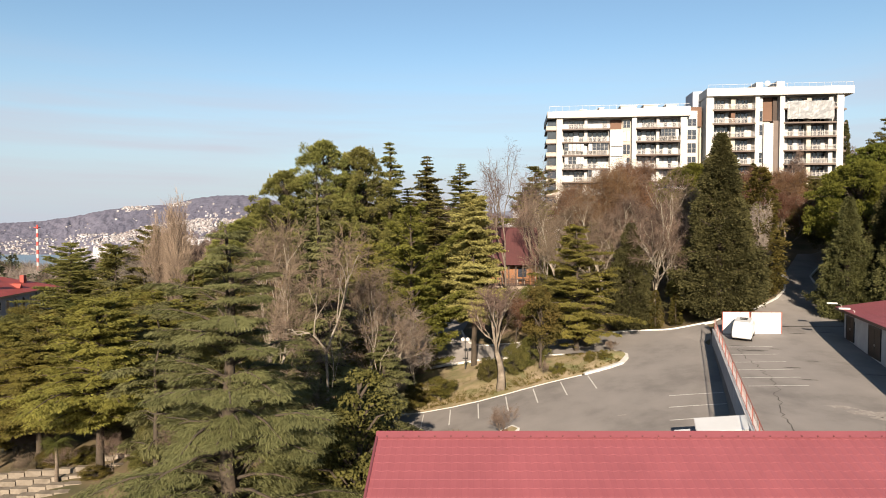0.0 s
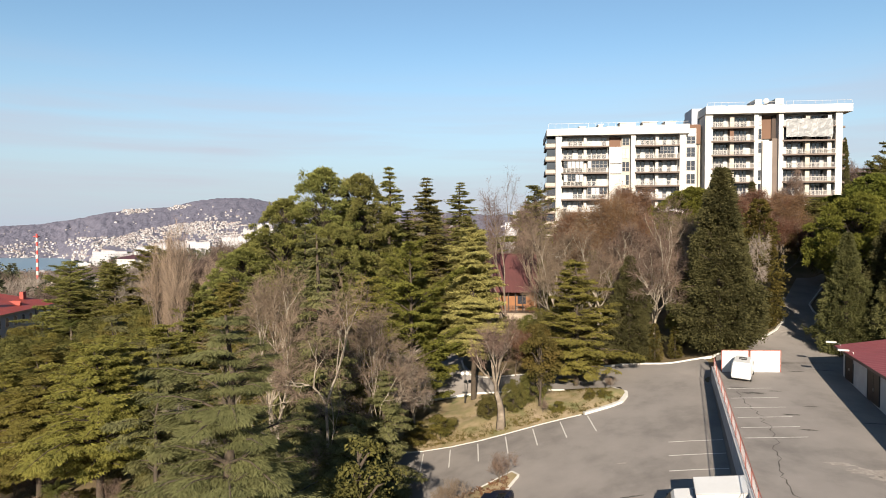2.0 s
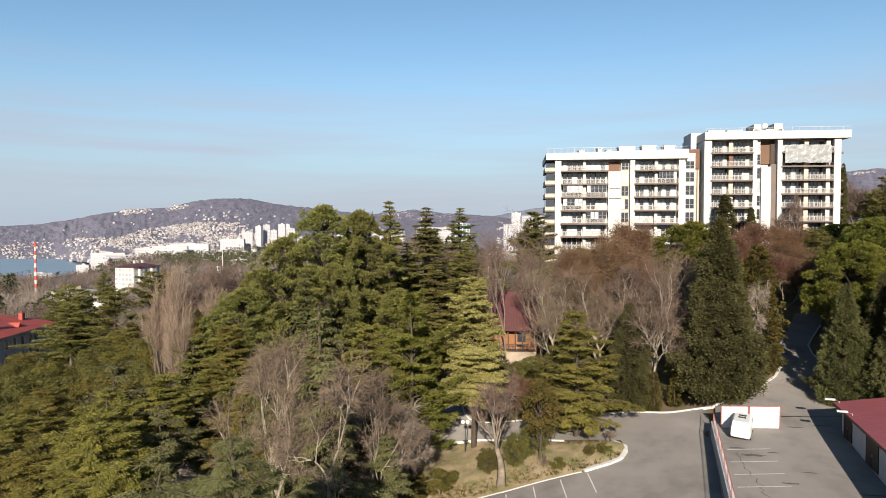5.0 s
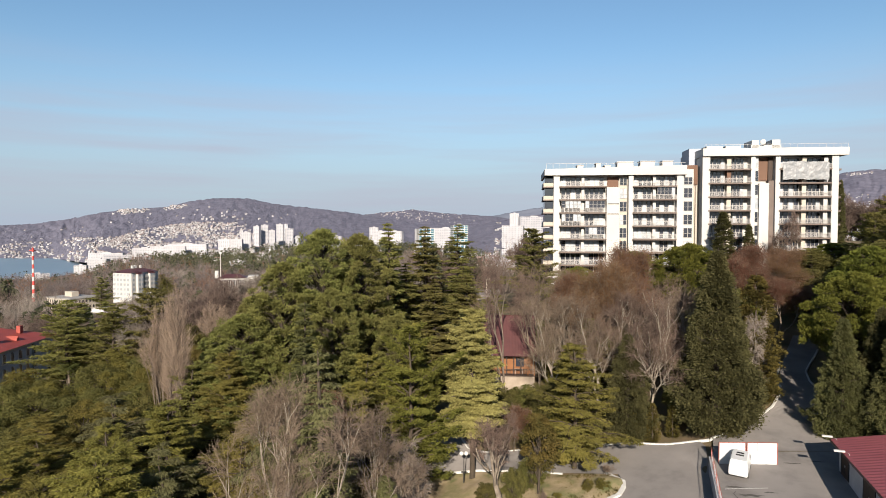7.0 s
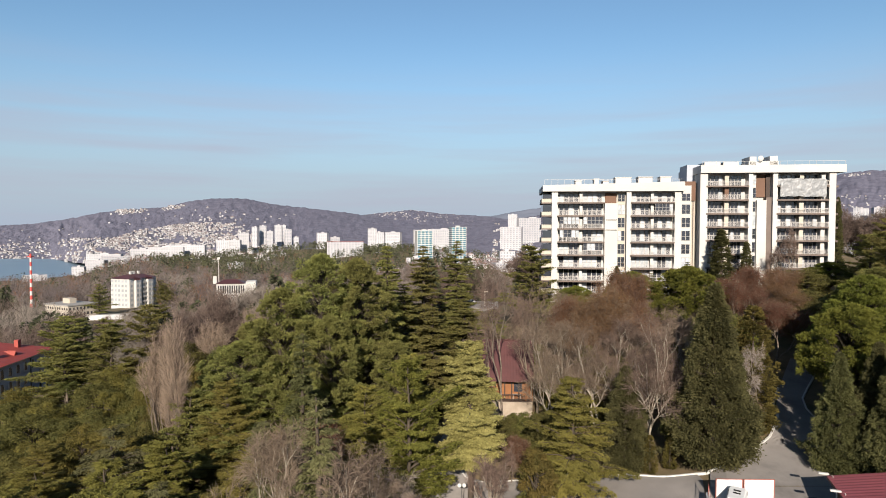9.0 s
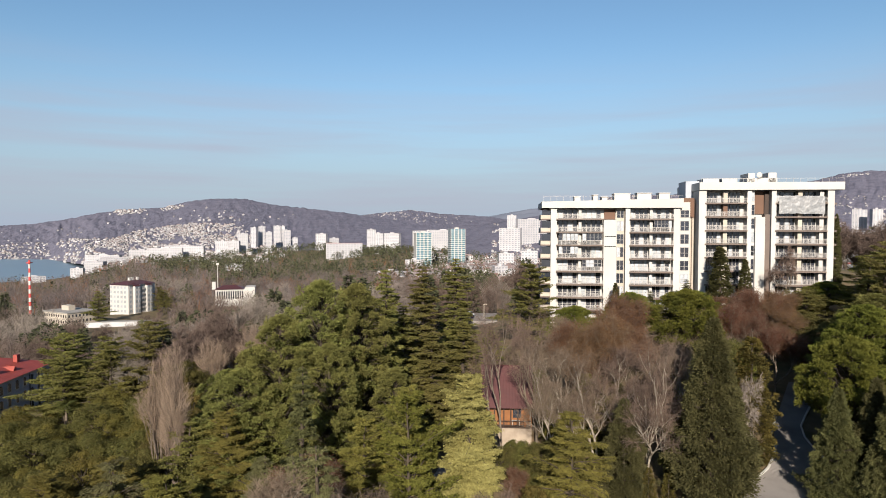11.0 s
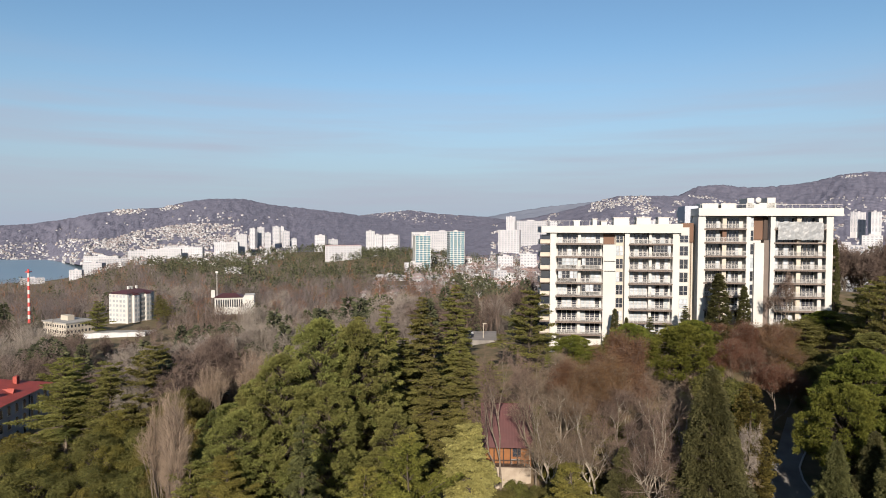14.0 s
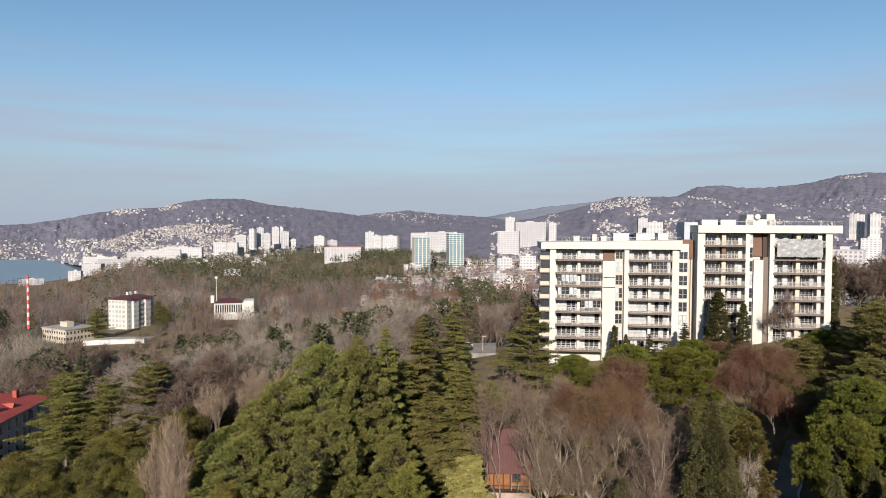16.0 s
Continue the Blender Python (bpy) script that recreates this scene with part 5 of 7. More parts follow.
plant(BR, 8, 4, [(4.6, 62.6, 2.8, 1.2), (7.2, 62.4, 3.6, 1.2), (9.4, 64.2, 3.4, 1.6), (-23.5, 48.8, 2.6, 1.5), (-24.6, 52.5, 3, 1.6), (-76, 117, 7, 5), (-64, 116, 8, 5), (-53, 112, 9, 5), (-80, 114, 8, 5), (-46, 96, 8, 5), (-57, 100, 8, 5.5), (-68, 104, 8, 6), (-35, 92, 10, 5), (-79, 102, 8, 5), (-41, 86, 9, 5), (-58, 88, 8, 5), (23, 88, 8, 4), (32, 84, 9, 4), (-62, 134, 12, 6), (-70, 92, 8, 6), (-12, 42, 6, 3.0), (36, 84, 9, 4), (41, 92, 9, 4.5), (42.5, 90, 9, 4.5), (57.5, 86, 9, 4.2), (59, 94, 9, 4.5), (53.5, 79, 9, 3.6), (62, 104, 8, 4.5), (13, 95, 9, 4), (-52, 126, 11, 5), (-56, 140, 12, 6), (70, 118, 7, 4.5), (40.6, 85.5, 8, 3.4), (29, 73, 5, 2.5), (8.0, 78.5, 5, 2.4), (11.5, 79.5, 4.5, 2.4), (13.4, 76.5, 6, 2.6), (10.6, 85.4, 2.2, 1.5), (12, 74, 3.5, 2)])
OB = clumped("olive_bush", 37, 7, 4, 0.2, M_OLIVE, "dense yellow-olive broadleaf bush", clumps=56, per=360, size=1.1, flat=0.8, lw=(0.2, 0.06), cat="bush", hollow=0.4)
plant(OB, 7, 4, [(-2.4, 61.6, 2.6, 1.6), (11.2, 60.0, 1.3, 0.8), (-70, 110, 8, 4.5), (-58, 108, 8, 4), (-80, 108, 7, 5), (-48, 104, 9, 4.5), (-38, 100, 9, 4.5), (-61, 94, 7, 4.5), (-83, 124, 8, 5), (16.0, 61.0, 1.3, 0.7), (14.6, 61.2, 1.4, 0.6), (-50, 116, 11, 4.5), (-44, 110, 10, 4), (-34, 54, 1.6, 1.8), (-31.4, 54.0, 1.5, 1.5), (-28.4, 49.8, 1.1, 1.2), (32, 76, 6, 2.6), (-64, 124, 9, 4.5), (-40, 92, 10, 4.5), (-52, 90, 9, 4.5), (-10, 62, 7, 3.4)])
YL = clumped("yellowing_tree", 38, 7.5, 2.2, 2.2, M_AUTUMN, "small tree with olive and yellow-brown leaves", clumps=44, per=200, size=0.65, flat=0.9, lw=(0.2, 0.06), cat="tree", hollow=0.3)
plant(YL, 7.5, 2.2, [(9.8, 62.4, 8.6, 2.5), (15.5, 84, 6, 2.5), (-0.2, 61.2, 2.7, 1.7)])
PL = bare("plane_tree", 41, 20, 5.5, "leafless plane tree with pale mottled limbs", M_PALEBARK, M_TWIG, forks=4, twigs=6, spread=0.66, fork_at=0.3, upright=0.22, girth=0.0085, stems=2, twig_w=0.012, twig_l=0.06)
plant(PL, 20, 5.5, [(24.6, 73.5, 18.5, 6), (28.2, 76, 18.5, 5.5), (20.5, 78, 17, 6), (15.2, 80, 17, 5.0), (17, 81, 15, 4.6)])
TB = bare("tall_bare_tree", 58, 24, 4.4, "tall slender leafless tree beside the timber cottage", M_BARK, M_TWIG, forks=4, twigs=7, spread=0.55, fork_at=0.42, upright=0.3, girth=0.0085, twig_w=0.011, twig_l=0.05)
plant(TB, 24, 4.4, [(8.4, 82, 25.0, 4.4), (13.8, 86, 21.5, 4.4)])
PP = bare("crooked_plane_tree", 57, 18.5, 4.0, "leafless plane tree with crooked pale upper limbs", M_PALEBARK, M_TWIG, forks=4, twigs=6, spread=0.8, fork_at=0.42, upright=0.12, girth=0.0085, twig_l=0.06, reach=0.5)
plant(PP, 18.5, 4.0, [(-8.0, 44.3, 20.2, 4.0)])
BT = bare("bare_tree", 43, 19, 5.5, "leafless tree with a haze of brown twigs", M_PALEBARK, M_TWIG, forks=5, twigs=7, spread=0.62, fork_at=0.22, upright=0.25)
plant(BT, 19, 5.5, [(-13.5, 51, 20, 5.8), (-6.5, 55, 16, 5), (19, 95, 17, 5), (31, 80, 15, 5), (-11, 57, 15, 5), (25, 83, 15, 5.5), (18, 89, 14, 5.5)])
BF = bare("bare_tree", 63, 16, 5.8, "leafless tree with a haze of brown twigs", M_BARK, M_TWIG, forks=5, twigs=5, spread=0.65, fork_at=0.2, upright=0.2, twig_w=0.02)
plant(BF, 16, 5.8, [(10, 104, 11, 5.0), (16, 100, 15.5, 6), (21, 96, 15, 6), (27, 97, 15, 6), (33.5, 100, 12, 5.5), (45, 98, 12, 6), (47, 110, 11, 5.5), (74.5, 131, 13.5, 4), (59, 108, 11, 5.5), (-33, 120, 13, 5.5), (-48, 134, 13, 5.5), (35, 80, 12, 4.2), (22, 104, 13, 6), (39, 108, 10, 5), (28, 108, 11, 6)])
RT = bare("rusty_tree", 44, 15, 5.5, "tree keeping its rust-brown withered leaves", M_BARK, M_TWIG, forks=5, twigs=4, spread=0.6, fork_at=0.22, upright=0.22, leaves=M_RUST, leaf_n=30, leaf_size=0.66, cat="tree")
plant(RT, 15, 5.5, [(27, 95, 19.0, 6.6), (24, 88, 18.0, 5.5), (53, 103, 14.0, 6.0), (20, 92, 16, 5), (47, 97, 13, 5), (57, 106, 12.5, 5.5), (51, 93, 11, 5), (8.6, 73, 6, 2.6), (-52, 147, 11, 4.5), (34, 116, 8, 5), (-14, 66.5, 14, 5), (59, 128, 6, 4)])
GT = bare("grey_dead_tree", 45, 10, 3.5, "bare grey tree with a tangle of dead twigs", M_PALEBARK, M_TWIGGREY, forks=4, twigs=12, spread=0.9, fork_at=0.25, upright=-0.05, twig_l=0.1)
plant(GT, 10, 3.5, [(-2.8, 62.0, 10.5, 3.2), (-22, 52, 9, 3), (36.2, 71.8, 12, 2.6)])
PO = bare("bare_poplar", 46, 22, 2.6, "tall leafless poplar with upswept pale branches", M_BARK, M_POPLAR, forks=4, twigs=4, fan=0.2, spread=0.16, fork_at=0.3, upright=0.6, twig_w=0.012, twig_l=0.07, stems=6, girth=0.006)
plant(PO, 22, 2.6, [(-35.6, 84, 25.2, 3.2), (-38.4, 86, 23.5, 2.8), (-38, 128, 17, 3.2), (-33, 130, 16, 3.2), (-47, 128, 15, 3.2)])
PT = bare("pale_trunk_tree", 47, 12.5, 4, "leafless tree with a thick pale pruned trunk", M_TRUNK, M_TWIG, forks=4, twigs=12, spread=0.6, fork_at=0.62, upright=0.35, girth=0.042, slim=0.6, reach=0.7)
plant(PT, 12.5, 4, [(5.6, 59.6, 12.5, 4.0)])
SH = bare("bare_shrub", 48, 3.5, 1.6, "leafless reddish shrub with many stems", M_BARK, M_TWIG, forks=3, twigs=5, spread=0.5, fork_at=0.3, upright=0.4, stems=4, twig_w=0.006, twig_l=0.12, cat="shrub")
plant(SH, 3.5, 1.6, [(4.6, 48.8, 3.0, 1.3), (0.6, 46.3, 3.2, 1.6), (-40, 58, 3.4, 2.4), (-37.4, 57, 3.2, 2.2), (-43, 57, 3.4, 2.4), (17.2, 63.2, 1.7, 0.8), (-27.5, 51, 4.0, 1.1), (-20.9, 47.2, 5, 1.4), (-33, 53, 2.2, 1.4), (-36, 52.8, 2.2, 1.5), (-25.2, 50, 2.6, 1.3), (9.9, 60.4, 2.0, 0.6)])
PA = palm("palm_tree", 51, 8, "palm tree with a shaggy crown of fronds")
plant(PA, 8, 3, [(-74.5, 124, 7.0, 3), (-70, 118, 4.5, 3), (-31.5, 50.0, 3.6, 1.6)])


# ---- vehicles ----
def loft(name, sections, mat, parent, label=""):
    """A body from cross sections: rows of (y, half width, z bottom, z top, tumblehome), rounded corners."""
    vs, fs = [], []
    for y, w, zb, zt, tu in sections:
        h = zt - zb
        vs += [(-w, y, zb + 0.12 * h), (-w * 0.98, y, zb + 0.55 * h), (-w * (1 - tu), y, zt - 0.1 * h), (-w * (1 - tu) + 0.12 * w, y, zt), (w * (1 - tu) - 0.12 * w, y, zt), (w * (1 - tu), y, zt - 0.1 * h), (w * 0.98, y, zb + 0.55 * h), (w, y, zb + 0.12 * h), (w * 0.9, y, zb), (-w * 0.9, y, zb)]
    n = 10
    for i in range(len(sections) - 1):
        for j in range(n):
            a, b = i * n + j, i * n + (j + 1) % n
            fs.append((a, b, b + n, a + n))
    fs += [tuple(range(n))[::-1], tuple(range(len(vs) - n, len(vs)))]
    return part(name, mesh(name, vs, fs), mat, parent, label)


def wheels(parent, spots, r=0.34):
    tyre = tubes("tyre", [[((-0.11, 0, 0), r * 0.9), ((-0.09, 0, 0), r), ((0.09, 0, 0), r), ((0.11, 0, 0), r * 0.9)]], 18)
    tyre.materials.append(M_TYRE)
    rim = tubes("rim", [[((-0.12, 0, 0), r * 0.55), ((0.12, 0, 0), r * 0.55)]], 12)
    rim.materials.append(M_CHROME)
    for x, y in spots:
        w = new("wheel")
        w.parent = parent
        w.matrix_basis = Matrix.Translation((x, y, r))
        part("tyre", tyre, None, w)
        part("rim", rim, None, w)


def lot_pose(x, y, turn, tilt=True):
    z = upper_lot(x, y) if x > wall_x(y) else paved(x, y)
    f = upper_lot if x > wall_x(y) else paved
    nrm = Vector((-(f(x + 0.5, y) - f(x - 0.5, y)), -(f(x, y + 0.5) - f(x, y - 0.5)), 1)).normalized()
    up = nrm.to_track_quat("Z", "Y").to_matrix().to_4x4()
    a = up.to_3x3() @ Vector((0, 1, 0))
    fix = Matrix.Rotation(-math.atan2(-a.x, a.y), 4, nrm) if False else Matrix()
    q = Vector((0, 0, 1)).rotation_difference(nrm).to_matrix().to_4x4()
    return Matrix.Translation((x, y, z)) @ q @ Matrix.Rotation(radians(turn), 4, "Z")


def box_truck():
    """Small white lorry; local y points out of its bonnet."""
    t = thing("box_truck", lot_pose(16.2, 37.5, 72), "small white lorry with a box body parked by the wall", "truck")
    part("chassis", box(-0.75, 0.75, -2.5, 2.4, 0.35, 0.6), M_STEEL, t)
    bd = part("cargo_box", box(-1.05, 1.05, -2.6, 0.35, 0.75, 2.7, 0.05), M_VAN, t)
    part("box_trim", boxes_mesh("box_trim", [(-1.07, 1.07, -2.62, 0.37, 2.64, 2.69), (-1.07, 1.07, -2.62, 0.37, 0.76, 0.82)]), M_RAIL, bd)
    cab = loft("cab", [(0.5, 0.95, 0.5, 2.0, 0.1), (0.7, 0.97, 0.45, 2.15, 0.12), (1.6, 0.97, 0.45, 2.12, 0.12), (2.0, 0.97, 0.45, 1.75, 0.1), (2.35, 0.96, 0.45, 1.25, 0.05), (2.75, 0.9, 0.45, 1.05, 0.05), (2.9, 0.85, 0.5, 0.95, 0.05)], M_VAN, t)
    part("windscreen", mesh("windscreen", [(-0.78, 2.42, 1.28), (0.78, 2.42, 1.28), (0.68, 1.82, 2.0), (-0.68, 1.82, 2.0)], [(0, 1, 2, 3)]), M_CARGLASS, cab)
    for s in (-1, 1):
        part("side_window", box(s * 0.965 - 0.02, s * 0.965 + 0.02, 1.0, 1.75, 1.3, 1.85), M_GLASS, cab)
        part("wing_mirror", box(s * 1.1 - 0.08, s * 1.1 + 0.08, 2.0, 2.1, 1.25, 1.6, 0.02), M_TYRE, cab)
        part("headlight", box(s * 0.62 - 0.16, s * 0.62 + 0.16, 2.84, 2.93, 0.7, 0.86, 0.02), M_CHROME, cab)
    wheels(t, [(-0.85, 1.9), (0.85, 1.9), (-0.85, -1.6), (0.85, -1.6)])


def panel_van(name, x, y, turn, label, length=5.2, size=1.0):
    v = thing(name, lot_pose(x, y, turn) @ Matrix.Diagonal((size, size, size * 0.95, 1)), label, "van")
    h = length / 2
    b = loft("body", [(-h, 0.9, 0.5, 2.1, 0.1), (-h + 0.1, 0.97, 0.4, 2.28, 0.12), (h - 1.9, 0.98, 0.4, 2.3, 0.12), (h - 1.3, 0.98, 0.4, 2.1, 0.12), (h - 0.8, 0.97, 0.4, 1.5, 0.08), (h - 0.2, 0.93, 0.4, 1.15, 0.05), (h, 0.85, 0.5, 0.95, 0.05)], M_VAN, v)
    part("windscreen", mesh("windscreen", [(-0.78, h - 0.74, 1.52), (0.78, h - 0.74, 1.52), (0.7, h - 1.3, 2.09), (-0.7, h - 1.3, 2.09)], [(0, 1, 2, 3)]), M_GLASS, b)
    for s in (-1, 1):
        part("side_window", box(s * 0.95 - 0.02, s * 0.95 + 0.02, h - 2.1, h - 1.2, 1.35, 1.85), M_GLASS, b)
    for k in (0.35, -0.3):
        part("roof_vent", box(-0.38, 0.38, -h + 1.6 + k, -h + 1.85 + k, 2.28, 2.36, 0.01), M_TYRE, b)
    wheels(v, [(-0.86, h - 1.0), (0.86, h - 1.0), (-0.86, -h + 1.0), (0.86, -h + 1.0)])


def saloon(name, m, paint, label, tall=1.0, group=""):
    c = thing(name, m, label, "car", group)
    b = loft("body", [(-2.1, 0.75, 0.35, 0.8 * tall, 0.05), (-1.95, 0.85, 0.25, 0.95 * tall, 0.06), (-0.9, 0.88, 0.22, 0.98 * tall, 0.06), (0.8, 0.88, 0.22, 0.95 * tall, 0.06), (1.7, 0.84, 0.25, 0.82 * tall, 0.06), (2.1, 0.72, 0.32, 0.65 * tall, 0.05)], paint, c)
    g = loft("cabin_glass", [(-1.75, 0.7, 0.85 * tall, 1.0 * tall, 0.1), (-1.15, 0.76, 0.85 * tall, 1.42 * tall, 0.16), (0.1, 0.76, 0.85 * tall, 1.45 * tall, 0.16), (1.05, 0.72, 0.85 * tall, 0.98 * tall, 0.1)], M_CARGLASS, b)
    loft("roof", [(-1.2, 0.6, 1.38 * tall, 1.46 * tall, 0.05), (-0.5, 0.64, 1.4 * tall, 1.5 * tall, 0.05), (0.15, 0.6, 1.38 * tall, 1.47 * tall, 0.05)], paint, b)
    for s in (-1, 1):
        part("headlight", box(s * 0.6 - 0.14, s * 0.6 + 0.14, 2.0, 2.09, 0.5, 0.62, 0.02), M_CHROME, b)
        part("tail_light", box(s * 0.66 - 0.12, s * 0.66 + 0.12, -2.08, -1.99, 0.62, 0.78, 0.02), M_MASTRED, b)
        part("wing_mirror", box(s * 0.95 - 0.07, s * 0.95 + 0.07, 0.72, 0.82, 0.92, 1.05, 0.02), paint, b)
    wheels(c, [(-0.78, 1.3), (0.78, 1.3), (-0.78, -1.3), (0.78, -1.3)], 0.32)
    return c


box_truck()
panel_van("delivery_van", 14.9, 34.9, 72, "white panel van parked beside a lorry")
panel_van("minibus", 28.6, 58.8, 329, "white minibus parked in front of a metal gate", 4.8, 0.87)
saloon("estate_car", lot_pose(3.9, 44.6, -28), M_DARKCAR, "dark blue car parked beside a grass strip", 1.12)
for i, (x, y) in enumerate(((-77, 146), (-75.2, 148.4), (-73.5, 151), (-72, 153.8))):
    saloon("parked_car", pose(x, y, ground(x, y) + 0.02, 0, 0, -62), (M_VAN, M_CHROME, M_VAN, M_DARKCAR)[i], "car parked under trees beside the villa", group="cars by the villa")


# ---- lamps and posts ----
def twin_lamp(x, y):
    l = thing("park_lamp", pose(x, y, ground(x, y) - 0.05), "dark park lamp post with two white globes", "street lamp")
    part("post", tubes("post", [[((0, 0, 0), 0.09), ((0, 0, 0.5), 0.07), ((0, 0, 3.5), 0.04)]]), M_STEEL, l)
    part("planter_ring", tubes("planter_ring", [[((-0.3, 0, 1.5), 0.1), ((0.3, 0, 1.5), 0.1)]]), M_STEEL, l)
    part("arm", tubes("arm", [[((-0.28, 0, 3.4), 0.025), ((0, 0, 3.3), 0.03), ((0.28, 0, 3.4), 0.025)]]), M_STEEL, l)
    for s in (-1, 1):
        bm = bmesh.new()
        bmesh.ops.create_uvsphere(bm, u_segments=14, v_segments=10, radius=0.24, matrix=Matrix.Translation((0.27 * s, 0, 3.62)))
        part("globe", bm, M_LAMPGLOBE, l)


twin_lamp(2.5, 69.2)


def roof_lamp(x, y, z):
    l = thing("floodlight", pose(x, y, z, 0, 0, 160), "white lamp head on a bracket over the garages", "street lamp")
    part("bracket", tubes("bracket", [[((0, 0, -0.9), 0.03), ((0, 0, 0.1), 0.03), ((0.5, 0, 0.25), 0.025)]]), M_RAIL, l)
    part("lamp_head", box(0.35, 1.25, -0.16, 0.16, 0.18, 0.34, 0.05), M_WHITE, l)


roof_lamp(38.0, 59.0, 5.75)
roof_lamp(36.6, 55.0, 5.75)


# ---- banks, grass, steps ----
def bank_grass():
    """Dry grass bank between the bays and the park road."""
    vs, fs = [], []
    n, m = 70, 14
    for i in range(n + 1):
        x = -5.5 + (23.6) * i / n
        y0 = bank_edge(min(x, 18.3)) + 0.12
        y1 = max(y0 + 0.2, ridge_profile([(-6, 72), (1, 71.8), (4.4, 71), (8, 68.9), (13, 65.6), (17, 64), (18.2, 62.5)], x))
        for j in range(m + 1):
            f = j / m
            y = y0 + (y1 - y0) * f
            z = paved(x, y) * (1 - f) + ground(x, y) * f + 0.06 + 0.55 * math.sin(math.pi * f) * (0.6 + 0.4 * noise.noise(Vector((x * 0.5, y * 0.5, 0)))) + 0.06 * noise.noise(Vector((x * 2, y * 2, 1)))
            vs.append((x, y, z))
    for i in range(n):
        for j in range(m):
            k = i * (m + 1) + j
            fs.append((k, k + m + 1, k + m + 2, k + 1))
    return tagged(part("grass_bank", mesh("grass_bank", vs, fs, True), M_DRY), "bank of dry grass and bare earth above the parking bays", "grass bank", kind="structure")


bank_grass()


def island():
    """Grass strip with a concrete edge beside the parked car."""
    vs = [(-3.2, 45.6), (0.5, 44.6), (3.4, 45.4), (6.0, 49.4), (5.6, 50.2), (2.2, 48.6), (-3.0, 49.0)]
    top, n = [], len(vs)
    top = [(x, y, paved(x, y) + 0.16) for x, y in vs] + [(1.2, 47.2, paved(1.2, 47.2) + 0.3)] + [(x, y, paved(x, y) - 0.2) for x, y in vs]
    fs = [(i, (i + 1) % n, n) for i in range(n)] + [(i, n + 1 + i, n + 1 + (i + 1) % n, (i + 1) % n) for i in range(n)]
    tagged(part("grass_island", mesh("grass_island", top, fs), M_DRY), "grass strip with fallen leaves between parking places", "grass", kind="structure")
    kerb_line([(3.5, 45.4), (6.1, 49.4), (5.7, 50.3), (2.3, 48.8)], "dusty concrete kerb round the grass strip", lift=0.04, w=0.16)


island()


def tufts(name, spots, mat, label, seed, ln, w, per):
    g = np.random.default_rng(seed)
    P = np.repeat(np.array(spots), per, axis=0) + g.normal(0, 0.12, (len(spots) * per, 3)) * np.array([1, 1, 0])
    n = len(P)
    D = np.array([0, 0, 1.0]) + g.normal(0, 0.5, (n, 3))
    tagged(part(name, quads(name, blades(P, D, g.normal(size=(n, 3)), ln * g.uniform(0.5, 1.3, n), np.full(n, w))), mat), label, "grass", kind="stuff")


rg = random.Random(3)
sp = []
for i in range(1500):
    x = rg.uniform(-5, 17.6)
    y0 = bank_edge(min(x, 18.2)) + 0.3
    y = y0 + rg.random() * 6.5
    if y < ridge_profile([(-6, 72), (4.4, 70.6), (8, 68.5), (13, 65.2), (17, 63.6)], x):
        f = (y - y0) / 8
        sp.append((x, y, paved(x, y) * (1 - f) + ground(x, y) * f + 0.15))
tufts("dry_grass", sp, M_OLIVE, "tufts of dry and green grass on the bank", 4, 0.28, 0.02, 9)
sp = [(rg.uniform(-2.5, 5.2), 0, 0) for _ in range(260)]
sp = [(x, 47.2 + rg.uniform(-1.4, 1.4) + 0.25 * (x - 1), 0) for x, _, _ in sp]
tufts("fallen_leaves", [(x, y, paved(x, y) + 0.2) for x, y, _ in sp], M_RUST, "rust-coloured fallen leaves on the grass strip", 5, 0.16, 0.05, 12)


def terrace_steps():
    """Long pale stone terrace walls on the lower slope."""
    s = thing("terrace_steps", Matrix(), "long pale weathered stone terrace steps on the slope", "steps", kind="structure")
    for i, (x0, x1, y, w) in enumerate(((-42, -27.0, 51.6, 0.5), (-42, -28, 50.2, 0.7), (-43, -29, 48.9, 0.7), (-43, -29, 47.5, 0.7), (-30.5, -25.5, 53.4, 0.4))):
        n = int((x1 - x0) / 1.3)
        for k in range(n):
            a, b = x0 + (x1 - x0) * k / n, x0 + (x1 - x0) * (k + 1) / n
            yy = y + 0.06 * (a + 35)
            z = 0.4 * ground(a, y) + 0.6 * ground(x1, y) - 0.25
            part("stone_step", box(a + 0.01, b - 0.01, yy, yy + w, z - 2.6, z + 0.3 + 0.02 * ((k * 7) % 3), 0.03), M_STONE, s)


M_STONE = material("pale_weathered_stone", (0.31, 0.26, 0.21), (0.17, 0.14, 0.11), 1.5, 0.9, bump=0.5)
terrace_steps()


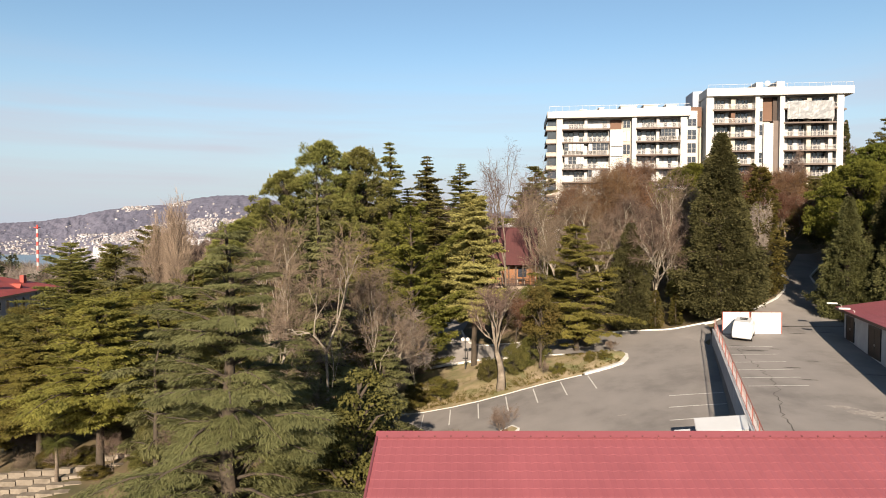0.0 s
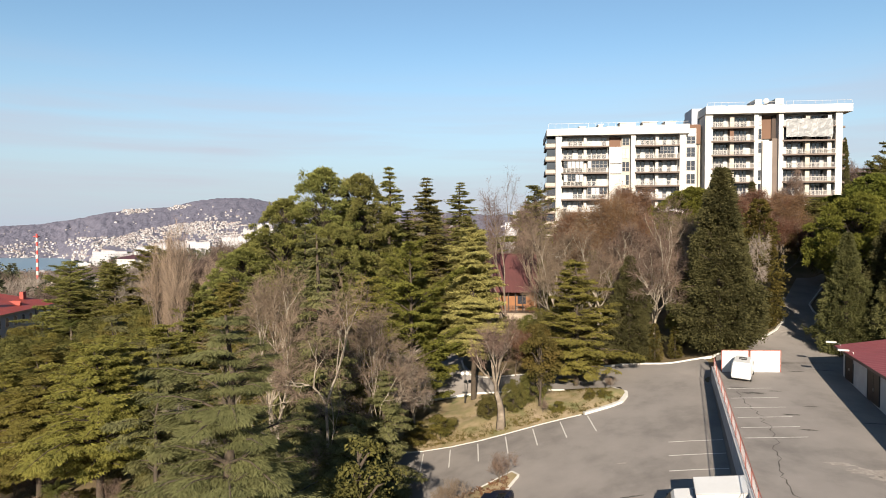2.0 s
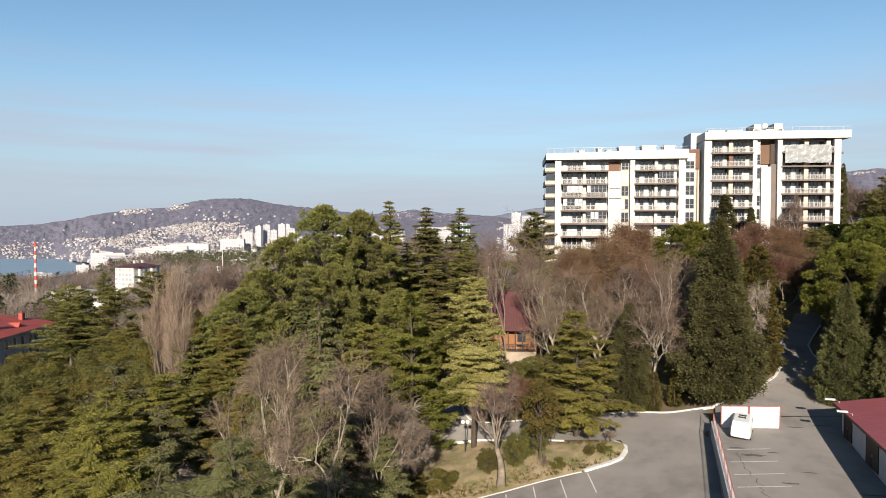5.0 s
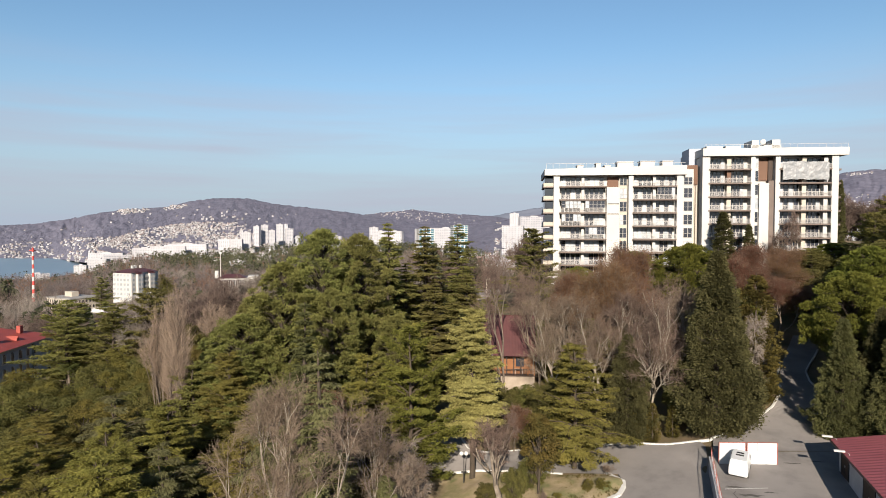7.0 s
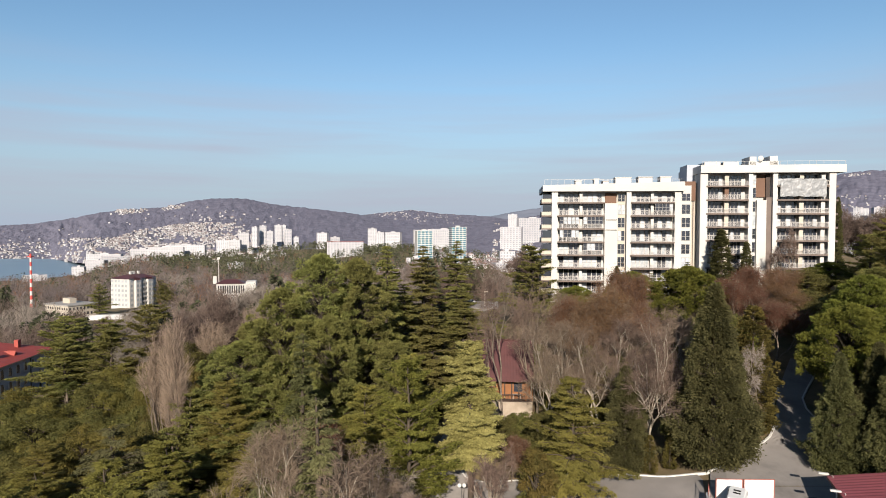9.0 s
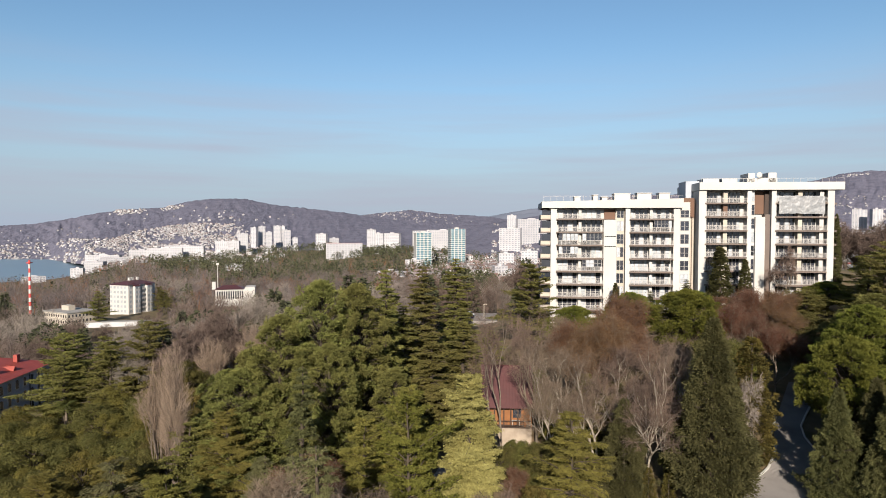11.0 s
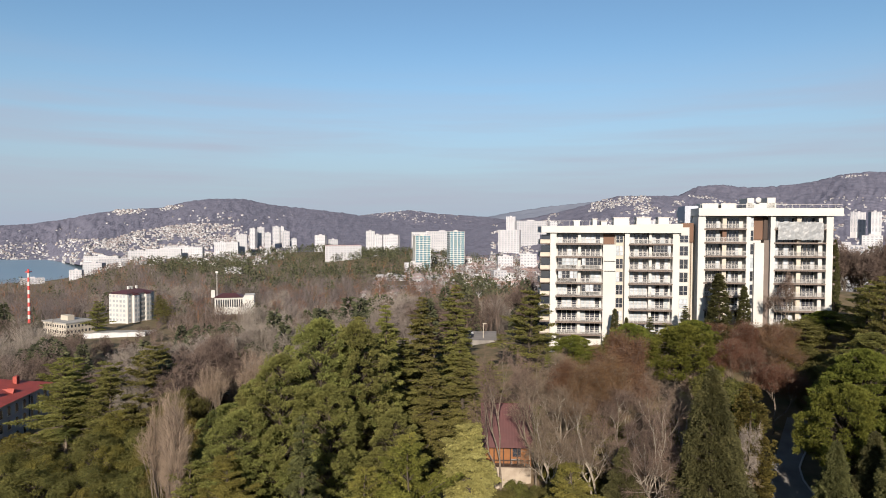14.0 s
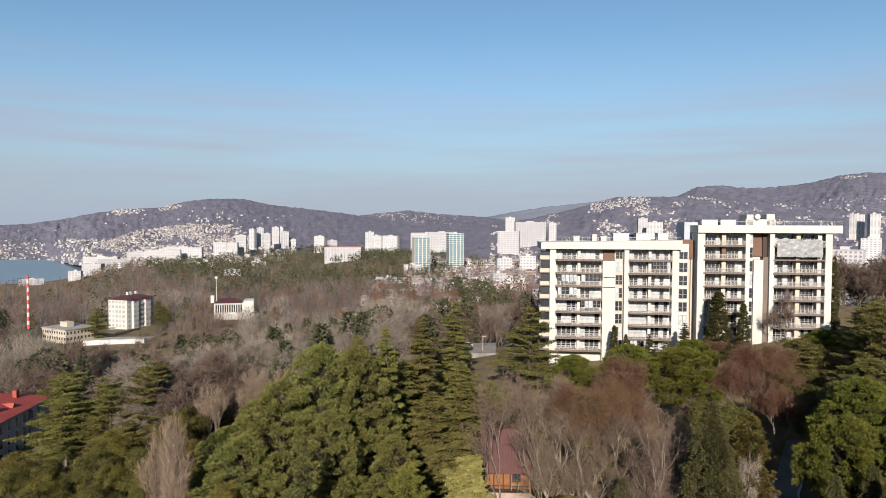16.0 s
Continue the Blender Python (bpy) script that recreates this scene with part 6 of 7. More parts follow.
def far_parking():
    """Paved corner with a post and parked cars beyond the firs."""
    vs = [(5, 176), (17, 176), (18.5, 192), (7, 192)]
    z = max(ground(x, y) for x, y in vs) + 0.3
    tagged(part("pavement_far", mesh("pavement_far", [(x, y, z) for x, y in vs] + [(x, y, z - 3) for x, y in vs], [(0, 1, 2, 3), (0, 4, 5, 1), (1, 5, 6, 2), (2, 6, 7, 3), (3, 7, 4, 0)]), M_ASPHALT), "small asphalt yard behind the fir trees", "parking lot", kind="structure")
    p = thing("lamp_post", pose(13.5, 180, z), "thin yellowish lamp post", "street lamp")
    part("post", tubes("post", [[((0, 0, 0), 0.12), ((0, 0, 4.2), 0.08)]]), M_CREAM, p)
    part("lamp_head", box(-0.2, 0.9, -0.15, 0.15, 4.1, 4.3), M_CREAM, p)
    saloon("parked_car", pose(8.5, 181, z, 0, 0, 70), M_DARKCAR, "dark car parked in the small yard")
    saloon("parked_car", pose(8.8, 185, z, 0, 0, 70), M_VAN, "white car parked in the small yard")


far_parking()
for x, y, paint, label in ((-79.6, 150, M_VAN, "white car parked in the shade of dark cedars"), (-78.6, 154.5, M_VAN, "white car parked in the shade of dark cedars")):
    saloon("parked_car", pose(x, y, ground(x, y) + 0.02, 0, 0, 12), paint, label)


def yard_wall():
    """Low white boundary wall with a pale yard behind it, below the hotel."""
    z = ground(-160, 312)
    w = thing("yard_wall", pose(-160, 309, z, 0, 0, 12), "low white wall round a pale yard", "wall")
    for i in range(7):
        part("wall_panel", box(-14 + 4 * i + 0.03, -10 + 4 * i - 0.03, 0, 0.35, -2.5, 2.2 + 0.15 * (i % 2), 0.04), M_WALLWHITE, w)
        part("coping", box(-14.1 + 4 * i + 0.03, -9.9 + 4 * i - 0.03, -0.08, 0.43, 2.36, 2.5, 0.03), M_CONCRETE, w)
    vs = [(-176, 309), (-146, 314), (-148, 330), (-178, 326)]
    h = max(ground(x, y) for x, y in vs) + 0.3
    tagged(part("pavement_yard", mesh("pavement_yard", [(x, y, h) for x, y in vs] + [(x, y, h - 3) for x, y in vs], [(0, 1, 2, 3), (0, 4, 5, 1), (1, 5, 6, 2), (2, 6, 7, 3), (3, 7, 4, 0)]), M_CONCRETE), "pale concrete yard below the hotel", "yard", kind="structure")


yard_wall()


# ---- woods beyond the park ----
def far_trees(name, spots, mat, label, evergreen, seed, n, fine=1.0):
    """Many far trees as one mesh: leafy tufts, or sprays of bare twigs."""
    g = np.random.default_rng(seed)
    out = []
    for x, y, h in spots:
        z = ground(x, y)
        d = math.hypot(x, y)
        k = max(1.0, d / 260)
        m = max(14, int(n / k ** 1.3))
        if evergreen:
            cone = g.random() < 0.55
            f = g.random(m)
            r = h * (0.24 * (1 - f) + 0.02 if cone else 0.3 * np.sqrt(np.maximum(0.02, 1 - (2 * f - 1) ** 2)))
            a = g.uniform(0, 2 * math.pi, m)
            P = np.stack([x + r * np.cos(a), y + r * np.sin(a), z + h * (0.08 + 0.9 * f)], 1)
            D = np.stack([np.cos(a), np.sin(a), g.uniform(-0.4, 0.7, m)], 1)
            out.append(blades(P, D + g.normal(0, 0.3, (m, 3)), g.normal(0, 0.6, (m, 3)) + np.array([0, -0.4, 0.7]), fine * h * g.uniform(0.08, 0.15, m) * k ** 0.4, fine * h * g.uniform(0.022, 0.04, m) * k ** 0.6))
        else:
            wide = g.uniform(0.26, 0.42)
            f = g.uniform(0.0, 1.0, m) ** 0.7
            a = g.uniform(0, 2 * math.pi, m)
            r = h * wide * np.sqrt(g.random(m)) * np.sin(np.pi * np.clip(0.12 + 0.8 * f, 0, 1))
            P = np.stack([x + 0.5 * r * np.cos(a), y + 0.5 * r * np.sin(a), z + h * (0.12 + 0.62 * f)], 1)
            D = np.stack([np.cos(a) * 0.7, np.sin(a) * 0.7, g.uniform(0.5, 1.6, m)], 1)
            out.append(blades(P, D, g.normal(size=(m, 3)), h * g.uniform(0.14, 0.34, m), (0.014 + 0.019 * k) * g.uniform(0.6, 1.5, m)))
            P = np.array([[x, y, z], [x, y, z + h * 0.1], [x, y, z]])
            D = np.array([[0.05, 0, 1], [0.25, 0.1, 1], [-0.06, 0.05, 1]])
            out.append(blades(P, D, np.tile([0.2, -1, 0.0], (3, 1)), np.array([0.7, 0.6, 0.75]) * h, np.array([0.14, 0.1, 0.14]) * k ** 0.5))
    ob = part(name, quads(name, np.concatenate(out)), mat)
    return tagged(ob, label, "woods", kind="stuff")


def clear_of(x, y):
    """Keeps the woods off buildings and open ground."""
    for cx, cy, r in ((55, 146, 36), (30, 150, 14), (82, 146, 22), (-187, 366, 24), (-215, 345, 24), (-122, 395, 24), (-113, 150, 26), (-115, 175, 14), (-98, 140, 10), (13, 182, 9), (10, 176, 6), (-170, 330, 16), (-190, 330, 22), (-176, 338, 22), (-196, 318, 16), (-118, 372, 18), (-128, 380, 18), (96, 160, 14), (-76, 146, 5), (9, 161, 8), (8, 152, 7), (-185, 300, 14), (-177, 286, 10), (-160, 318, 17), (-157, 300, 12), (-178, 312, 15), (-168, 300, 14), (-186, 338, 18), (12, 168, 9), (15, 172, 9), (13, 190, 12), (16, 158, 7), (11, 146, 6)):
        if (x - cx) ** 2 + (y - cy) ** 2 < r * r:
            return False
    return True


rw = random.Random(77)
WARM = leaf("far_rusty_twigs", (0.24, 0.13, 0.085), (0.16, 0.09, 0.06))
near_bare, near_green, mid_bare, mid_green, warm, edge = [], [], [], [], [], []
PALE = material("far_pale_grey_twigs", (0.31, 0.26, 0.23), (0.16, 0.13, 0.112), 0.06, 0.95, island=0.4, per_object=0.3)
pale, edge_pale = [], []
for i in range(7400):
    y = 128 + 470 * rw.random() ** 1.25 if i % 8 < 5 else rw.uniform(560, 1500)
    b = rw.uniform(-0.78, 0.78)
    x = b * y
    if y < 142 and -52 < x < 92:
        continue
    if y < 165 and x > 20 or not clear_of(x, y):
        continue
    if y > 900 and b > 0.05 and rw.random() < 0.6 or b < -0.6 and y > 1150:
        continue
    patch = noise.noise(Vector((x * 0.012, y * 0.008, 4))) + 0.25 * noise.noise(Vector((x * 0.05, y * 0.04, 1)))
    h = rw.uniform(11, 18) + (2 if y > 560 else 0)
    ride = -0.57 < b < -0.42 and 170 < y < 372
    if ride:
        h = rw.uniform(5, 8)
    green = not ride and patch > 0.5
    if -0.46 < b < 0.02 and 760 < y < 1500 and patch > -0.15:
        green, h = True, h + 2
    if 0.1 > b > -0.3 and 480 < y < 760 and patch > 0.2 and rw.random() < 0.6:
        green = True
    if rw.random() < 0.05 and not ride:
        green = not green
    if y < 170 and b < -0.52:
        continue
    light = noise.noise(Vector((x * 0.02, y * 0.012, 9))) + 0.35 * (-0.32 < b < -0.02 and y < 420) > 0.22
    if y < 225 and not green:
        (edge_pale if light else edge).append((x, y, h, h * 0.36))
    elif y < 330:
        (near_green if green else pale if light else near_bare).append((x, y, h + (2 if green else 0)))
    else:
        (mid_green if green else pale if light and y < 520 else (warm if rw.random() < (0.4 if b > -0.1 else 0.15) else mid_bare)).append((x, y, h))
EW = bare("woodland_tree", 65, 13, 4.6, "leafless brown tree at the edge of the bare woods", M_BARK, M_WOODTWIG, forks=4, twigs=8, spread=0.6, fork_at=0.26, upright=0.25, twig_w=0.026, twig_l=0.09)
EP = bare("woodland_tree", 66, 13, 4.6, "leafless pale grey tree at the edge of the bare woods", M_PALEBARK, PALE, forks=4, twigs=8, spread=0.5, fork_at=0.26, upright=0.35, twig_w=0.026, twig_l=0.09)
edge.sort(key=lambda e: e[1])
edge_pale.sort(key=lambda e: e[1])
plant(EW, 13, 4.6, edge[:150])
plant(EP, 13, 4.6, edge_pale[:110])
near_bare += [e[:3] for e in edge[150:]]
pale += [e[:3] for e in edge_pale[110:]]
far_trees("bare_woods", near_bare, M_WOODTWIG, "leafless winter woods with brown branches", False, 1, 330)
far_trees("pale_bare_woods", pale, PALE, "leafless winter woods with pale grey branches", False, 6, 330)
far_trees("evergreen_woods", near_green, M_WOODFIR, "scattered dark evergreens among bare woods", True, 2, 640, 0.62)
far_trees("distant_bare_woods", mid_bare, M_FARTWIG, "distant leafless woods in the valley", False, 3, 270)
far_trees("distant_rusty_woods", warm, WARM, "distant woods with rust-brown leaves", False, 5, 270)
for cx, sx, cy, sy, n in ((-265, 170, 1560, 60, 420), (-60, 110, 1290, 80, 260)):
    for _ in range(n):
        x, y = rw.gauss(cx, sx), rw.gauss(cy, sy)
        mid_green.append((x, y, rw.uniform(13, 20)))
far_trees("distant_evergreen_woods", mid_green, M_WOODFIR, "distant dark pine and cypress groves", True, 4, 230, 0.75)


# ---- town ----
PANES = {}


def block(name, x, y, z, w, d, h, turn, wall, label, cols, floors, pane=None, roof=None, ww=0.55, wh=0.5, cat="apartment block", sides=True, flat_roof=True, side=0):
    """A far block of flats: walls, cornice, roof, and a window in each bay of the faces that are seen."""
    b = thing(name, pose(x, y, z, 0, 0, turn), label, cat)
    part("wall", box(-w / 2, w / 2, 0, d, -26, h), wall, b)
    part("roof", box(-w / 2 - 0.4, w / 2 + 0.4, -0.4, d + 0.4, h, h + 0.5), roof or wall, b)
    if flat_roof:
        part("lift_house", box(-w * 0.12, w * 0.12, d * 0.4, d * 0.7, h + 0.5, h + 3.0), wall, b)
    pane = pane or M_GLASS
    cw, fh = w / cols, h / floors
    key = (pane.name, round(cw, 1), round(fh, 1))
    if key not in PANES:
        me = boxes_mesh("window", [(-cw * ww / 2, cw * ww / 2, -0.12, 0.05, fh * 0.25, fh * (0.25 + wh))])
        me.materials.append(pane)
        PANES[key] = me
    below = max(0, min(6, int((z - ground(x, y)) / fh)))
    for i in range(cols):
        for j in range(-below, floors):
            part("window", PANES[key], None, b, at=Matrix.Translation((-w / 2 + cw * (i + 0.5), 0, fh * j)))
    if sides:
        n = max(1, int(d / cw))
        sx = side or (1 if x < 0 else -1)
        for i in range(n):
            for j in range(floors):
                part("window", PANES[key], None, b, at=pose(sx * w / 2, d * (i + 0.5) / n, fh * j, 0, 0, 90 * sx))
    return b


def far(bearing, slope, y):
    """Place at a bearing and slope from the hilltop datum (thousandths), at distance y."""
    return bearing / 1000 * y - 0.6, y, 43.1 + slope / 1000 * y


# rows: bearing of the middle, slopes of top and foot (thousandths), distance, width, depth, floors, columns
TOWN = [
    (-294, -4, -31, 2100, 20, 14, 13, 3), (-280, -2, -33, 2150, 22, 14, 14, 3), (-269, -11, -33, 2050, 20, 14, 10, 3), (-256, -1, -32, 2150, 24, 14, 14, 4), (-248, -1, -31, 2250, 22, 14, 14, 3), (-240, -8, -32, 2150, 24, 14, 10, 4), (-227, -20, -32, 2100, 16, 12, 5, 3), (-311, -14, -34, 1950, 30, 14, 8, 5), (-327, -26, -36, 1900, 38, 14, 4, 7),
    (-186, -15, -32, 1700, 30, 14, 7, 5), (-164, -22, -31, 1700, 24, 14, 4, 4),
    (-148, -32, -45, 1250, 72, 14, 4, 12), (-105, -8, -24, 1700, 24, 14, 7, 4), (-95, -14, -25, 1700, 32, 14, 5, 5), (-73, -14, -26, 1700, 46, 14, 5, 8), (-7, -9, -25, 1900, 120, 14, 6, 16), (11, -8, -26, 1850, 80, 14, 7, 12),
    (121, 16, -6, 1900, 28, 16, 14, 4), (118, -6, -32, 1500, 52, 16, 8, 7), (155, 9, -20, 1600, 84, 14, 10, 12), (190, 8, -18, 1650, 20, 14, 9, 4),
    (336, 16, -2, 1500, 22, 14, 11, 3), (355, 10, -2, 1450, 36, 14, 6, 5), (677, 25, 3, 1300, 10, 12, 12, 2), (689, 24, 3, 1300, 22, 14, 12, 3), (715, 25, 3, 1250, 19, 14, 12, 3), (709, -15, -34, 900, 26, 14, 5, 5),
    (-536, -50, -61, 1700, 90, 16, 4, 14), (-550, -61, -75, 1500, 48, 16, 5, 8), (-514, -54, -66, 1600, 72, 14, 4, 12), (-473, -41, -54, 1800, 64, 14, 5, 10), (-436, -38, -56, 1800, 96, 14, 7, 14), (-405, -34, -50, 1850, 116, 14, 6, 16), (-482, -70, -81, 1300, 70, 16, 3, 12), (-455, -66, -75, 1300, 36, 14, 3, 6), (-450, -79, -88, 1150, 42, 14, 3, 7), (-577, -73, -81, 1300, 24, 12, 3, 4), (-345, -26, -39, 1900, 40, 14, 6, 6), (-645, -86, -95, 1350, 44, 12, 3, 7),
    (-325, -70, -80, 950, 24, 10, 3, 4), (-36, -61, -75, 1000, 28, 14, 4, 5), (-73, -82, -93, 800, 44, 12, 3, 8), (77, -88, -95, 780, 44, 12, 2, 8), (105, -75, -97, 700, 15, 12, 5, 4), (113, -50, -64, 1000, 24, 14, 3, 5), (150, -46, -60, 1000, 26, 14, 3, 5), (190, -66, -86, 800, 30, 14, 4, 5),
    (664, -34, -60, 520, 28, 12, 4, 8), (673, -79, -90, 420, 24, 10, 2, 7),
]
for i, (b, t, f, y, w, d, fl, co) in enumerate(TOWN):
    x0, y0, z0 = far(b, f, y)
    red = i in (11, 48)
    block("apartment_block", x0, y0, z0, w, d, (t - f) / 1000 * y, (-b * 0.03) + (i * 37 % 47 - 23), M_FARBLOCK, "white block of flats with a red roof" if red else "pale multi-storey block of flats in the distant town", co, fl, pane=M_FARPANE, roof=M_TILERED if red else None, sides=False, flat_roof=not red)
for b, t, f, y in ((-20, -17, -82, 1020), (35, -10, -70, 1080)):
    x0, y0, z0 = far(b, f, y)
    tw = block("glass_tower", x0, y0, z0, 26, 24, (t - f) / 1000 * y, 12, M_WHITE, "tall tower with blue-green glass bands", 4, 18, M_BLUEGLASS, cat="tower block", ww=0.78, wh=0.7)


def hotel():
    """White eight-storey hotel with bays and a dark red hipped roof."""
    x, y = -178.5, 360
    b = thing("hotel_block", pose(x, y, -22.2, 0, 0, 70), "white eight-storey hotel with bay windows and a dark red roof", "hotel")
    part("wall", box(0, 20, 0, 14, -9, 22.5), M_WHITE, b)
    for k in (3.2, 12.2):
        part("bay", box(k, k + 4.2, -1.6, 0, -3, 21.6, 0.3), M_WHITE, b)
    pane = boxes_mesh("window", [(-0.75, 0.75, -0.1, 0.02, 0.8, 2.3)])
    pane.materials.append(M_PALEPANE)
    slab = boxes_mesh("balcony", [(-1.3, 1.3, -1.2, 0, -0.15, 0), (-1.3, 1.3, -1.2, -1.15, 0, 0.95)])
    slab.materials.append(M_RAIL)
    for j in range(8):
        for k in (1.6, 10.0, 18.5):
            part("window", pane, None, b, at=Matrix.Translation((k, 0, 0.2 + 2.75 * j)))
        for k in (4.3, 6.3, 13.3, 15.3):
            part("window", pane, None, b, at=Matrix.Translation((k, -1.6, 0.2 + 2.75 * j)) @ Matrix.Diagonal((0.9, 1, 1, 1)))
        part("balcony", slab, None, b, at=Matrix.Translation((10.0, 0, 0.2 + 2.75 * j)))
        for k in range(5):
            part("window", pane, None, b, at=pose(0, 13 - 2.6 * k, 0.2 + 2.75 * j, 0, 0, -90))
    rf = [(-0.8, -0.8, 22.5), (20.8, -0.8, 22.5), (20.8, 14.8, 22.5), (-0.8, 14.8, 22.5), (6, 7, 24.6), (14, 7, 24.6)]
    part("roof", mesh("roof", rf, [(0, 1, 5, 4), (1, 2, 5), (2, 3, 4, 5), (3, 0, 4), (0, 3, 2, 1)]), M_DARKRED, b)
    for k in (5.3, 14.3):
        part("bay_roof", mesh("bay_roof", [(k - 2.4, -1.9, 21.6), (k + 2.4, -1.9, 21.6), (k + 2.4, 2, 22.9), (k - 2.4, 2, 22.9), (k, 1.5, 23.6)], [(0, 1, 4), (1, 2, 4), (3, 0, 4)]), M_DARKRED, b)
    for k in (7, 9, 13):
        part("chimney", box(k, k + 1.2, 6.5, 7.7, 23.8, 26.2), M_WHITE, b)


hotel()
lw = block("low_block", -184, 322, -21.6, 15, 20, 11.5, 62, M_CREAM, "cream four-storey block with a flat grey roof", 8, 4, roof=M_CONCRETE, ww=0.4, wh=0.45, side=-1)


def brown_hall():
    b = thing("brown_roofed_hall", pose(-140.5, 394, -12.5, 0, 0, 14) @ Matrix.Scale(0.86, 4), "white hall with a dark brown hipped roof", "hall")
    part("wall", box(0, 27, 0, 16, -8, 8), M_WHITE, b)
    part("roof", mesh("roof", [(-0.8, -0.8, 8), (20, -0.8, 8), (20, 16.8, 8), (-0.8, 16.8, 8), (5, 8, 10.6), (14, 8, 10.6)], [(0, 1, 5, 4), (1, 2, 5), (2, 3, 4, 5), (3, 0, 4), (0, 3, 2, 1)]), M_DARKRED, b)
    part("annex", box(21, 28, -0.5, 14, -8, 9.4), M_WHITE, b)
    for k in range(12):
        part("buttress", box(0.6 + 1.6 * k, 0.9 + 1.6 * k, -0.5, 0, -6, 7.8), M_WHITE, b)
        part("window", box(1.1 + 1.6 * k, 2.0 + 1.6 * k, -0.06, 0.02, 1, 6.6), M_GLASS, b)
    part("mast", tubes("mast", [[((1.5, 3, 8), 0.3), ((1.5, 3, 27), 0.18)]]), M_RAIL, b)
    part("mast_head", box(0.6, 2.4, 2.1, 3.9, 26, 27.5), M_WHITE, b)
    part("turret", box(-2.5, 0, 2, 5, 8, 13.5), M_WHITE, b)


brown_hall()


def mast():
    m = thing("striped_mast", pose(-232.5, 356, -16), "slender red and white striped signal mast", "mast")
    n = 13
    for i in range(n):
        z0, z1 = 31.0 * i / n, 31.0 * (i + 1) / n
        part("mast_section", tubes("mast_section", [[((0, 0, z0), 0.75 - 0.02 * i), ((0, 0, z1), 0.75 - 0.02 * (i + 1))]], 8), M_MASTRED if i % 2 == 0 else M_WHITE, m)
    part("platform", box(-1.2, 1.2, -1.2, 1.2, 29.2, 29.7), M_MASTRED, m)


mast()


def red_villa():
    """Grand plaster house with a bright red roof at the park's edge; local x along the lit eaves."""
    b = thing("red_roofed_villa", pose(-103.5, 165.5, -13.4, 0, 0, -85), "grey-blue plaster villa with a bright red metal roof", "villa")
    L, D, H = 46, 18, 11.0
    part("wall", box(0, L, -D, 0, -4, H), M_BLUEWALL, b)
    part("cornice", box(-0.5, L + 0.5, -D - 0.5, 0.5, H - 0.5, H, 0.08), M_WHITE, b)
    part("roof", mesh("roof", [(-0.9, 0.9, H), (L + 0.9, 0.9, H), (L + 0.9, -D - 0.9, H), (-0.9, -D - 0.9, H), (8, -D / 2, H + 3.3), (L - 8, -D / 2, H + 3.3)], [(0, 4, 5, 1), (1, 5, 2), (2, 5, 4, 3), (3, 4, 0), (0, 1, 2, 3)]), M_TILERED, b)
    win = boxes_mesh("window", [(-0.6, 0.6, 0, 0.08, 0, 1.7), (-0.45, 0.45, 0, 0.08, 1.7, 1.95), (-0.28, 0.28, 0, 0.08, 1.95, 2.1)])
    win.materials.append(M_GLASS)
    frame_me = boxes_mesh("window_frame", [(-0.8, -0.6, 0, 0.14, -0.1, 1.9), (0.6, 0.8, 0, 0.14, -0.1, 1.9), (-0.9, 0.9, 0, 0.2, -0.3, -0.1)])
    frame_me.materials.append(M_WHITE)
    for j in range(3):
        for k in range(14):
            w = part("window", win, None, b, at=Matrix.Translation((2 + 3.2 * k, 0, 1.0 + 3.4 * j)))
            part("window_frame", frame_me, None, w)
        for k in range(5):
            part("window", win, None, b, at=pose(0, -2.5 - 3.6 * k, 1.0 + 3.4 * j, 0, 0, 90))
    for x, y in ((6, -5), (14, -8), (20, -4), (10, -13), (26, -10)):
        part("chimney", box(x, x + 1.3, y, y + 1.0, H + 0.5, H + 3.6, 0.05), M_TILERED, b)
    for x in (12, 24):
        part("roof_hatch", mesh("roof_hatch", [(x, -1.5, H + 0.6), (x + 1.6, -1.5, H + 0.6), (x + 1.6, -4, H + 2.0), (x, -4, H + 2.0), (x + 0.8, -1.5, H + 1.9)], [(0, 1, 4), (1, 2, 4), (3, 0, 4)]), M_TILERED, b)
    part("drain_pipe", tubes("drain_pipe", [[((9.5, 0.15, 0), 0.12), ((9.5, 0.15, H), 0.12)]]), M_STEEL, b)


red_villa()


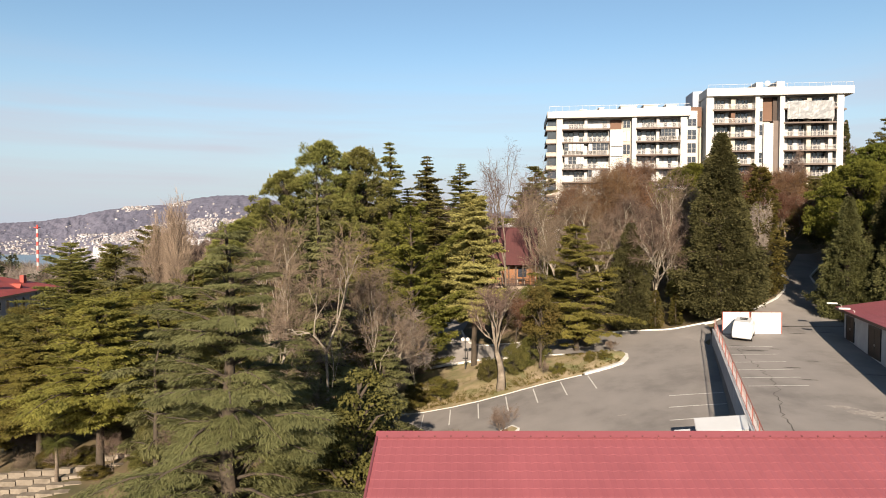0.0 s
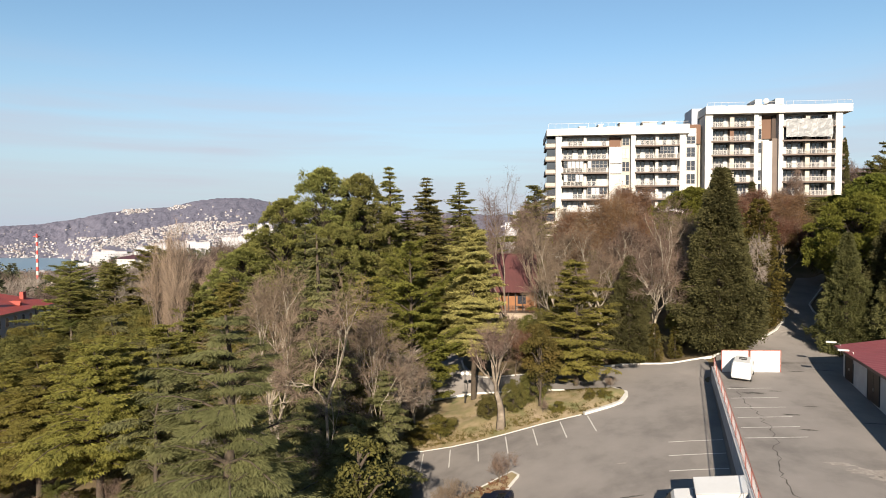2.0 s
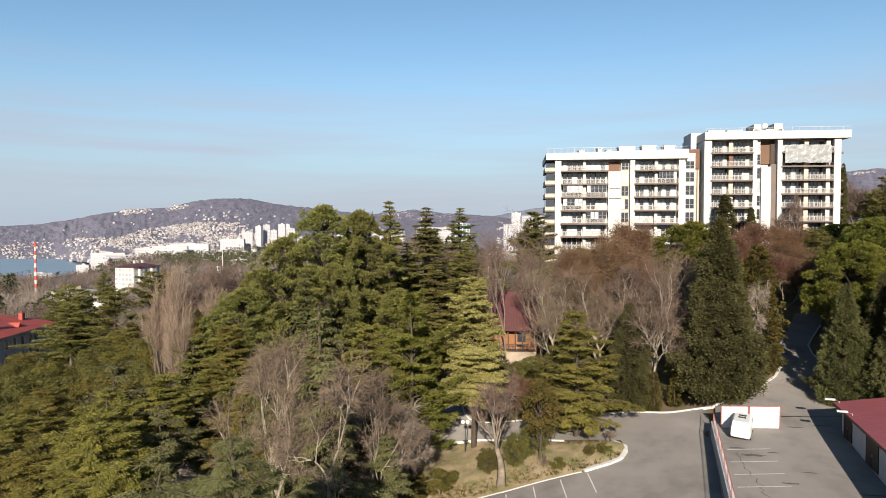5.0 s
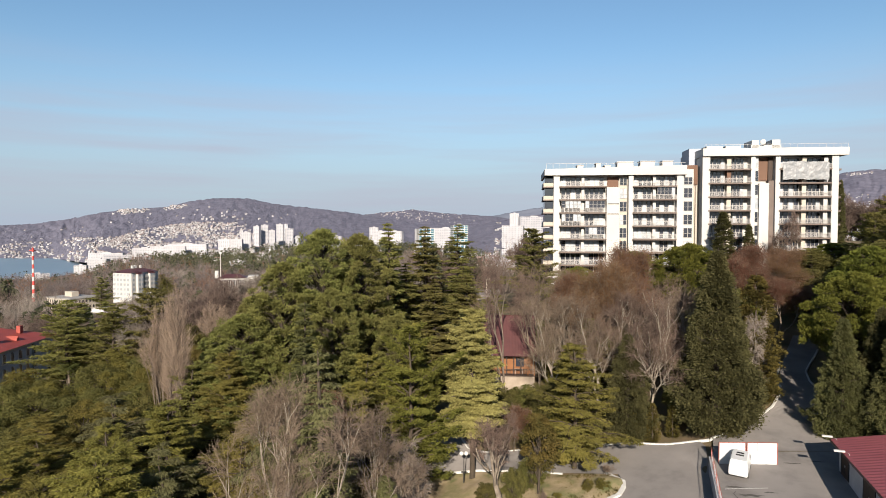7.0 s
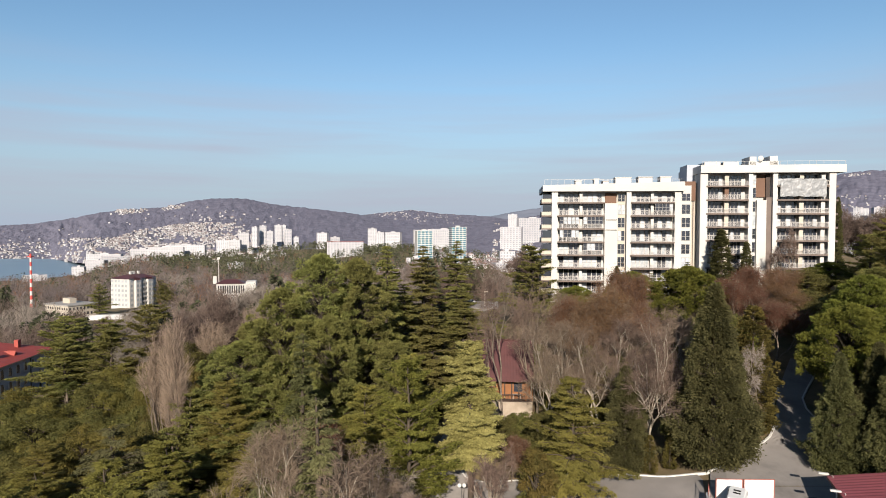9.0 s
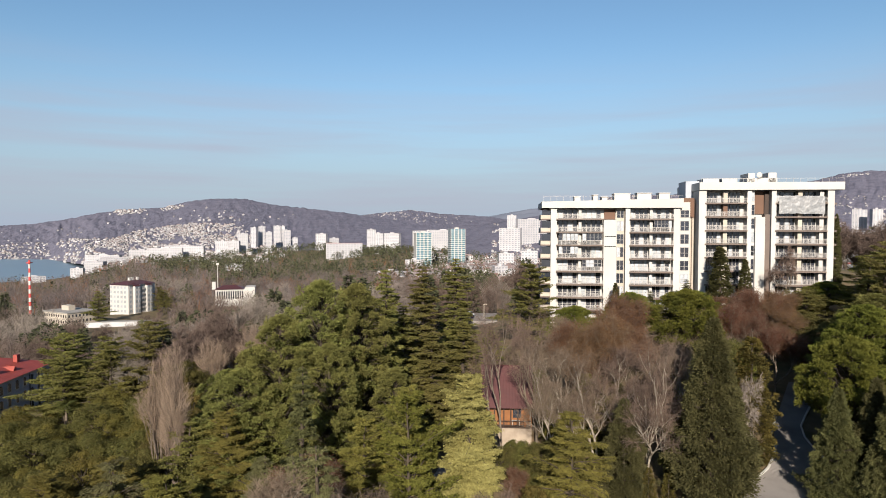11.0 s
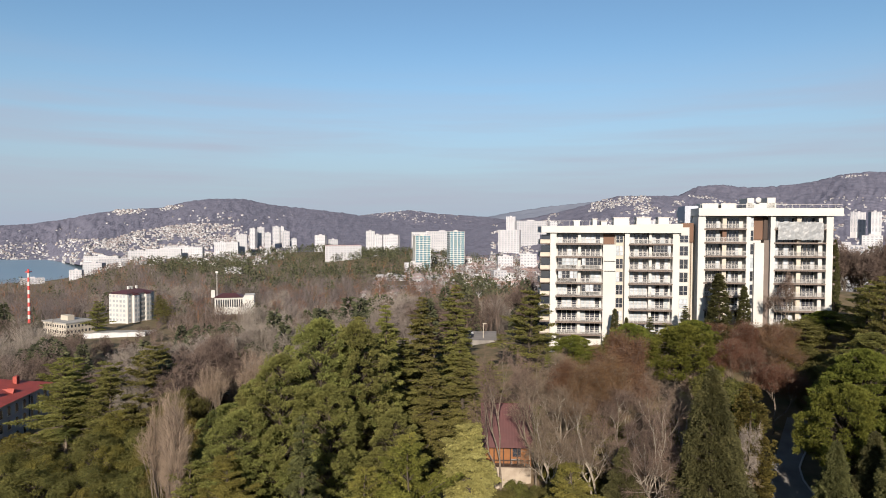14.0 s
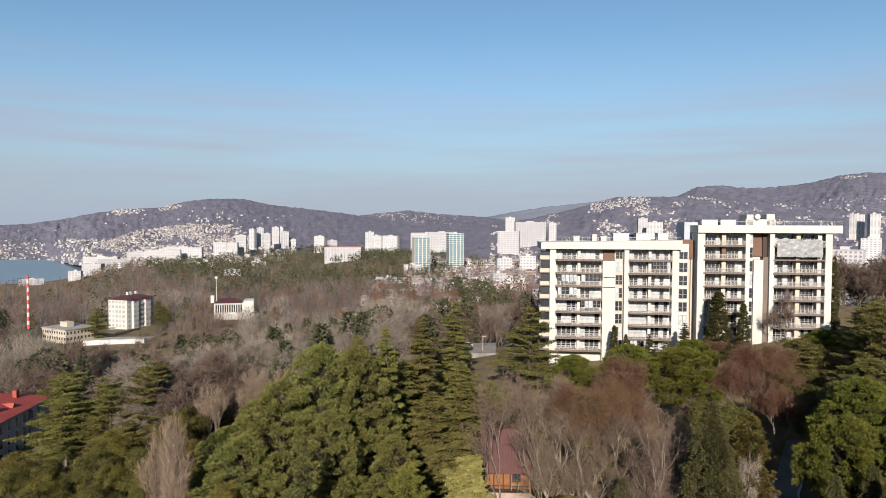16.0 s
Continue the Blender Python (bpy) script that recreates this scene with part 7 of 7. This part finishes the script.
def houses(name, spots, label, seed, size):
    """Small far houses with pitched or flat roofs, walls and roofs in two meshes."""
    g = random.Random(seed)
    wv, wf, rv, rf, pv = [], [], [], [], []
    for x, y, z in spots:
        w, d, h = g.uniform(0.7, 1.5) * size, g.uniform(0.6, 1.0) * size, g.uniform(0.45, 1.25) * size * 0.75
        a = g.uniform(-0.6, 0.6)
        ca, sa = math.cos(a), math.sin(a)

        def put(u, v, q):
            return (x + u * ca - v * sa, y + u * sa + v * ca, z + q)
        k = len(wv)
        wv += [put(sx * w / 2, sy * d / 2, q) for q in (-5, h) for sx, sy in ((-1, -1), (1, -1), (1, 1), (-1, 1))]
        wf += [[k + i for i in f] for f in ((0, 1, 5, 4), (1, 2, 6, 5), (2, 3, 7, 6), (3, 0, 4, 7), (4, 5, 6, 7))]
        for i in range(max(2, int(w / 5))):
            for j in range(max(1, int(h / 4))):
                n = max(2, int(w / 5))
                u, q = -w / 2 + w * (i + 0.5) / n, h * (j + 0.25) / max(1, int(h / 4))
                pv.append([put(u - w / n * 0.22, -d / 2 - 0.12, q), put(u + w / n * 0.22, -d / 2 - 0.12, q), put(u + w / n * 0.22, -d / 2 - 0.12, q + 1.9), put(u - w / n * 0.22, -d / 2 - 0.12, q + 1.9)])
        if g.random() < 0.62:
            k = len(rv)
            o, r = 0.06 * size, g.uniform(0.18, 0.34) * size
            rv += [put(-w / 2 - o, -d / 2 - o, h), put(w / 2 + o, -d / 2 - o, h), put(w / 2 + o, d / 2 + o, h), put(-w / 2 - o, d / 2 + o, h), put(-w / 4, 0, h + r), put(w / 4, 0, h + r)]
            rf += [[k + i for i in f] for f in ((0, 1, 5, 4), (1, 2, 5), (2, 3, 4, 5), (3, 0, 4))]
    town = part(name, mesh(name, wv, wf), M_HOUSE)
    tagged(town, label, "houses", kind="stuff")
    tagged(part("roofs", mesh("roofs", rv, rf), M_HOUSEROOF, town), kind="stuff")
    tagged(part("windows", quads("windows", np.array(pv)), M_GLASS, town), kind="stuff")


rt = random.Random(5)
spots = []
for i in range(26000):
    a, s = rt.uniform(-800, -230), rt.random() * 0.75
    x, y, z = hill_height(HILL_A, a, s)
    e = (z - 43) / y * 1000
    top = np.interp(a, (-560, -482, -395, -328, -290, -250), (-38, -9, 3, 3, -12, -40))
    dens = 0.95 if a > -560 and e < top else 0.2 if e < np.interp(a, (-800, -560), (-42, -20)) else 0.006
    dens *= 0.55 + 1.2 * noise.noise(Vector((a * 0.03, e * 0.06, 2))) + 0.7 * noise.noise(Vector((a * 0.1, e * 0.2, 5)))
    if e > -64 and rt.random() < 0.8 * dens:
        spots.append((x, y, z))
houses("hillside_houses", spots, "dense white houses climbing the coastal hill", 1, 6.2)
spots = [hill_height(HILL_A, a, s) for a, s in [(rt.gauss(-495, 13), rt.uniform(0.80, 0.97)) for _ in range(110)] + [(rt.gauss(-424, 9), rt.uniform(0.86, 0.97)) for _ in range(44)] + [(rt.gauss(-330, 30), rt.uniform(0.45, 0.6)) for _ in range(20)]]
houses("hilltop_houses", spots, "white buildings along the hill's crest", 6, 8)
spots = []
for i in range(6500):
    a, s = rt.uniform(90, 760), rt.random() ** 1.2
    if 1.2 * noise.noise(Vector((a * 0.02, s * 7, 7))) + 0.35 * (s < 0.35) + 0.5 * math.exp(-((a - 300) / 50) ** 2 - ((s - 0.85) / 0.25) ** 2) > rt.uniform(0.05, 0.75):
        spots.append(hill_height(HILL_D, a, s * 0.97))
houses("town_hill_houses", spots, "white houses scattered over the town hill", 2, 5.2)
spots = [hill_height(HILL_E, rt.gauss(640, 70), rt.uniform(0.15, 0.5)) for _ in range(150)] + [hill_height(HILL_E, rt.gauss(675, 14), rt.uniform(0.9, 0.94)) for _ in range(26)] + [hill_height(HILL_B, rt.gauss(-60, 45), rt.uniform(0.55, 1.0)) for _ in range(150)]
houses("far_hill_houses", spots, "far white houses on the inland hills", 3, 5.5)
spots = []
for i in range(900):
    y = rt.uniform(700, 1900)
    b = rt.uniform(-0.1, 0.8) if y < 1300 else rt.uniform(-0.55, 0.3)
    if noise.noise(Vector((b * 9, y * 0.006, 3))) > rt.uniform(-0.25, 0.3):
        spots.append((b * y, y, ground(b * y, y)))
for i in range(900):
    y = rt.uniform(640, 1800)
    b = rt.uniform(-0.04, 0.22) if i % 3 else rt.uniform(0.6, 0.76)
    if noise.noise(Vector((b * 14, y * 0.008, 6))) > rt.uniform(-0.5, 0.25):
        spots.append((b * y, y, ground(b * y, y)))
houses("valley_houses", spots, "white houses and villas on the valley floor", 4, 10)
spots = [(b * y, y, ground(b * y, y)) for b, y in [(rt.uniform(-0.16, 0.2), rt.uniform(420, 640)) for _ in range(26)] + [(rt.uniform(0.6, 0.8), rt.uniform(200, 420)) for _ in range(24)]]
houses("park_edge_houses", spots, "small villas among the trees", 9, 9)
